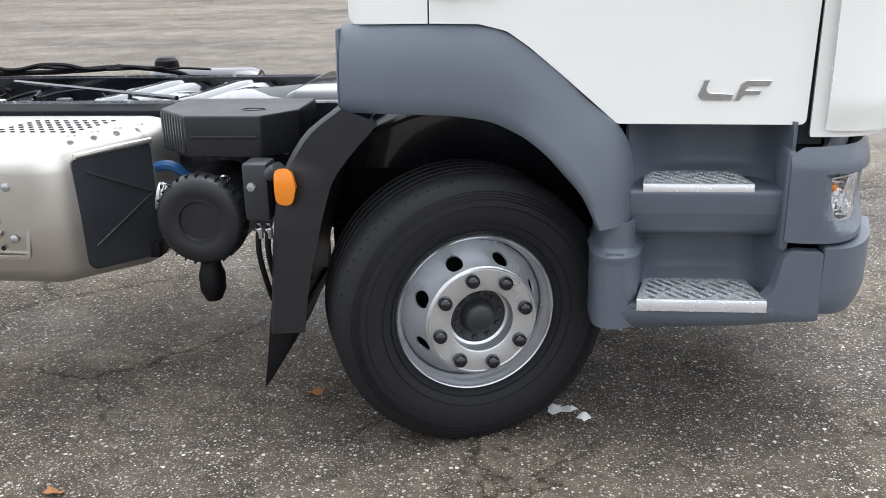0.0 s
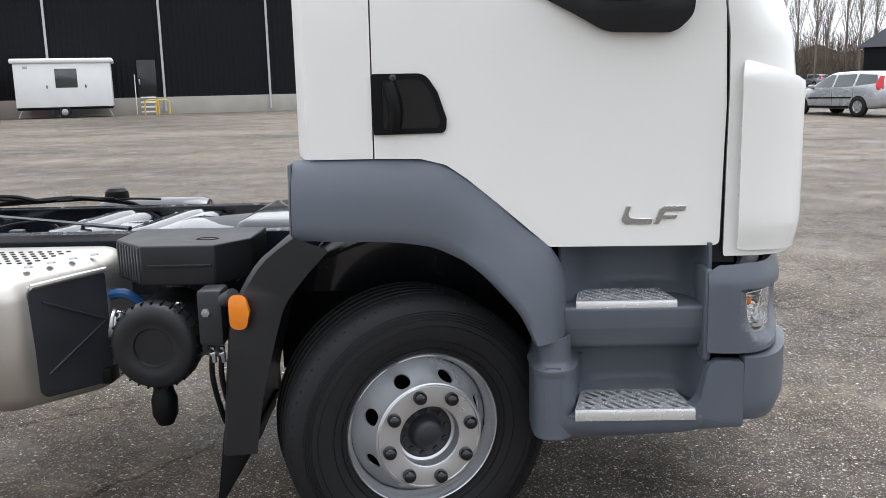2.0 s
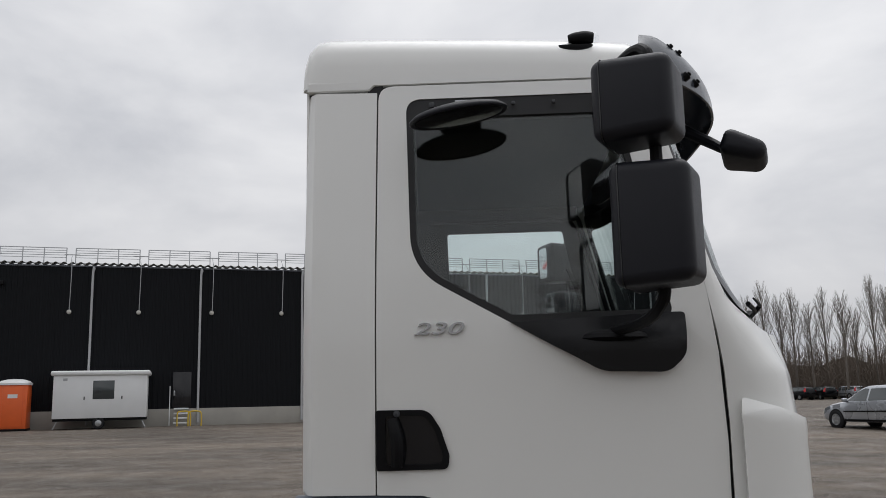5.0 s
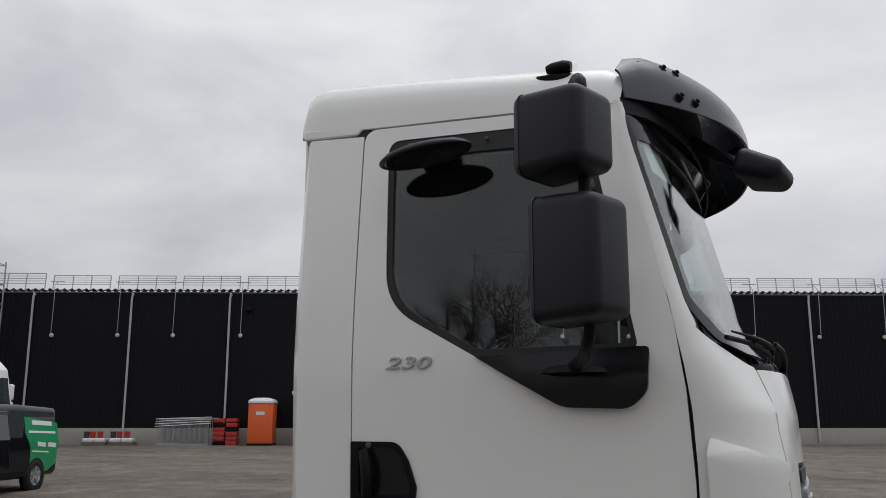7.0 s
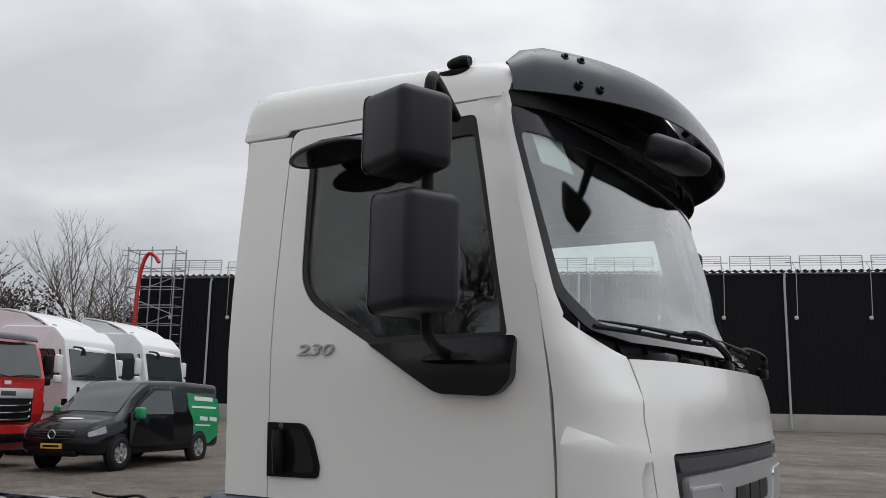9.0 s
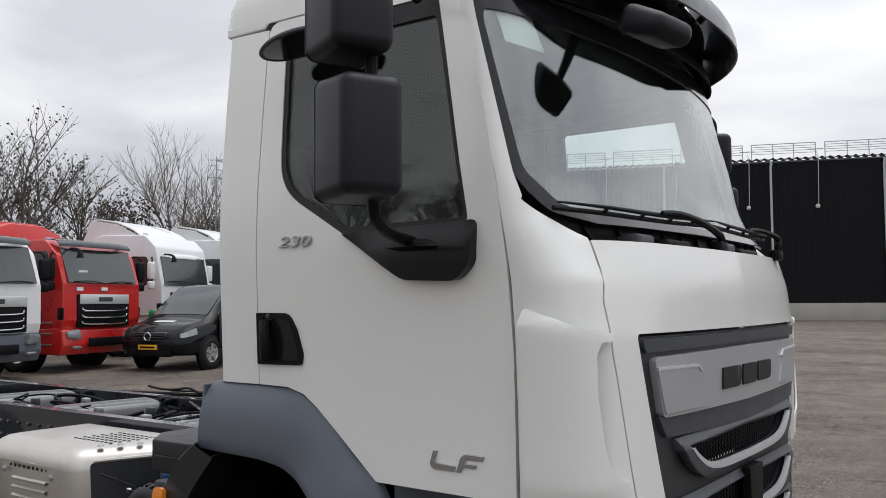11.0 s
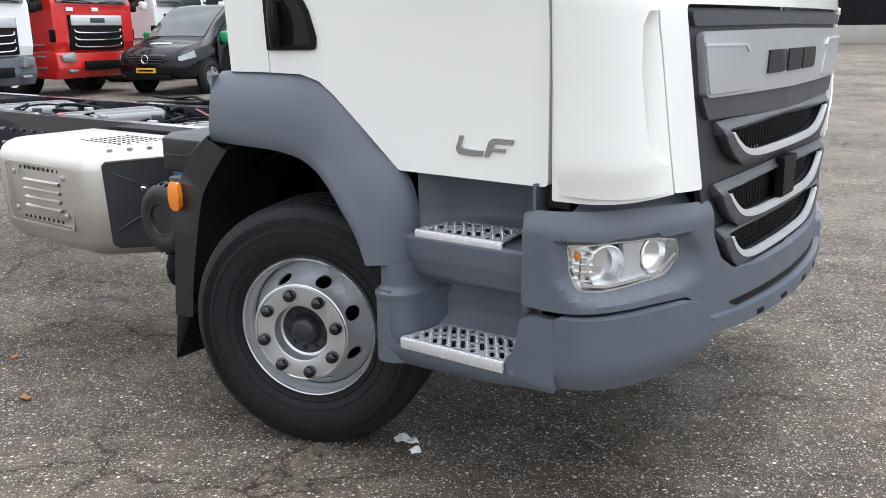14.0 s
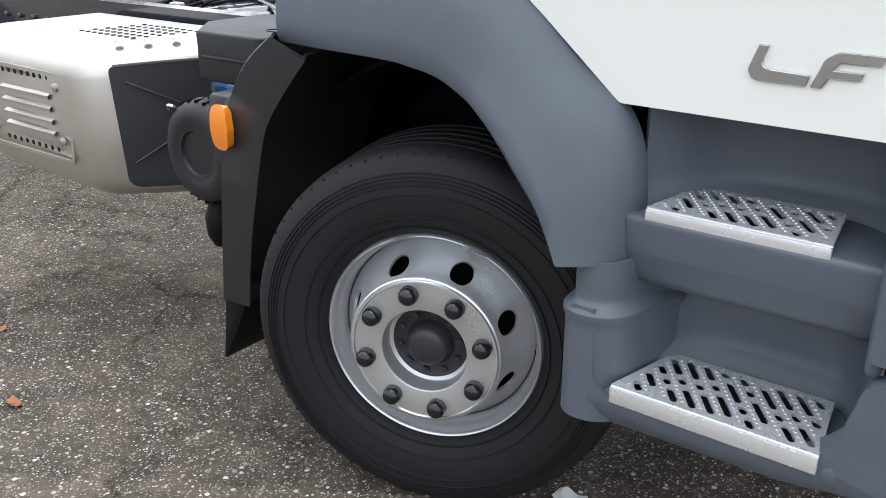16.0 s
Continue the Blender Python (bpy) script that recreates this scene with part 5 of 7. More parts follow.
for k in range(7):
    x0 = -1.0 - rnd.random() * 2.4
    y0 = rnd.choice((.67, .73, .81, 1.31, 1.44))
    pts = [(x0 - i * .18, y0 + rnd.uniform(-.05, .05), .935 + rnd.uniform(-.03, .04)) for i in range(7)]
    part("cable", sweep(pts, rnd.choice((.006, .009, .012)), 6), BLACK, truck, "black cable on the frame")
for k, x0 in enumerate((-1.9, -2.9, -4.2)):
    part("far_valve", box(x0, x0 + .14, 1.47, 1.60, .80, .96, .02), BLACK, truck)
for k in range(5):          # loose hoses lying on the far rail
    start = -1.35 - .22 * k
    part("far_cable", sweep([(start - .13 * i, 1.47 + .05 * rnd.random(), 1.01 + .035 * rnd.random()) for i in range(6)], .006 + .002 * (k % 3), 6), BLACK, truck, "black hose on the far rail")
for x0, x1 in ((-1.60, -1.34), (-1.28, -1.02), (-2.75, -2.55), (-3.7, -3.5)):      # pressed crossmembers with slanting ribs
    press = part("crossmember_press", loft([[(x + .10 * (y - 1.0), y, z - .05 * smooth01((abs(y - 1.0) - .34) / .08)) for y in np.linspace(.585, 1.415, 15)] for x, z in ((x0, .88), (x0 + .015, .955), (x0 + .05, .972), (x1 - .05, .972), (x1 - .015, .955), (x1, .88))], .01), FRAME_BLUE, truck, "pressed glossy crossmember", 60)
    part("press_rib", loft([[(x + .10 * (y - 1.0), y, z - .02 * smooth01((abs(y - 1.0) - .28) / .06)) for y in np.linspace(.66, 1.34, 12)] for x, z in (((x0 + x1) / 2 - .05, .965), ((x0 + x1) / 2 - .03, .990), ((x0 + x1) / 2 + .03, .990), ((x0 + x1) / 2 + .05, .965))], .006), FRAME_BLUE, press, "", 60)
    for y in (.72, .98, 1.24):
        part("press_bolt", lathe([(.016, 0), (.016, .010), (.008, .014), (.001, .014)], 6, None, Matrix.Translation((x0 + .07 + .10 * (y - 1.0), y, .974)), "z"), STEEL, press)
part("far_air_tank", sweep([(-1.72, 1.73, .90), (-1.69, 1.73, .90), (-1.22, 1.73, .90), (-1.19, 1.73, .90)], [.05, .10, .10, .05], 20), FRAME_BLUE, truck, "dark air tank on the far side")
part("far_filter_cap", lathe([(.055, 0), (.06, .02), (.055, .05), (.04, .065), (.001, .068)], 18, None, Matrix.Translation((-1.66, 1.74, .985)), "z"), BLACK, truck)
part("loose_brace", sweep([(-2.2, 1.30, .99), (-1.2, .70, 1.0)], .010, 6), FRAME_BLUE, truck)
for k in range(9):          # tangle of thin lines and fittings between the rails
    cx, cy = -1.75 - .27 * k, .78 + .5 * rnd.random()
    part("line_loop", sweep([(cx + .16 * math.cos(a) , cy + .13 * math.sin(a * 1.3), .93 + .06 * math.sin(a + k)) for a in np.linspace(0, 4.6, 8)], .006 + .003 * (k % 3), 6), BLACK, truck, "looped black line")
    part("line_fitting", box(cx - .03, cx + .03, cy - .02, cy + .02, .93, .975, .008), STEEL if k % 2 else DARK_GREY, truck)
part("far_hose", sweep([(-3.2, 1.50, .98), (-2.6, 1.49, 1.0), (-2.1, 1.50, 1.01), (-1.8, 1.51, 1.03), (-1.55, 1.56, 1.0), (-1.5, 1.66, .95)], .012, 8), BLACK, truck)

# exhaust silencer cover: silver box with louvres and rows of round holes
def cover_ring(i, z):
    k = lambda r: max(r - i * .6, .02)
    plan = rounded([(-2.14 + i, .52), (-2.14 + i, .02 + i, k(.12)), (-1.36 - i, -.005 + i, k(.12)), (-1.155 - i, .33, .04), (-1.14 - i, .52)], 7)
    return [(x, y + .06 * smooth01((.60 - z) / .15) * smooth01((.3 - y) / .2), z) for x, y in plan]


cov = loft([cover_ring(i, z) for i, z in ((.09, .464), (.055, .468), (.028, .482), (.008, .508), (0, .545), (0, .70), (0, .862), (.004, .892), (.016, .922), (.036, .944), (.062, .957), (.095, .963))], 0, True)
bmesh.ops.holes_fill(cov, edges=[e for e in cov.edges if e.is_boundary])
sil = part("silencer_cover", cov, COVER_SILVER, truck, "silver-beige sheet steel silencer cover with louvres", 60)
end = panel(rounded([(.088, .515, .03), (.382, .505, .02), (.382, .908, .02), (.088, .898, .02)]), [], lambda a, z: (-1.36 + a * .522 + .005, -.005 + a * .853 - .003 + .06 * smooth01((.60 - z) / .15) * smooth01((.3 - a * .853) / .2), z), .006)
part("cover_end_plate", end, END_STEEL, sil, "dark steel end plate")
part("cover_end_lip", sweep([(-1.305, .080, .905), (-1.23, .20, .910), (-1.155, .325, .912)], .010, 8), COVER_SILVER, sil)
part("end_plate_brace", sweep([(-1.285, .105, .60), (-1.16, .31, .735)], .004, 6), HUB_DARK, sil)
part("end_plate_brace", sweep([(-1.285, .105, .85), (-1.16, .31, .735)], .005, 6), END_STEEL, sil)
part("cover_front_emboss", panel(rounded([(-1.99, .585, .02), (-1.46, .585, .02), (-1.44, .72), (-1.44, .868, .02), (-1.99, .875, .02)]), [rounded([(-1.975, .597, .02), (-1.47, .597, .02), (-1.452, .722), (-1.452, .857, .02), (-1.975, .863, .02)])], lambda x, z: (x, .0 + .06 * smooth01((.60 - z) / .15), z), 0.006, .05, .04, bev=0.002), COVER_SILVER, sil)
for k in range(4):
    z = .672 + .040 * k
    part("louvre", loft([[(x, .003 - d, z + h) for d, h in ((0, .010), (.012, .003), (.010, -.008), (0, -.009))] for x in (-1.83, -1.82, -1.55, -1.54)]), COVER_SILVER, sil, "pressed louvre")
for k in range(9):
    for z in (.622, .850):
        part("vent_hole", lathe([(.008, 0), (.008, -.002), (.001, -.0025)], 8, None, Matrix.Translation((-1.85 + .038 * k, .003 if z > .7 else .004, z))), BLACK, sil)
for i in range(9):
    for j in range(6):
        part("vent_hole", lathe([(.009, 0), (.009, .0012), (.001, .0016)], 8, None, Matrix.Translation((-1.64 + .035 * i + .008 * j, .20 + .042 * j, .9645)), "z"), BLACK, sil)
for x in (-1.90, -1.50):
    for z in (.655, .825):
        part("cover_bolt", lathe([(.014, 0), (.014, -.006), (.007, -.010), (.001, -.010)], 10, None, Matrix.Translation((x, .0, z))), STEEL, sil)
for k in range(4):
    part("clip", lathe([(.016, 0), (.012, .006), (.001, .007)], 10, None, Matrix.Translation((-1.33 + .045 * k, .13 + .07 * k, .962)), "z"), STEEL, sil)
part("exhaust_pipe", sweep([(-1.14, .30, .72), (-1.05, .32, .70), (-.95, .36, .66), (-.80, .45, .60)], .055, 16), STEEL, truck, "ribbed steel exhaust pipe")
ribs = bmesh.new()
for k in range(9):
    lathe([(.056, -.003), (.060, 0), (.056, .003)], 20, ribs, Matrix.Translation((-1.115 + .011 * k, .305, .716)), "x")
part("exhaust_bellows", ribs, STEEL, truck)
part("exhaust_hanger", box(-1.20, -1.15, .28, .36, .50, .56, .01), BLACK, truck)

# round air filter, intake box, valve bracket
fy = Matrix.Translation((-.966, .12, .678))
filt = part("air_filter", lathe([(.001, .012), (.07, .012), (.075, .004), (.095, .004), (.105, .0), (.145, .004), (.160, .014), (.168, .03), (.172, .055), (.165, .06), (.158, .07), (.158, .30), (.001, .30)], 56, None, fy), PLASTIC, truck, "round black plastic air filter housing")
for k in range(28):
    a = 2 * math.pi * k / 28
    part("filter_rib", join(None, box(-.003, .003, .018, .07, .150, .1715), fy @ Matrix.Rotation(a, 4, "Y")), BLACK, filt)
for x, z in ((-1.10, .80), (-.875, .83)):
    part("filter_clip", sweep([(x, .14, z), (x + .015, .125, z + .02), (x + .03, .14, z + .012), (x + .02, .16, z - .01)], .005, 6), CHROME, filt, "bright wire clip")
part("filter_drain", lathe([(.035, 0), (.04, -.03), (.05, -.06), (.048, -.12), (.03, -.16), (.02, -.16)], 20, None, Matrix.Translation((-.965, .19, .510)), "z"), BLACK, filt, "black rubber drain")
intake = part("air_intake_box", prism(rounded([(-1.085, .27, .01), (-.948, .124, .008), (-.705, .124, .02), (-.612, .25, .03), (-.612, .50), (-1.085, .50)]), "z", .893, 1.028, .010, 3), PLASTIC, truck, "black plastic air intake box with slatted end")
for k in range(8):
    w = .06 + .117 * k
    slat = box(-.005, .005, -.004, .006, .905, 1.018, .001)
    part("intake_slat", join(None, slat, Matrix.Translation((-1.085 + .137 * w, .27 - .146 * w, 0)) @ Matrix.Rotation(radians(-46.8), 4, "Z")), DARK_GREY, intake)
part("intake_band", box(-.93, -.715, .119, .128, .955, .966, .003), PLASTIC, intake)
part("intake_lid_mark", lathe([(.040, .0), (.040, .002), (.034, .002), (.034, .0)], 24, None, Matrix.Translation((-.76, .25, 1.028)) @ Matrix.Diagonal((1.0, .6, 1, 1)), "z"), BLACK, intake)
filt.matrix_basis = Matrix.Translation((-.907, .046, .703)) @ Matrix.Diagonal((.87, 1, .87, 1)) @ Matrix.Translation((.966, -.12, -.678))
vb = part("valve_bracket", box(-.785, -.705, .02, .12, .755, .935, .012), HUB_DARK, truck, "dark valve block on a bracket")
part("bracket_tube", sweep([(-.70, .03, .90), (-.66, .0, .925)], .022, 12), DARK_GREY, vb)
part("bracket_plate", box(-.705, -.60, .06, .075, .55, .90, .004), BLACK, vb)
part("bracket_bolt", lathe([(.014, 0), (.014, -.012), (.001, -.014)], 6, None, Matrix.Translation((-.755, .02, .865))), STEEL, vb)
for dx, l in ((0, .30), (.03, .24)):
    part("air_hose", sweep([(-.745 + dx, .03, .75), (-.75 + dx, .02, .66), (-.735 + dx, .03, .55), (-.72 + dx, .05, .48 + dx), (-.69 + dx, .08, .47), (-.67 + dx * .5, .12, .52)], .009, 8), BLACK, vb)
    part("hose_fitting", lathe([(.012, 0), (.012, .03), (.008, .035), (.008, .05)], 8, None, Matrix.Translation((-.745 + dx, .028, .70)), "z"), STEEL, vb)
part("blue_hose", sweep([(-1.20, .36, .80), (-1.10, .34, .82), (-1.02, .36, .76), (-.95, .42, .72)], .018, 8), HOSE_BLUE, truck, "blue air hose")
vb.location = (.058, -.050, -.025)
# front axle and springs inside the arch
part("front_axle", sweep([(0, .25, .44), (0, .5, .42), (0, 1.6, .42), (0, 1.87, .44)], .055, 12), BLACK, truck)
part("leaf_spring", loft([[(x, y, .50 + .12 * (x / .8) ** 2) for y in (.47, .56)] for x in np.linspace(-.75, .75, 12)], 0.03), BLACK, truck)
part("brake_drum", lathe([(.001, .16), (.19, .16), (.19, .30), (.001, .30)], 32, None, Matrix.Translation((0, 0, .437))), BLACK, truck)
part("arch_hose", sweep([(-.35, .48, .98), (-.15, .44, 1.01), (.1, .44, .99), (.3, .48, .92)], .007, 6), BLACK, truck)
# rear axle wheels far back
for y in (.10, 1.77):
    part("rear_tyre", lathe([(.27, .0), (.30, -.02), (.38, -.02), (.43, .01), (.44, .04), (.44, .22), (.42, .25), (.27, .25)], 56, None, Matrix.Translation((-3.95, y, .44))), RUBBER, truck, "black rear tyre")
    part("rear_rim", lathe([(.265, .01), (.25, .03), (.2, .09), (.12, .10), (.10, .05), (.001, .04)], 40, None, Matrix.Translation((-3.95, y, .44))), RIM_SILVER, truck)


# ---- the yard ----
A20 = radians(20)
WU, WN = Vector((math.cos(A20), math.sin(A20), 0)), Vector((-math.sin(A20), math.cos(A20), 0))
WALL0 = Vector((-15.0, 39.7, 0))


def ground_z(x, y):
    d = x * WN.x + y * WN.y
    return 0.56 * smooth01((d - 7) / 34) if d > 7 else 0.0


xs = sorted(set([-900, -400, -200, -120] + list(range(-80, 81, 4)) + [120, 200, 400, 900]))
ys = sorted(set([-900, -400, -150, -60] + list(range(-30, 81, 4)) + [120, 200, 400, 900]))
verts = [(x, y, ground_z(x, y)) for y in ys for x in xs]
faces = [(j * len(xs) + i, j * len(xs) + i + 1, (j + 1) * len(xs) + i + 1, (j + 1) * len(xs) + i) for j in range(len(ys) - 1) for i in range(len(xs) - 1)]
ground = raw("ground", verts, faces, ASPHALT)
tagged(ground, "old wet brown-grey asphalt yard with pale stone chips", "ground", kind="structure")


def wall_at(s, z, out=0.0):
    p = WALL0 + WU * s - WN * out
    return (p.x, p.y, z)

CLAD = mat("black_cladding", (0.0062, 0.0072, 0.0092), 0.55, spec=0.15, vary=0.25, scale=0.8, rough_vary=0.1)
CONCRETE = mat("concrete", (0.36, 0.345, 0.31), 0.85, vary=0.25, scale=1.2, grain=0.4, grain_scale=30)
PIPE = mat("grey_downpipe", (0.46, 0.47, 0.48), 0.45, vary=0.1, scale=3)
EAVE = mat("pale_roof_sheet", (0.62, 0.61, 0.56), 0.7, vary=0.2, scale=2)
WHITE_SHEET = mat("white_sheet", (0.74, 0.75, 0.75), 0.45, vary=0.08, scale=1.5)
TRUCK_WHITE = mat("white_truck_paint", (0.76, 0.77, 0.78), 0.3, vary=0.05, scale=1.2, coat=0.4)
RED = mat("red_paint", (0.55, 0.018, 0.015), 0.3, vary=0.12, scale=2, coat=0.5)
VAN_BLACK = mat("black_van_paint", (0.006, 0.0065, 0.008), 0.14, vary=0.1, scale=2, coat=0.05, spec=0.25)
GREEN = mat("green_foil", (0.012, 0.27, 0.10), 0.3, vary=0.08, scale=2)
CAR_SILVER = mat("silver_car_paint", (0.42, 0.44, 0.47), 0.28, metal=0.4, vary=0.08, scale=2, coat=0.5)
DARK_GLASS = mat("dark_vehicle_glass", (0.040, 0.050, 0.053), 0.05, vary=0.35, scale=1.8, spec=0.9)
YELLOW = mat("yellow_paint", (0.70, 0.48, 0.04), 0.5, vary=0.15)
PLATE_Y = mat("yellow_plate", (0.78, 0.42, 0.03), 0.4, vary=0.05)
TOILET = mat("orange_plastic", (0.78, 0.13, 0.025), 0.45, vary=0.1, scale=3)
RED_CRATE = mat("red_crate_plastic", (0.50, 0.03, 0.02), 0.5, vary=0.2, scale=3)
BARK = mat("bark", (0.095, 0.082, 0.070), 0.9, vary=0.35, scale=8)
POPLAR = mat("poplar_bark", (0.21, 0.185, 0.16), 0.9, vary=0.3, scale=8)
BARK_PALE = mat("pale_bark", (0.16, 0.135, 0.105), 0.9, vary=0.3, scale=8)
LEAF = mat("withered_leaves", (0.075, 0.055, 0.035), 0.8, vary=0.5, scale=2)
SCRUB = mat("brown_scrub", (0.155, 0.125, 0.10), 0.95, vary=0.4, scale=1.0)
ROOF_GREY = mat("grey_roof", (0.11, 0.12, 0.14), 0.6, vary=0.15, scale=1)
LAMP_CLEAR = mat("clear_lamp", (0.34, 0.36, 0.38), 0.18, metal=0.5, vary=0.4, scale=14)
LAMP_RED = mat("red_lamp", (0.45, 0.01, 0.01), 0.2, vary=0.05)

# ---- warehouse ----
warehouse = thing("warehouse", "long black corrugated warehouse on a concrete plinth", "building")
S0, S1, TOPZ = -23.75, 31.0, 8.30
pts = []
s = S0
while s < S1:
    pts += [(s, 0.0), (s + .10, 0.0), (s + .13, .022), (s + .22, .022)]
    s += .25
vs, fs = [], []
for a, o in pts:
    vs += [wall_at(a, 1.36, o), wall_at(a, TOPZ, o)]
fs = [(2 * i, 2 * i + 2, 2 * i + 3, 2 * i + 1) for i in range(len(pts) - 1)]
raw("wall", vs, fs, CLAD, warehouse, "black corrugated steel wall", 20)


def wall_box(s0, s1, o0, o1, z0, z1, bev=0.0):
    b = box(s0, s1, -o1, -o0, z0, z1, bev)
    bmesh.ops.transform(b, matrix=Matrix.Translation(WALL0) @ Matrix.Rotation(A20, 4, "Z"), verts=b.verts)
    return b


part("end_wall", wall_box(S0, S0 + .1, -35, -.05, .2, TOPZ), CLAD, warehouse)
part("plinth", wall_box(S0 - .02, S1, -.3, .09, .1, 1.38, .01), CONCRETE, warehouse, "pale concrete plinth")
part("roof", wall_box(S0, S1, -40, .05, TOPZ - .05, TOPZ + .02), ROOF_GREY, warehouse)
vs, n = [], 0
s = S0 - .1
while s < S1:
    for o in (-.6, .16):
        vs += [wall_at(s, TOPZ + .12 + .055 * math.cos(n * math.pi / 3), o)]
    s += .062; n += 1
raw("eave_sheet", vs, [(2 * i, 2 * i + 1, 2 * i + 3, 2 * i + 2) for i in range(len(vs) // 2 - 1)], EAVE, warehouse, "pale corrugated roof edge", 60)
for k in range(10):
    s = -19.45 + 5.05 * k
    part("downpipe", sweep([wall_at(s + .06, 8.12, .12), wall_at(s, 7.95, .16), wall_at(s, 4.5, .16), wall_at(s, 4.4, .16), wall_at(s, .7, .16)], .058, 8, None, 2), PIPE, warehouse, "grey rain pipe")
d = part("door", wall_box(-.45, .42, .0, .07, .85, 3.15, .02), GLOSS_BLACK, warehouse, "dark steel side door")
part("door_notice", wall_box(.12, .30, .07, .08, 1.20, 1.30), WHITE_SHEET, d)
part("door_handle", wall_box(-.40, -.33, .07, .12, 2.0, 2.25, .01), STEEL, d)
part("wall_lamp", wall_box(-8.55, -8.2, .05, .25, 7.3, 7.5, .02), BLACK, warehouse)

rail = thing("guardrail", "galvanised roof guardrail panel above the eave", "railing", "roof guardrails")
for x in (0, 1.0, 1.95, 2.95):
    part("post", box(x - .022, x + .022, -.02, .02, 0, 1.05), STEEL, rail)
for z in (.06, .42, .58, .73, .88, 1.04):
    part("rail_bar", box(0, 2.95, -.018, .018, z - (.022 if z in (.06, 1.04) else .013), z + (.022 if z in (.06, 1.04) else .013)), STEEL, rail)
rail.matrix_basis = Matrix.Translation(wall_at(-22.0, TOPZ + .1, -.15)) @ pose(0, 0, 0, -6, 0, 20) @ Matrix.Diagonal((1, 1, .88, 1))
for k in range(1, 15):
    copy_thing(rail, Matrix.Translation(wall_at(-22.0 + 3.37 * k, TOPZ + .1, -.15)) @ pose(0, 0, 0, -6, 0, 20) @ Matrix.Diagonal((1, 1, .88, 1)))
hang = thing("hanging_weight", "pale round weight on a rod hanging from the roof edge", "weight", "hanging weights")
part("rod", sweep([(0, .25, 2.75), (.02, -.12, 2.5), (.05, -.16, 2.0), (.02, -.14, .10)], .02, 6), STEEL, hang)
part("ball", lathe([(.001, -.11), (.06, -.095), (.10, -.045), (.11, 0), (.10, .045), (.06, .095), (.001, .11)], 14, None, None, "z"), EAVE, hang)
part("bracket", box(-.35, .35, .2, .24, 2.78, 2.82), STEEL, hang)
hang.matrix_basis = Matrix.Translation(wall_at(-21.75, 6.05, .12)) @ pose(0, 0, 0, 0, 0, 20)
for k in range(1, 15):
    copy_thing(hang, Matrix.Translation(wall_at(-22.15 + 3.35 * k + (.42 if k < 3 else .1 * (k % 3 - 1)), 6.05, .12)) @ pose(0, 0, 0, 0, 0, 20))


def place(s, out, z=None, turn=0.0):
    p = wall_at(s, 0, out)
    return Matrix.Translation((p[0], p[1], ground_z(p[0], p[1]) if z is None else z)) @ pose(0, 0, 0, 0, 0, 20 + turn)


# site trailer
tr = thing("site_trailer", "white site office trailer with one window, on wheels", "trailer")
part("body", box(-2.12, 2.12, -1.0, 1.0, .52, 2.55, .03), WHITE_SHEET, tr)
part("roof", box(-2.25, 2.25, -1.1, 1.1, 2.55, 2.78, .08, 3), WHITE_SHEET, tr)
part("window", box(-.35, .62, -1.012, -.99, 1.42, 2.30, .01), DARK_GLASS, tr, "dark trailer window")
part("frame", box(-2.1, 2.1, -.9, .9, .40, .52, .01), BLACK, tr)
for x in (-.05,):
    part("wheel", lathe([(.001, -.10), (.14, -.10), (.17, -.09), (.25, -.10), (.28, -.06), (.28, .06), (.25, .1), (.001, .1)], 20, None, Matrix.Translation((x, -.9, .28))), RUBBER, tr)
    part("wheel_hub", lathe([(.001, -.12), (.12, -.115), (.15, -.10)], 16, None, Matrix.Translation((x, -.9, .28))), STEEL, tr)
for x, dx in ((-1.9, -.18), (1.9, .18)):
    part("prop_leg", sweep([(x, -.85, .42), (x + dx, -.9, .02)], .03, 6), STEEL, tr)
part("sticker", box(-1.7, -1.5, -1.008, -.99, 2.30, 2.42), STEEL, tr)
for x in (-.75, .95):
    part("latch", box(x, x + .05, -1.02, -.99, 1.40, 1.55), BLACK, tr)
tr.matrix_basis = place(-3.55, 1.4) @ Matrix.Diagonal((.94, .94, .94, 1))

# yellow steps at the door
st = thing("yellow_steps", "yellow tubular steel steps at the warehouse door", "steps")
for x in (.05, .55):
    part("handrail", sweep([(x - .3, -1.05, 0), (x - .3, -1.05, .55), (x - .2, -1.05, .68), (x + .2, -1.05, .68), (x + .3, -1.05, .5), (x + .3, -1.05, 0)], .032, 8), YELLOW, st)
for k in range(4):
    part("tread", box(-.42, .28, -1.0 + .28 * k, -.72 + .28 * k, .12 + .22 * k, .19 + .22 * k, .01), WHITE_SHEET, st)
part("pole", sweep([(-.62, -.2, 0), (-.62, -.2, 1.9)], .025, 6), WHITE_SHEET, st)
st.matrix_basis = place(.05, .2)

toi = thing("portable_toilet", "orange portable toilet with a white domed roof", "toilet cabin")
part("cabin", box(-.6, .6, -.6, .6, .08, 2.05, .04), TOILET, toi)
part("door", box(-.42, .42, -.63, -.59, .15, 1.95, .02), TOILET, toi)
part("door_sign", box(-.2, .2, -.64, -.62, 1.45, 1.62), WHITE_SHEET, toi)
part("roof", loft([[(x * k, y * k, z) for x, y in rounded([(-.64, -.64, .15), (.64, -.64, .15), (.64, .64, .15), (-.64, .64, .15)])] for k, z in ((1, 2.03), (1, 2.12), (.85, 2.22), (.5, 2.29), (.02, 2.31))], 0, True), WHITE_SHEET, toi)
part("base", box(-.62, .62, -.62, .62, 0, .1, .02), BLACK, toi)
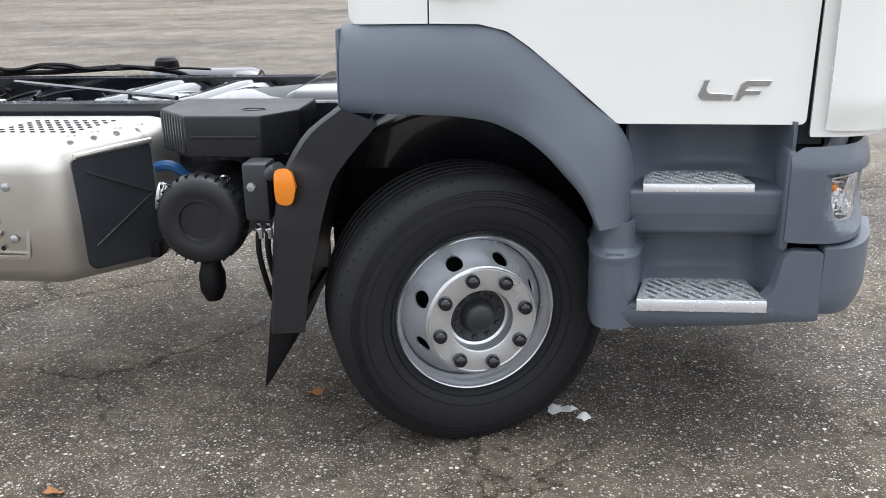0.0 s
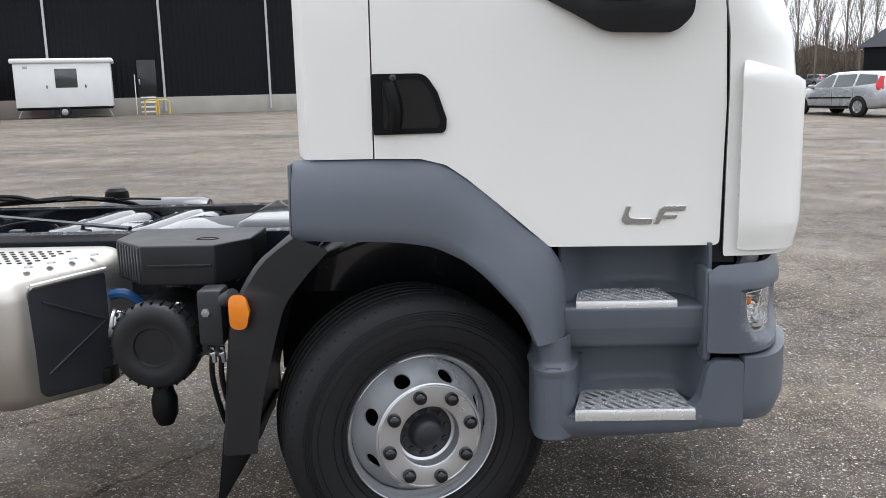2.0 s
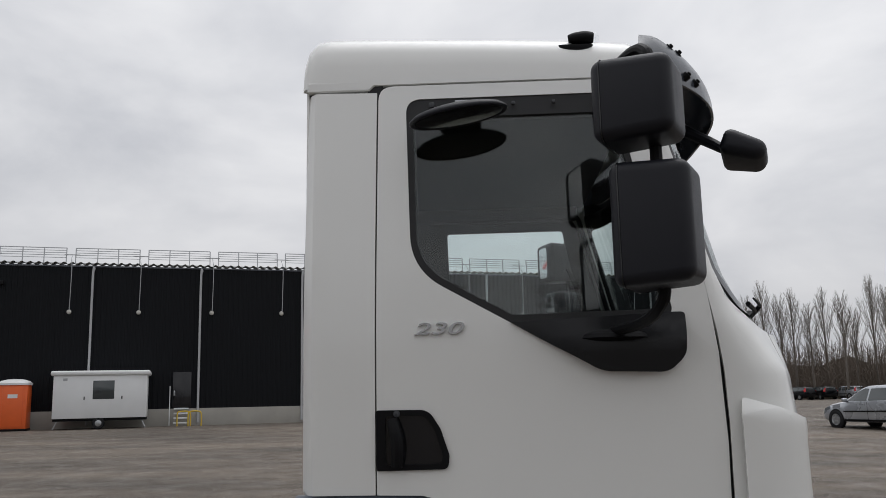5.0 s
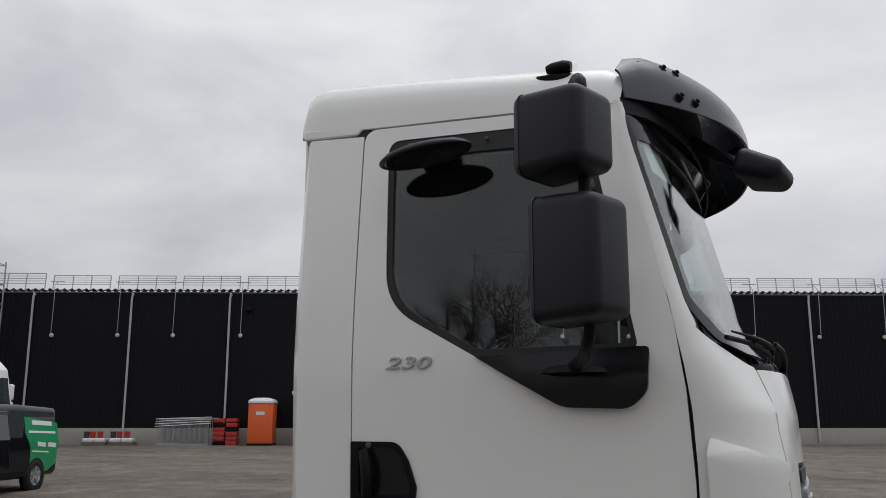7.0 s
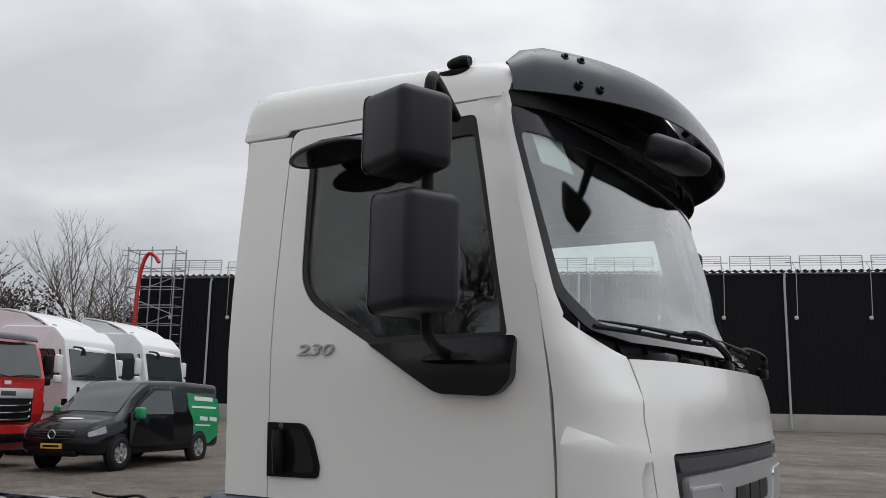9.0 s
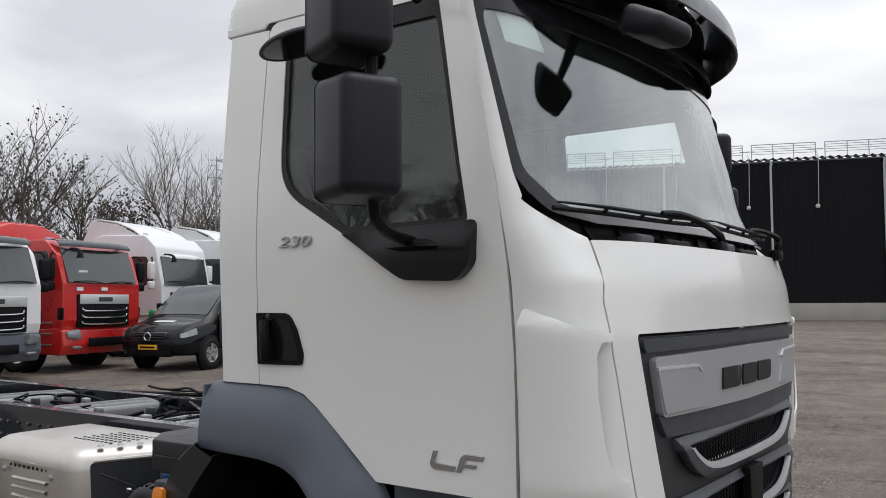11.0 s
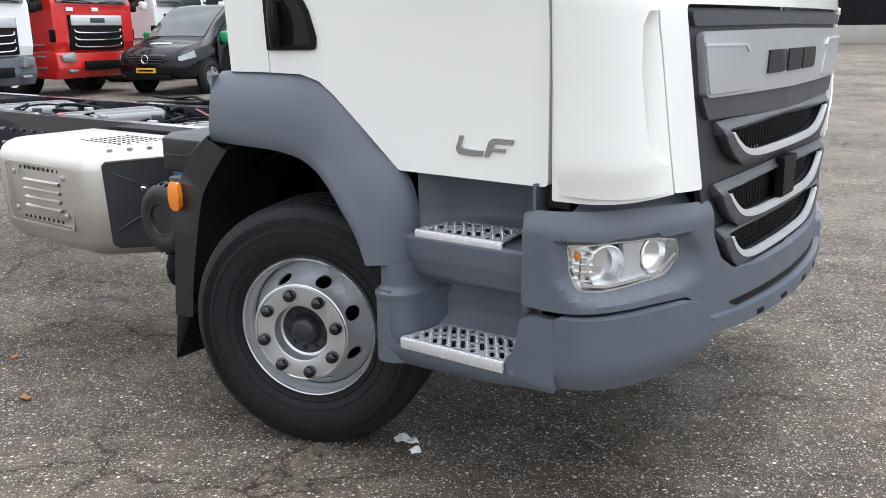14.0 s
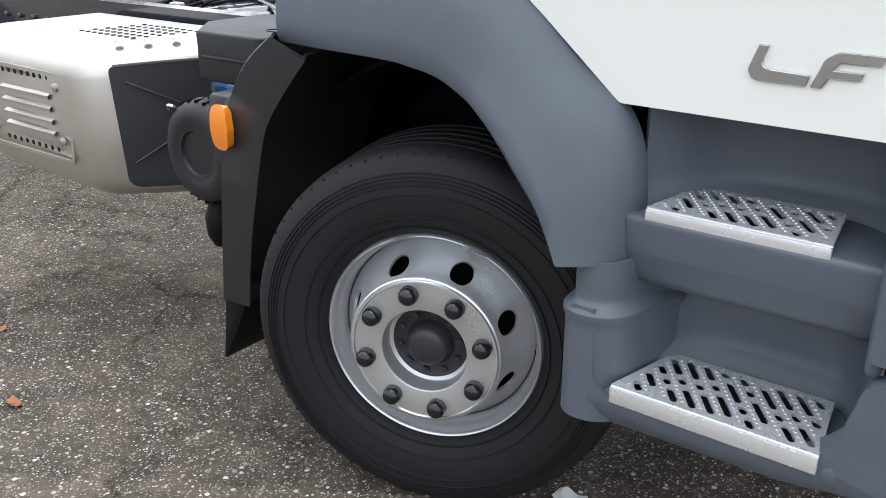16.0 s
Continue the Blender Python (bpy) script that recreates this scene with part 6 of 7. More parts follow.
toi.matrix_basis = place(-7.25, 1.2)

bar = thing("barrier_stack", "stack of galvanised crowd barriers and tubes", "barriers")
for k in range(6):
    y = -.5 + .16 * k
    part("barrier_frame", sweep([(-1.25 + .05 * k, y, .05), (-1.25 + .05 * k, y, 1.25), (1.15 + .06 * k, y, 1.3), (1.15 + .06 * k, y, .05), (-1.25 + .05 * k, y, .1)], .028, 6, None, 1), STEEL, bar)
    for j in range(9):
        x = -1.1 + .26 * j
        part("barrier_bar", box(x - .012, x + .012, y - .012, y + .012, .12, 1.25), STEEL, bar)
for k in range(4):
    part("loose_tube", sweep([(-1.4, -.65 + .05 * k, .9 + .12 * k), (1.3, -.6 + .05 * k, 1.05 + .10 * k)], .03, 6), STEEL, bar)
part("skid", box(-1.35, 1.2, -.7, -.6, .0, .09), STEEL, bar)
bar.matrix_basis = place(-10.97, 1.0)

cr = thing("crate_stack", "stacked red plastic barrier feet", "crates")
for i in range(2):
    for k in range(6):
        part("crate", box(-.6 + .62 * i, -.05 + .62 * i, -.3, .3, .22 * k, .22 * k + .19, .02), RED_CRATE if (k + i) % 4 else BLACK, cr)
cr.matrix_basis = place(-9.08, .8)

pal = thing("pallet", "wooden pallet with white sacks and red buckets", "pallet", "pallets by the wall")
part("deck", box(-.6, .6, -.4, .4, .0, .14, .01), BARK_PALE, pal)
for x in (-.28, .28):
    part("sack", box(x - .27, x + .27, -.38, .38, .14, .34, .06, 3), WHITE_SHEET, pal)
for x in (-.42, -.12, .25):
    part("bucket", lathe([(.12, .34), (.14, .62), (.145, .66), (.001, .66)], 14, None, Matrix.Translation((x, -.15, 0)), "z"), RED_CRATE if x != -.42 else DARK_GREY, pal)
pal.matrix_basis = place(-15.5, .7)
copy_thing(pal, place(-14.2, .7, None, 4))

# scaffold stair tower at the left end, with a red waste chute
tow = thing("scaffold_tower", "galvanised scaffold stair tower with a red chute", "scaffold")
for x in (0, 1.4, 2.8):
    for y in (-1.2, 0):
        part("standard", box(x - .03, x + .03, y - .03, y + .03, 0, 9.2), STEEL, tow)
for z in np.arange(1.0, 9.3, 1.0):
    for y in (-1.2, 0):
        part("ledger", box(0, 2.8, y - .025, y + .025, z - .025, z + .025), STEEL, tow)
    for x in (0, 2.8):
        part("transom", box(x - .025, x + .025, -1.2, 0, z - .025, z + .025), STEEL, tow)
    for j in range(3):
        part("rung", box(-.35 + 3.2 * (j == 2), .05 + 3.2 * (j == 2), -1.25, -1.21, z - .3 * j, z - .3 * j + .03), STEEL, tow)
for z in np.arange(.5, 8.5, 2.0):
    part("brace", sweep([(0, -1.2, z), (2.8, -1.2, z + 1.0)], .028, 5, None, 1), STEEL, tow)
    part("brace", sweep([(2.8, -1.2, z + 1.0), (0, -1.2, z + 2.0)], .028, 5, None, 1), STEEL, tow)
part("chute", sweep([(.70, -1.3, 3.2), (.74, -1.3, 6.5), (.9, -1.3, 8.0), (1.2, -1.3, 8.75), (1.6, -1.3, 8.7), (1.9, -1.3, 8.3)], .11, 10), RED, tow, "red waste chute")
tow.matrix_basis = place(-23.6, .6)


# ---- parked vehicles ----
def road_wheel(parent, x, y, r, w, rim_material, out):
    m = Matrix.Translation((x, y, r)) @ Matrix.Diagonal((1, out, 1, 1))
    t = part("wheel", lathe([(r * .62, -w * .45), (r * .75, -w * .5), (r * .92, -w * .46), (r, -w * .36), (r, w * .4), (r * .9, w * .5), (r * .5, w * .5)], 28, None, m), RUBBER, parent)
    part("rim", lathe([(r * .64, -w * .42), (r * .60, -w * .36), (r * .50, -w * .30), (r * .20, -w * .38), (.001, -w * .40)], 28, None, m), rim_material, t)
    for k in range(5):
        join_b = box(-.035 * r / .3, .035 * r / .3, -w * .47, -w * .38, r * .12, r * .60, .004, 1)
        bmesh.ops.transform(join_b, matrix=m @ Matrix.Rotation(2 * math.pi * k / 5, 4, "Y"), verts=join_b.verts)
        part("spoke", join_b, rim_material, t)


def sides(name, poly, y, material, parent, thick=.012, label=""):
    for sg in (-1, 1):
        part(name, prism(poly, "y", sg * y, sg * (y + thick), .003, 1), material, parent, label)


def shell(stations):
    """A car body through cross-sections (x, sill z, low half-width, belt z, belt half-width, top z, top half-width)."""
    st = np.array(stations)
    xs = np.concatenate([np.linspace(st[0, 0], st[-1, 0], 70)])
    cols = np.array([[np.interp(x, st[:, 0], st[:, c]) for c in range(1, 7)] for x in xs])
    for _ in range(2):
        cols[1:-1] = (cols[:-2] + 2 * cols[1:-1] + cols[2:]) / 4

    def ring(x, c, k=1.0):
        zs, wl, zb, wb, zt, wt = c
        half = [(wl * .55, zs - .02), (wl * .93, zs), (wl, zs + .07), (wl + .01, (zs + zb) * .5), (wb, zb), (wb - .02, zb + (zt - zb) * .12), (wt + .03, zt - (zt - zb) * .14), (wt - .02, zt - .025 * min(1, (zt - zb) * 4)), (wt * .8, zt), (wt * .4, zt + .012)]
        pts = [(y, z) for y, z in half] + [(-y, z) for y, z in reversed(half)]
        mz = (zs + zt) / 2
        return [(x, y * k, mz + (z - mz) * k) for y, z in pts]

    rows = [ring(xs[0], cols[0], .02)] + [ring(x, c) for x, c in zip(xs, cols)] + [ring(xs[-1], cols[-1], .02)]

    def at(x):
        return [float(np.interp(x, xs, cols[:, c])) for c in range(6)]

    def side(x, z):
        zs, wl, zb, wb, zt, wt = at(x)
        return float(np.interp(z, [zs + .07, (zs + zb) * .5, zb, zb + (zt - zb) * .12, zt - (zt - zb) * .14, zt], [wl, wl + .01, wb, wb - .02, wt + .03, wt - .04]))

    def top(x, y):
        zs, wl, zb, wb, zt, wt = at(x)
        return zt + .012 - .035 * (abs(y) / wt) ** 3

    return loft(rows, 0, True), side, top


def on_side(poly, side, sg, lift, thick):
    return panel(poly, [], lambda x, z: (x, sg * (side(x, z) + lift), z), thick * sg, .12, .08)


def on_top(poly, top, lift, thick):
    return panel(poly, [], lambda x, y: (x, y, top(x, y) + lift), thick, .1, .12, inward=False)


def van(at, heading):
    v = thing("delivery_van", "black delivery van with green rear foil, front door ajar", "van", "", at, heading)
    body, side, top = shell([(-2.56, .45, .82, 1.05, .88, 1.74, .74), (-2.50, .34, .92, 1.08, .94, 1.88, .80), (-1.0, .30, .945, 1.08, .96, 1.93, .81), (.40, .30, .945, 1.06, .96, 1.90, .80), (.62, .30, .945, 1.06, .96, 1.85, .79),
                             (1.05, .30, .945, 1.05, .955, 1.58, .77), (1.52, .30, .94, 1.02, .94, 1.18, .80), (1.64, .30, .94, 1.0, .93, 1.11, .81), (2.15, .32, .92, .92, .88, 1.0, .72), (2.40, .35, .86, .82, .80, .88, .62), (2.52, .45, .70, .70, .66, .72, .5)])
    part("body", body, VAN_BLACK, v, "glossy black van body", 60)
    for sg in (-1, 1):
        part("rear_foil", on_side(rounded([(-2.44, .62), (-2.45, 1.52, .08), (-1.0, 1.66), (-1.02, 1.30, .1), (-1.22, .95), (-1.25, .45), (-2.0, .42)]), side, sg, .004, .004), GREEN, v, "green foil panel")
        part("side_glass", on_side(rounded([(-.10, 1.16, .05), (-.08, 1.70, .06), (.50, 1.74, .08), (.95, 1.46, .05), (1.30, 1.17, .05)]), side, sg, .004, .006), DARK_GLASS, v)
        part("sliding_door_glass", on_side(rounded([(-2.30, 1.66, .03), (-2.28, 1.78, .05), (-.25, 1.80, .05), (-.25, 1.20, .05), (-.90, 1.20, .06), (-1.0, 1.66, .03)]), side, sg, .003, .003), DARK_GLASS, v)
        for a, b, z, h in ((-2.15, -1.30, 1.45, .10), (-2.3, -1.15, 1.27, .05), (-2.3, -1.95, .95, .10), (-1.85, -1.5, .97, .10), (-2.0, -1.3, .84, .035), (.1, .75, 1.0, .05)):
            part("lettering_bar", on_side([(a, z), (b, z + .03), (b, z + .03 + h), (a, z + h)], side, sg, .010, .004), WHITE_SHEET, v)
        part("door_gap", on_side([(-.20, .42), (-.17, .42), (-.15, 1.78), (-.18, 1.78)], side, sg, .002, .003), SEAL, v)
        part("door_handle", on_side(rounded([(-.05, .98, .01), (.18, .99, .01), (.18, 1.03, .01), (-.05, 1.02, .01)]), side, sg, .03, .025), VAN_BLACK, v)
        part("sill_trim", on_side([(-1.15, .34), (1.15, .34), (1.15, .44), (-1.15, .44)], side, sg, .006, .01), BLACK, v)
        part("headlamp", on_side(rounded([(1.98, .78, .02), (2.42, .70, .03), (2.40, .80, .03), (2.02, .93, .03)]), side, sg, .006, .01), LAMP_CLEAR, v, "bright headlamp")
        part("mirror", box(1.00, 1.20, sg * 1.08 - .11, sg * 1.08 + .11, 1.06, 1.32, .06, 3), GREEN, v, "green mirror housing")
        for x in (1.53, -1.50):
            part("arch", lathe([(.30, -.035), (.40, -.02), (.43, .0), (.42, .05)], 32, None, Matrix.Translation((x, sg * .935, .34)) @ Matrix.Diagonal((1, -sg if sg > 0 else 1, 1, 1))), BLACK, v)
            road_wheel(v, x, sg * .875, .345, .22, STEEL, sg * -1 if sg > 0 else 1)
    part("windscreen", on_top(rounded([(.62, -.70, .05), (1.50, -.78, .08), (1.50, .78, .08), (.62, .70, .05)]), top, .006, .006), DARK_GLASS, v)
    part("rear_glass", box(-2.565, -2.54, -.65, .65, 1.25, 1.70, .02), DARK_GLASS, v)
    part("grille", box(2.40, 2.53, -.50, .50, .62, .84, .05, 3), GLOSS_BLACK, v)
    for k in range(3):
        part("grille_bar", box(2.50, 2.545, -.46, .46, .655 + .055 * k, .672 + .055 * k, .005), DARK_GREY, v)
    part("maker_mark", lathe([(.07, 0), (.09, .01), (.10, 0), (.09, -.01)], 20, None, Matrix.Translation((2.55, 0, .74)), "x"), CHROME, v)
    part("number_plate", box(2.50, 2.545, -.26, .26, .45, .56, .004), PLATE_Y, v, "yellow number plate")
    part("plate_bar", box(2.542, 2.55, -.20, .20, .485, .525), BLACK, v)
    part("bumper_intake", box(2.38, 2.53, -.6, .6, .30, .43, .03), BLACK, v)
    part("bonnet_lettering_bar", on_top([(1.88, -.3), (2.0, -.3), (2.0, .25), (1.88, .25)], top, .006, .003), WHITE_SHEET, v)
    dr = prism(rounded([(1.3, .45, .05), (1.30, 1.12), (.95, 1.46, .05), (.50, 1.76, .08), (-.10, 1.76, .06), (-.12, .45, .05)]), "y", 0, .05, .02)
    dg = prism(rounded([(1.20, 1.16), (.93, 1.42, .05), (.48, 1.69, .06), (-.03, 1.69, .05), (-.05, 1.16)]), "y", .046, .056)
    for b in (dr, dg):
        for q in b.verts:
            q.co.y -= .22 * max(0.0, q.co.z - 1.1)
        bmesh.ops.transform(b, matrix=Matrix.Translation((1.3, .955, 0)) @ Matrix.Rotation(radians(-8), 4, "Z") @ Matrix.Translation((-1.3, 0, 0)), verts=b.verts)
    dr = part("open_door", dr, VAN_BLACK, v, "black front door standing ajar")
    part("door_glass", dg, DARK_GLASS, dr)
    return v


def lorry(at, heading, paint, label, high, bumper_mat, body=False):
    v = thing("parked_lorry", label, "truck", "row of parked lorries", at, heading)
    top = 2.95 if not high else 3.28
    drop = .13 if high else 0.0
    prof = rounded([(-2.15, .95, .04), (-2.18, top - .1, .15), (-1.9, top, .2), (-.55, top - .02, .25), (-.22, top - .35, .2), (-.02, 1.95, .15), (.0, 1.15, .05), (-.05, .95)], 6)
    part("cab", prism(prof, "y", -1.22, 1.22, .10, 4), paint, v)
    ws = [[(x, y, z) for y in np.linspace(-1.08, 1.08, 9)] for x, z in (((.02, 1.98), (-.07, 2.25), (-.18, 2.55), (-.25, 2.74)) if not high else ((.015, 1.90), (-.03, 2.15), (-.085, 2.42), (-.13, 2.68)))]
    ws = [[(x - .012 * (abs(y) / 1.08) ** 3, y, z) for x, y, z in r] for r in ws]
    part("windscreen", loft(ws, .02), DARK_GLASS, v, "dark windscreen")
    part("visor", loft([[(-.34 + .22 * math.sin(a) - .14 * (abs(y) / 1.12) ** 3, y, 2.80 - drop + .13 * math.cos(a)) for y in np.linspace(-1.12, 1.12, 11)] for a in np.linspace(0, 1.7, 7)], .02), GREY_PAINT if not high else paint, v)
    sides("side_glass", rounded([(-1.35, 1.98, .05), (-1.35, 2.68, .08), (-.48, 2.68, .1), (-.28, 2.0, .08), (-.55, 1.88, .1)]), 1.215, DARK_GLASS, v)
    sides("door_line", [(-1.50, 1.0), (-1.50, 2.75), (-1.485, 2.75), (-1.485, 1.0)], 1.216, SEAL, v, .006)
    gr = part("grille", box(-.05, .035, -.82, .82, .98, 1.72, .03), BLACK, v, "black grille with bright bars")
    part("emblem_panel", box(.03, .06, -.78, .78, 1.50, 1.72, .02), SILVER, gr)
    part("emblem_bar", box(.055, .068, -.22, .22, 1.56, 1.66, .003), DARK_GREY, gr)
    for k in range(3):
        part("grille_bar", sweep([(.05, -.72, 1.42 - .15 * k), (.06, -.62, 1.36 - .15 * k), (.07, 0, 1.345 - .15 * k), (.06, .62, 1.36 - .15 * k), (.05, .72, 1.42 - .15 * k)], .018, 6), CHROME, gr)
    bp = prism(rounded([(-1.05, .42, .1), (-1.05, .95), (-.05, 1.0), (.08, .92, .05), (.12, .60, .1), (.02, .38, .08)]), "y", -1.23, 1.23, .06, 3)
    for q in bp.verts:
        if q.co.x > -.3:
            q.co.x -= .22 * max(0.0, abs(q.co.y) - .85) ** .9
    b = part("bumper", bp, bumper_mat, v)
    part("bumper_slot", box(.08, .13, -.55, .55, .55, .75, .02), BLACK, b)
    for sg in (-1, 1):
        lamp_bm = prism(rounded([(sg * .78, .73, .03), (sg * 1.12, .76, .05), (sg * 1.16, .90, .04), (sg * .84, .95, .04)]), "x", -.10, .125, .01)
        for q in lamp_bm.verts:
            q.co.x -= .16 * max(0.0, abs(q.co.y) - .75)
        part("headlamp", lamp_bm, LAMP_CLEAR, b, "clear headlamp")
        part("fog_lamp", box(.0, .118, sg * .88 - .12, sg * .88 + .12, .52, .58, .02), LAMP_CLEAR, b)
        arm = part("mirror_arm", sweep([(-.35, sg * 1.2, 2.62), (-.18, sg * 1.42, 2.60), (-.16, sg * 1.44, 2.0), (-.3, sg * 1.22, 1.93)], .02, 6), BLACK, v)
        part("mirror", box(-.25, -.12, sg * 1.44 - .12, sg * 1.44 + .12, 2.05, 2.52, .05, 3), paint if high else BLACK, arm)
        part("lower_mirror", box(-.25, -.12, sg * 1.44 - .12, sg * 1.44 + .12, 1.80, 2.01, .05, 3), paint if high else BLACK, arm)
        part("arch", lathe([(.54, -.05), (.60, .0), (.60, .25), (.54, .25)], 28, None, Matrix.Translation((-1.38, sg * 1.10, .52)) @ Matrix.Diagonal((1, -sg, 1, 1))), BLACK, v)
        road_wheel(v, -1.38, sg * 1.02, .50, .30, RIM_SILVER, -sg if sg > 0 else 1)
        road_wheel(v, -5.0, sg * .95, .50, .50, RIM_SILVER, -sg if sg > 0 else 1)
        for k in range(3):
            part("step_plate", box(-.92, -.30, sg * 1.225 - .03, sg * 1.225 + .03, .60 + .24 * k, .635 + .24 * k, .008), STEEL, v)
        part("indicator", box(-.16, .0, sg * 1.215 - .015, sg * 1.215 + .02, 1.16, 1.42, .012), BLACK, v)
        part("step", box(-.95, -.25, sg * 1.16 - .05, sg * 1.16 + .05, .45, .95, .03), BLACK, v)
        part("wiper", sweep([(.05, sg * .1, 1.98), (.06, sg * .5, 2.02), (.03, sg * .95, 2.00)], .012, 5), BLACK, v)
        part("chassis_rail", box(-6.6, -1.9, sg * .43 - .04, sg * .43 + .04, .80, 1.05), FRAME_BLUE, v)
    part("lower_cab", box(-2.1, -.1, -1.0, 1.0, .55, 1.0, .02), BLACK, v)
    part("roof_lamp", box(-.9, -.8, -.9, -.7, top - .02, top + .06, .02), STEEL, v)
    part("front_mirror", sweep([(-.2, -.85, 2.75), (.12, -.92, 2.70), (.16, -.92, 2.52)], [.02, .03, .09], 8), BLACK, v)
    part("screen_paper", box(-.10, -.06, -.72, -.45, 2.10, 2.26), WHITE_SHEET, v) if not high else None
    if high:
        part("roof_deflector", loft([[(x, y * w, z) for y in np.linspace(-1.18, 1.18, 9)] for x, z, w in ((-.70, 3.24, .96), (-1.0, 3.44, .95), (-1.5, 3.64, .92), (-2.1, 3.75, .88), (-2.35, 3.73, .88))], .03), paint, v, "white roof air deflector")
        sides("deflector_side", rounded([(-.75, 3.22), (-1.5, 3.58), (-2.3, 3.70, .1), (-2.55, 3.2, .1), (-2.9, 1.4, .1), (-2.2, 1.2)]), 1.10, paint, v, .03)
    if body:
        bd = prism(rounded([(-1.15, 1.2), (-1.25, 2.6, .1), (-1.1, 3.2, .2), (-.5, 3.42, .15), (.5, 3.42, .15), (1.1, 3.2, .2), (1.25, 2.6, .1), (1.15, 1.2)]), "x", -7.2, -2.35, .05)
        part("tipper_body", bd, RED, v, "red tipper body with sloped lid")
        part("body_rib", prism(rounded([(-1.3, 2.5), (-1.14, 3.25, .2), (-.52, 3.47, .15), (.52, 3.47, .15), (1.14, 3.25, .2), (1.3, 2.5)]), "x", -2.75, -2.6, .02), RED, v)
        sides("lettering_bar", [(-1.25, 1.62), (-.75, 1.66), (-.75, 1.58), (-1.25, 1.54)], 1.222, WHITE_SHEET, v, .006)
        sides("lettering_bar", [(-1.2, 1.42), (-.8, 1.44), (-.8, 1.36), (-1.2, 1.34)], 1.222, WHITE_SHEET, v, .006)
        part("front_mark", box(.0, .025, -.10, .10, 1.80, 1.88, .005), WHITE_SHEET, v)
        part("front_bar", box(.0, .02, -.85, -.66, 1.80, 1.88), WHITE_SHEET, v)
    return v


def gz(x, y):
    return (x, y, ground_z(x, y))


for paint, label, high, bmat, body, x, y, turn in (
        (TRUCK_WHITE, "white parked truck with grey bumper, beside the red one", False, GREY, False, -15.0, 6.6, 15),
        (RED, "red parked tipper truck with bright grille bars", False, RED, True, -15.9, 9.6, 15),
        (TRUCK_WHITE, "white high-roof tractor unit in the parked row", True, TRUCK_WHITE, False, -17.9, 13.5, 20),
        (TRUCK_WHITE, "white high-roof tractor unit at the row's end", True, TRUCK_WHITE, False, -18.9, 16.9, 20)):
    lorry(gz(x, y), turn, paint, label, high, bmat, body)
van(gz(-14.93, 12.16), -77)


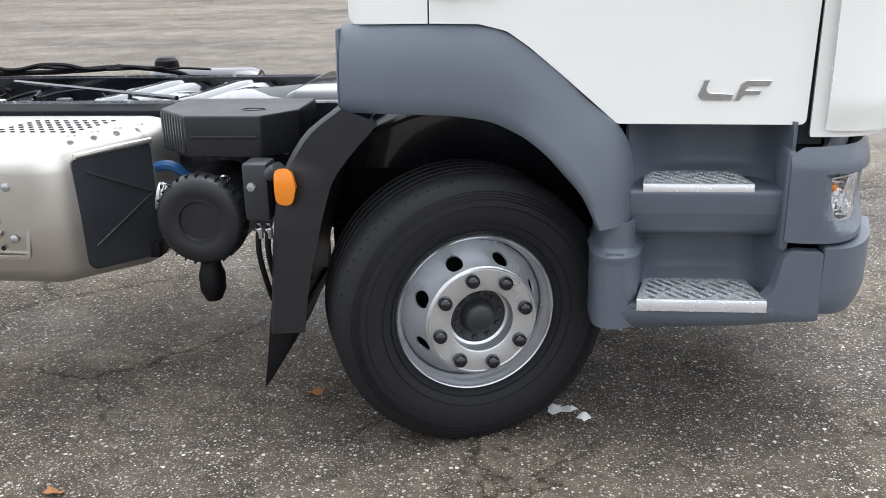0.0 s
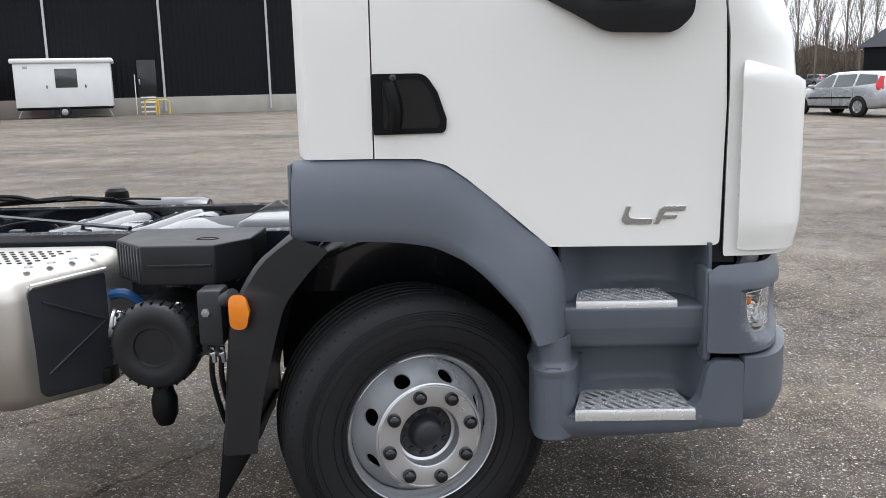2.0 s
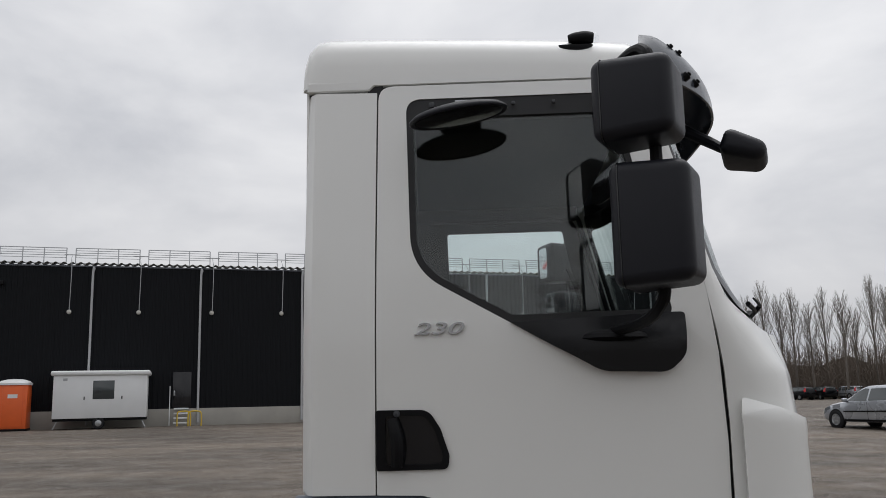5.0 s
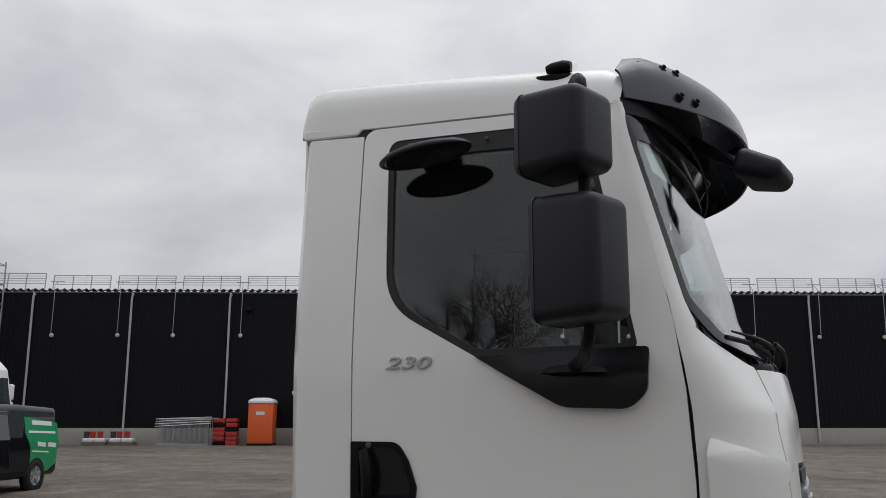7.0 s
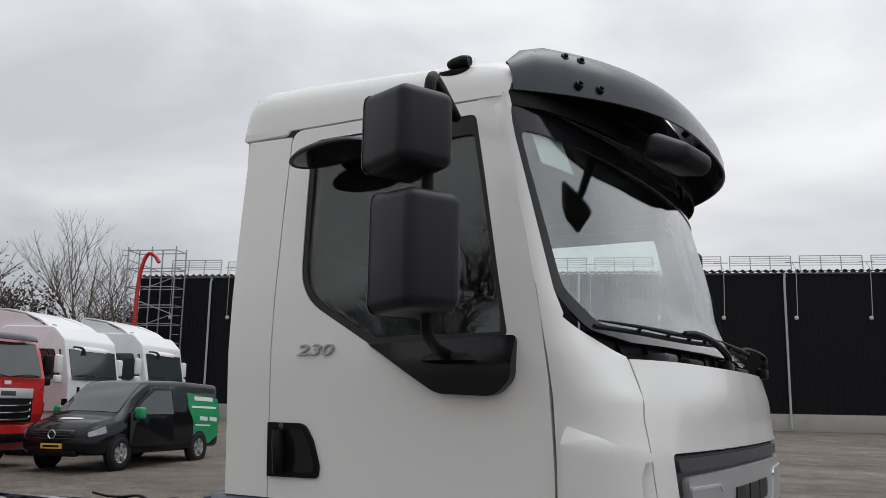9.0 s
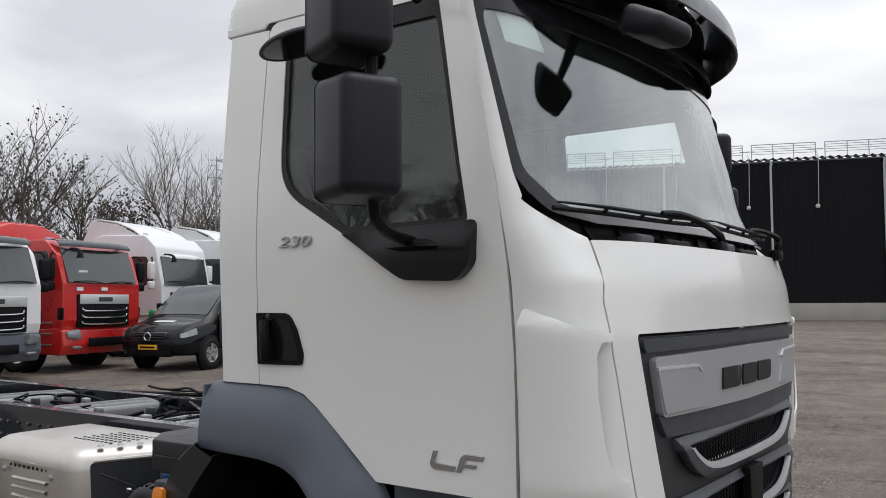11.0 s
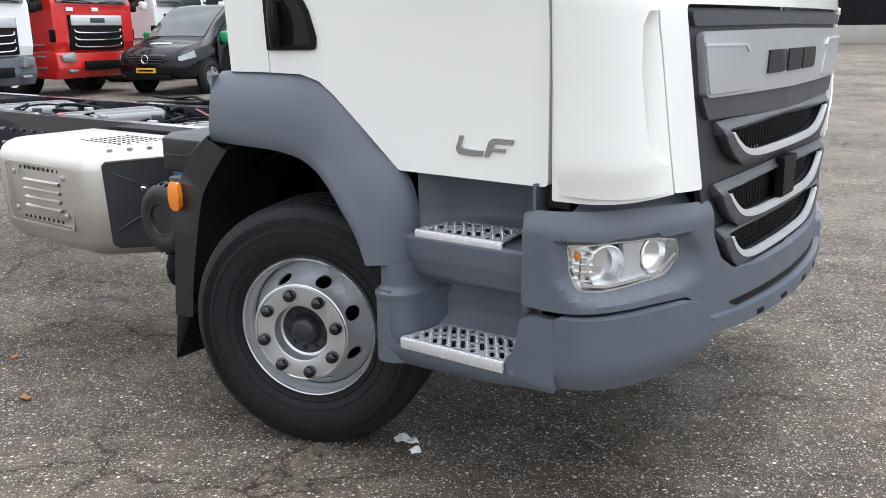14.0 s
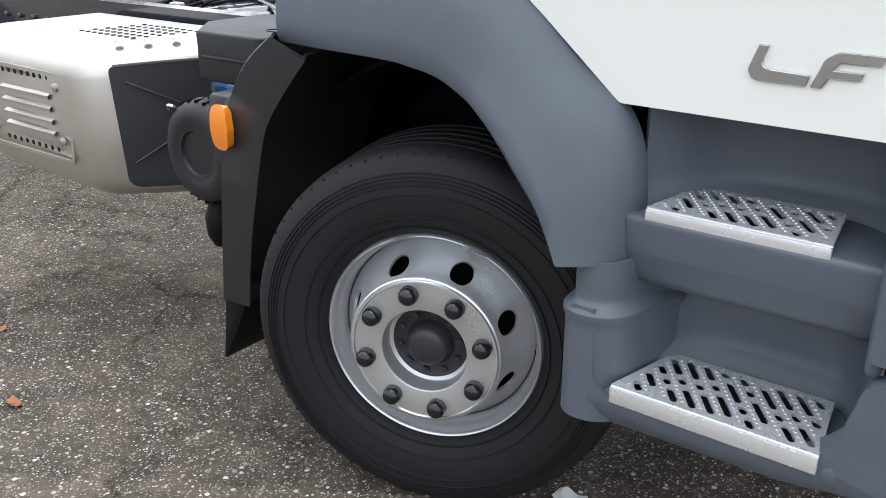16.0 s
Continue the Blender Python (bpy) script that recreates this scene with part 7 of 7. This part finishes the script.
def car(at, heading, paint, label, group=""):
    v = thing("parked_car", label, "car", group, at, heading)
    body, side, top = shell([(-2.24, .48, .70, .78, .74, .92, .60), (-2.17, .36, .80, .92, .80, 1.20, .60), (-1.95, .29, .86, .96, .86, 1.43, .60), (-1.6, .26, .885, .96, .885, 1.475, .62), (-.6, .25, .885, .94, .89, 1.50, .63), (.1, .25, .885, .93, .89, 1.475, .63),
                             (.40, .25, .885, .92, .885, 1.36, .63), (.85, .25, .885, .91, .88, 1.08, .68), (1.08, .26, .885, .89, .87, .965, .70), (1.7, .28, .88, .80, .84, .86, .66), (2.05, .31, .80, .68, .75, .74, .56), (2.2, .40, .60, .56, .60, .60, .42)])
    part("body", body, paint, v, "", 60)
    for sg in (-1, 1):
        for poly in ([(-.10, .97), (-.09, 1.38), (.10, 1.39), (.45, 1.26), (.86, .97)], [(-1.02, 1.0), (-1.0, 1.40), (-.18, 1.38), (-.19, .97)], [(-1.98, 1.10), (-1.82, 1.36), (-1.10, 1.40), (-1.11, 1.01)]):
            part("side_glass", on_side(rounded([(*q, .04) for q in poly]), side, sg, .004, .006), DARK_GLASS, v)
        part("rub_strip", on_side(rounded([(-1.0, .60, .01), (.95, .58, .01), (.95, .63, .01), (-1.0, .65, .01)]), side, sg, .012, .014), BLACK, v)
        for x in (-.14, -1.06):
            part("door_gap", on_side([(x, .34), (x + .015, .34), (x + .015, .98), (x, .98)], side, sg, .001, .002), SEAL, v)
        for x in (.02, -.86):
            part("door_handle", on_side(rounded([(x, .84, .01), (x + .17, .84, .01), (x + .17, .87, .01), (x, .87, .01)]), side, sg, .025, .02), paint, v)
        part("tail_lamp", on_side(rounded([(-2.19, .90, .02), (-2.02, .86, .03), (-1.92, 1.06, .03), (-1.95, 1.34, .03), (-2.06, 1.30, .02)]), side, sg, .006, .012), LAMP_RED, v, "tall red tail lamp")
        part("headlamp", on_side(rounded([(1.62, .68, .03), (2.10, .60, .03), (2.08, .68, .03), (1.64, .79, .03)]), side, sg, .006, .01), LAMP_CLEAR, v)
        part("mirror", box(.70, .84, sg * .99 - .10, sg * .99 + .10, .94, 1.07, .045, 3), paint, v)
        part("mirror_foot", box(.74, .82, sg * .90 - .06, sg * .90 + .06, .93, .97, .01), BLACK, v)
        part("sill", on_side([(-.9, .27), (.95, .27), (.95, .34), (-.9, .34)], side, sg, .003, .01), BLACK, v)
        for x in (1.34, -1.30):
            part("arch", lathe([(.28, -.03), (.36, -.018), (.375, .0), (.37, .05)], 32, None, Matrix.Translation((x, sg * .878, .325)) @ Matrix.Diagonal((1, -sg if sg > 0 else 1, 1, 1))), BLACK, v)
            road_wheel(v, x, sg * .825, .325, .20, STEEL, -sg if sg > 0 else 1)
    part("rear_glass", box(-2.15, -2.06, -.52, .52, 1.0, 1.32, .03), DARK_GLASS, v)
    part("windscreen", on_top(rounded([(.22, -.56, .04), (.98, -.64, .06), (.98, .64, .06), (.22, .56, .04)]), top, .005, .006), DARK_GLASS, v)
    part("bumper_strip", box(-2.25, -2.10, -.66, .66, .50, .56, .02), BLACK, v)
    return v


def car_at(bearing, dist, heading, paint, label, group=""):
    x, y = .14 + dist * math.sin(radians(bearing)), -2.77 + dist * math.cos(radians(bearing))
    return car(gz(x, y), heading, paint, label, group)


car(gz(13.75, 28.9), 112, CAR_SILVER, "silver estate car with red tail lamps, parked on asphalt")
for k, paint in enumerate((WHITE_SHEET, VAN_BLACK, VAN_BLACK, CAR_SILVER, VAN_BLACK, CAR_SILVER, WHITE_SHEET)):
    car_at(17.2 + 1.35 * k, 108 + 2 * k, 100 + 15 * (k % 2), paint, "distant parked car in front of bare trees", "far parked cars")


# ---- trees ----
def tube(vs, fs, p, q, r0, r1, n=4):
    d = (q - p).normalized()
    a = d.orthogonal().normalized()
    b = d.cross(a)
    k = len(vs)
    for c, r in ((p, r0), (q, r1)):
        for i in range(n):
            t = 2 * math.pi * i / n
            vs.append(c + (a * math.cos(t) + b * math.sin(t)) * r)
    for i in range(n):
        fs.append((k + i, k + (i + 1) % n, k + n + (i + 1) % n, k + n + i))


def tree_mesh(seed, height, trunk_r, spread, rise, depth, leaves, leaf_size=.14, split=3, column=False):
    rng = random.Random(seed)
    vs, fs, lv, lf = [], [], [], []

    def leaf(p):
        a = Vector((rng.uniform(-1, 1), rng.uniform(-1, 1), rng.uniform(-1, 1))).normalized()
        b = a.orthogonal().normalized() * leaf_size * rng.uniform(.5, 1)
        a = a * leaf_size * rng.uniform(.5, 1)
        k = len(lv)
        lv.extend((p - a, p + b * .6, p + a, p - b * .6))
        lf.append((k, k + 1, k + 2, k + 3))

    def grow(p, d, length, r, level):
        steps = 3 if level < 2 else 2
        for i in range(steps):
            q = p + d * length / steps
            tube(vs, fs, p, q, r * (1 - .22 * i), r * (1 - .22 * (i + 1)), 5 if level < 2 else 3)
            p = q
            d = (d + Vector((rng.uniform(-.16, .16), rng.uniform(-.16, .16), rng.uniform(-.02, .14)))).normalized()
            if level < depth and (i > 0 or level > 0):
                for _ in range(split if level < 3 else 2):
                    side = Vector((rng.uniform(-1, 1), rng.uniform(-1, 1), 0)).normalized()
                    nd = (d * rise + side * spread + Vector((0, 0, .25))).normalized()
                    grow(p, nd, length * rng.uniform(.50, .74), r * rng.uniform(.38, .55), level + 1)
            if leaves and level >= depth - 1:
                for _ in range(leaves):
                    if rng.random() < .34:
                        leaf(p + Vector((rng.uniform(-.25, .25), rng.uniform(-.25, .25), rng.uniform(-.25, .25))))
        if level < depth:
            grow(p, d, length * .66, r * .5, level + 1)

    if column:
        top = Vector((0, 0, height))
        for i in range(12):
            a, b = height * i / 12, height * (i + 1) / 12
            tube(vs, fs, Vector((0, 0, a)), Vector((0, 0, b)), trunk_r * (1 - i / 12.5), trunk_r * (1 - (i + 1) / 12.5), 5)
        for i in range(46):
            z = height * (0.32 + .62 * (i / 46) ** .9)
            t = rng.uniform(0, 6.283)
            l = (height - z) * .42 + 1.1
            d = Vector((math.cos(t) * .27, math.sin(t) * .27, 1)).normalized()
            p = Vector((0, 0, z))
            r = .035 * (1 - .5 * z / height)
            for k in range(3):
                q = p + d * l / 3
                tube(vs, fs, p, q, r * (1 - k * .3), r * (.7 - k * .3) + .004, 3)
                for _ in range(3):
                    e = (d + Vector((rng.uniform(-.3, .3), rng.uniform(-.3, .3), .1))).normalized()
                    tube(vs, fs, q, q + e * l * .35, .014, .006, 3)
                p, d = q, (d + Vector((rng.uniform(-.08, .08), rng.uniform(-.08, .08), .05))).normalized()
    else:
        grow(Vector((0, 0, 0)), Vector((0, 0, 1)), height * .36, trunk_r, 0)
    return vs, fs, lv, lf


def tree(name, label, at, turn, args, bark, group):
    t = thing(name, label, "tree", group, at, turn)
    vs, fs, lv, lf = tree_mesh(**args)
    raw("trunk", vs, fs, bark, t, "", 60)
    if lf:
        raw("crown", lv, lf, LEAF, t, "sparse withered leaves", 60)
    return t


def polar(bearing, dist, x0=2.23, y0=-2.1):
    x, y = x0 - dist * math.sin(radians(bearing)), y0 + dist * math.cos(radians(bearing))
    return gz(x, y)


g = "trees behind the lorries"
t1 = tree("tree", "nearly bare tree with a few withered leaves", polar(61.7, 43), 0, dict(seed=3, height=11.3, trunk_r=.20, spread=.82, rise=.95, depth=4, leaves=1, leaf_size=.10, split=2), BARK, g)
t2 = tree("tree", "nearly bare tree with withered leaves, behind the lorries", polar(58.6, 46), 0, dict(seed=8, height=9.3, trunk_r=.18, spread=.85, rise=.9, depth=4, leaves=1, leaf_size=.10, split=2), BARK, g)
t3 = tree("tree", "bare pale tree with upright branches", polar(53.0, 52), 0, dict(seed=21, height=12.4, trunk_r=.15, spread=.74, rise=1.0, depth=4, leaves=0, split=2), BARK_PALE, g)
t4 = tree("tree", "small bare twiggy tree", polar(55.4, 50), 0, dict(seed=14, height=8.0, trunk_r=.12, spread=.75, rise=.8, depth=4, leaves=1, split=2), BARK, g)
for src, b, d, r, k in ((t2, 64.0, 47, 90, 1.05), (t1, 66.5, 44, 200, .9), (t4, 51.8, 56, 60, 1.0), (t4, 50.0, 60, 150, 1.1), (t3, 50.6, 58, 40, .95), (t2, 46.2, 72, 120, 1.0)):
    q = polar(b, d)
    c = copy_thing(src, pose(*q, 0, 0, r))
    c.scale = (k, k, k)
# trees behind the viewer, seen in the side windows
for src, x, y, r in ((t1, -10, -20, 0), (t2, -14, -22, 80), (t1, -6.5, -22, 130), (t2, -2, -24, 200), (t1, 5, -26, 20), (t1, -19, -21, 220), (t2, -25, -23, 300), (t4, 12, -29, 130), (t2, -31, -24, 30), (t3, 20, -34, 70)):
    copy_thing(src, pose(x, y, 0, 0, 0, r))
pop = tree("poplar", "tall bare poplar in a distant row", polar(-16.0, 120, .14, -2.77), 0, dict(seed=5, height=12.6, trunk_r=.20, spread=.2, rise=1, depth=1, leaves=0, column=True), POPLAR, "poplar row")
rng = random.Random(9)
for k in range(26):
    q = polar(-13.5 - .85 * k - rng.uniform(0, .3), 118 + rng.uniform(-6, 8), .14, -2.77)
    c = copy_thing(pop, pose(*q, 0, 0, rng.uniform(0, 360)))
    h = rng.uniform(.78, 1.1)
    c.scale = (1.0, 1.0, h)
# brown thicket below the poplars
vs, fs = [], []
for k in range(2600):
    q = Vector(polar(-11 - rng.random() * 26, 112 + rng.uniform(0, 18), .14, -2.77))
    h = rng.uniform(3.2, 7.2)
    e = Vector((rng.uniform(-.8, .8), rng.uniform(-.8, .8), h))
    tube(vs, fs, q, q + e, .05, .015, 3)
    for _ in range(5):
        m = q + e * rng.uniform(.25, .9)
        tube(vs, fs, m, m + Vector((rng.uniform(-1.1, 1.1), rng.uniform(-1.1, 1.1), rng.uniform(.3, 1.3))), .022, .010, 3)
thicket = raw("thicket", vs, fs, SCRUB)
tagged(thicket, "brown leafless thicket below the poplars", "bushes", kind="stuff")
bank = raw("thicket_bank", [polar(-8 - 30 * i / 20, 134 + 3 * math.sin(i * 1.7), .14, -2.77) for i in range(21)] + [tuple(Vector(polar(-8 - 30 * i / 20, 134 + 3 * math.sin(i * 1.7), .14, -2.77)) + Vector((0, 0, 4.9 + .9 * math.sin(i * 2.3)))) for i in range(21)], [(i, i + 1, 22 + i, 21 + i) for i in range(20)], SCRUB)
tagged(bank, "distant brown wood edge", "woods", kind="structure")

shed = thing("distant_shed", "distant dark shed with a grey pitched roof", "building")
part("wall", box(-11, 11, -8, 8, 0, 3.6), CLAD, shed)
part("roof", prism([(-8.6, 3.5), (0, 9.5), (8.6, 3.5)], "x", -11.4, 11.4), ROOF_GREY, shed, "grey pitched roof")
part("fascia", box(-11.42, 11.42, -8.7, -8.55, 3.35, 3.62), WHITE_SHEET, shed)
q = polar(-29.5, 95, .14, -2.77)
shed.matrix_basis = pose(q[0], q[1], q[2], 0, 0, 60)


# ---- litter on the asphalt ----
def scrap(name, label, x, y, size, material, seed):
    r = random.Random(seed)
    poly = []
    for k in range(12):
        a = 2 * math.pi * k / 12
        poly.append((x + math.cos(a) * size * r.uniform(.55, 1.1), y + math.sin(a) * size * .6 * r.uniform(.6, 1.1)))
    ob = part(name, panel(poly, [], lambda u, v: (u, v, .012 + .012 * math.sin(u * 90) * math.cos(v * 70)), .003, size * .3, size * .3), material)
    return tagged(ob, label, "litter")


scrap("paper_scrap", "crumpled white paper scrap on the asphalt", .255, .17, .055, WHITE_SHEET, 2)
scrap("paper_scrap", "small torn white paper scrap on the asphalt", .33, .12, .028, WHITE_SHEET, 5)
BROWN_LEAF = mat("brown_leaf", (0.30, 0.13, 0.05), 0.8, vary=0.3, scale=30)
for k, (x, y) in enumerate(((-1.25, -.42), (-.30, -1.05), (.05, -.75), (-1.75, -.2), (-.95, -.95), (.9, -.9), (-.62, .25))):
    scrap("fallen_leaf", "fallen brown leaf on the asphalt", x, y, .032, BROWN_LEAF, 20 + k)
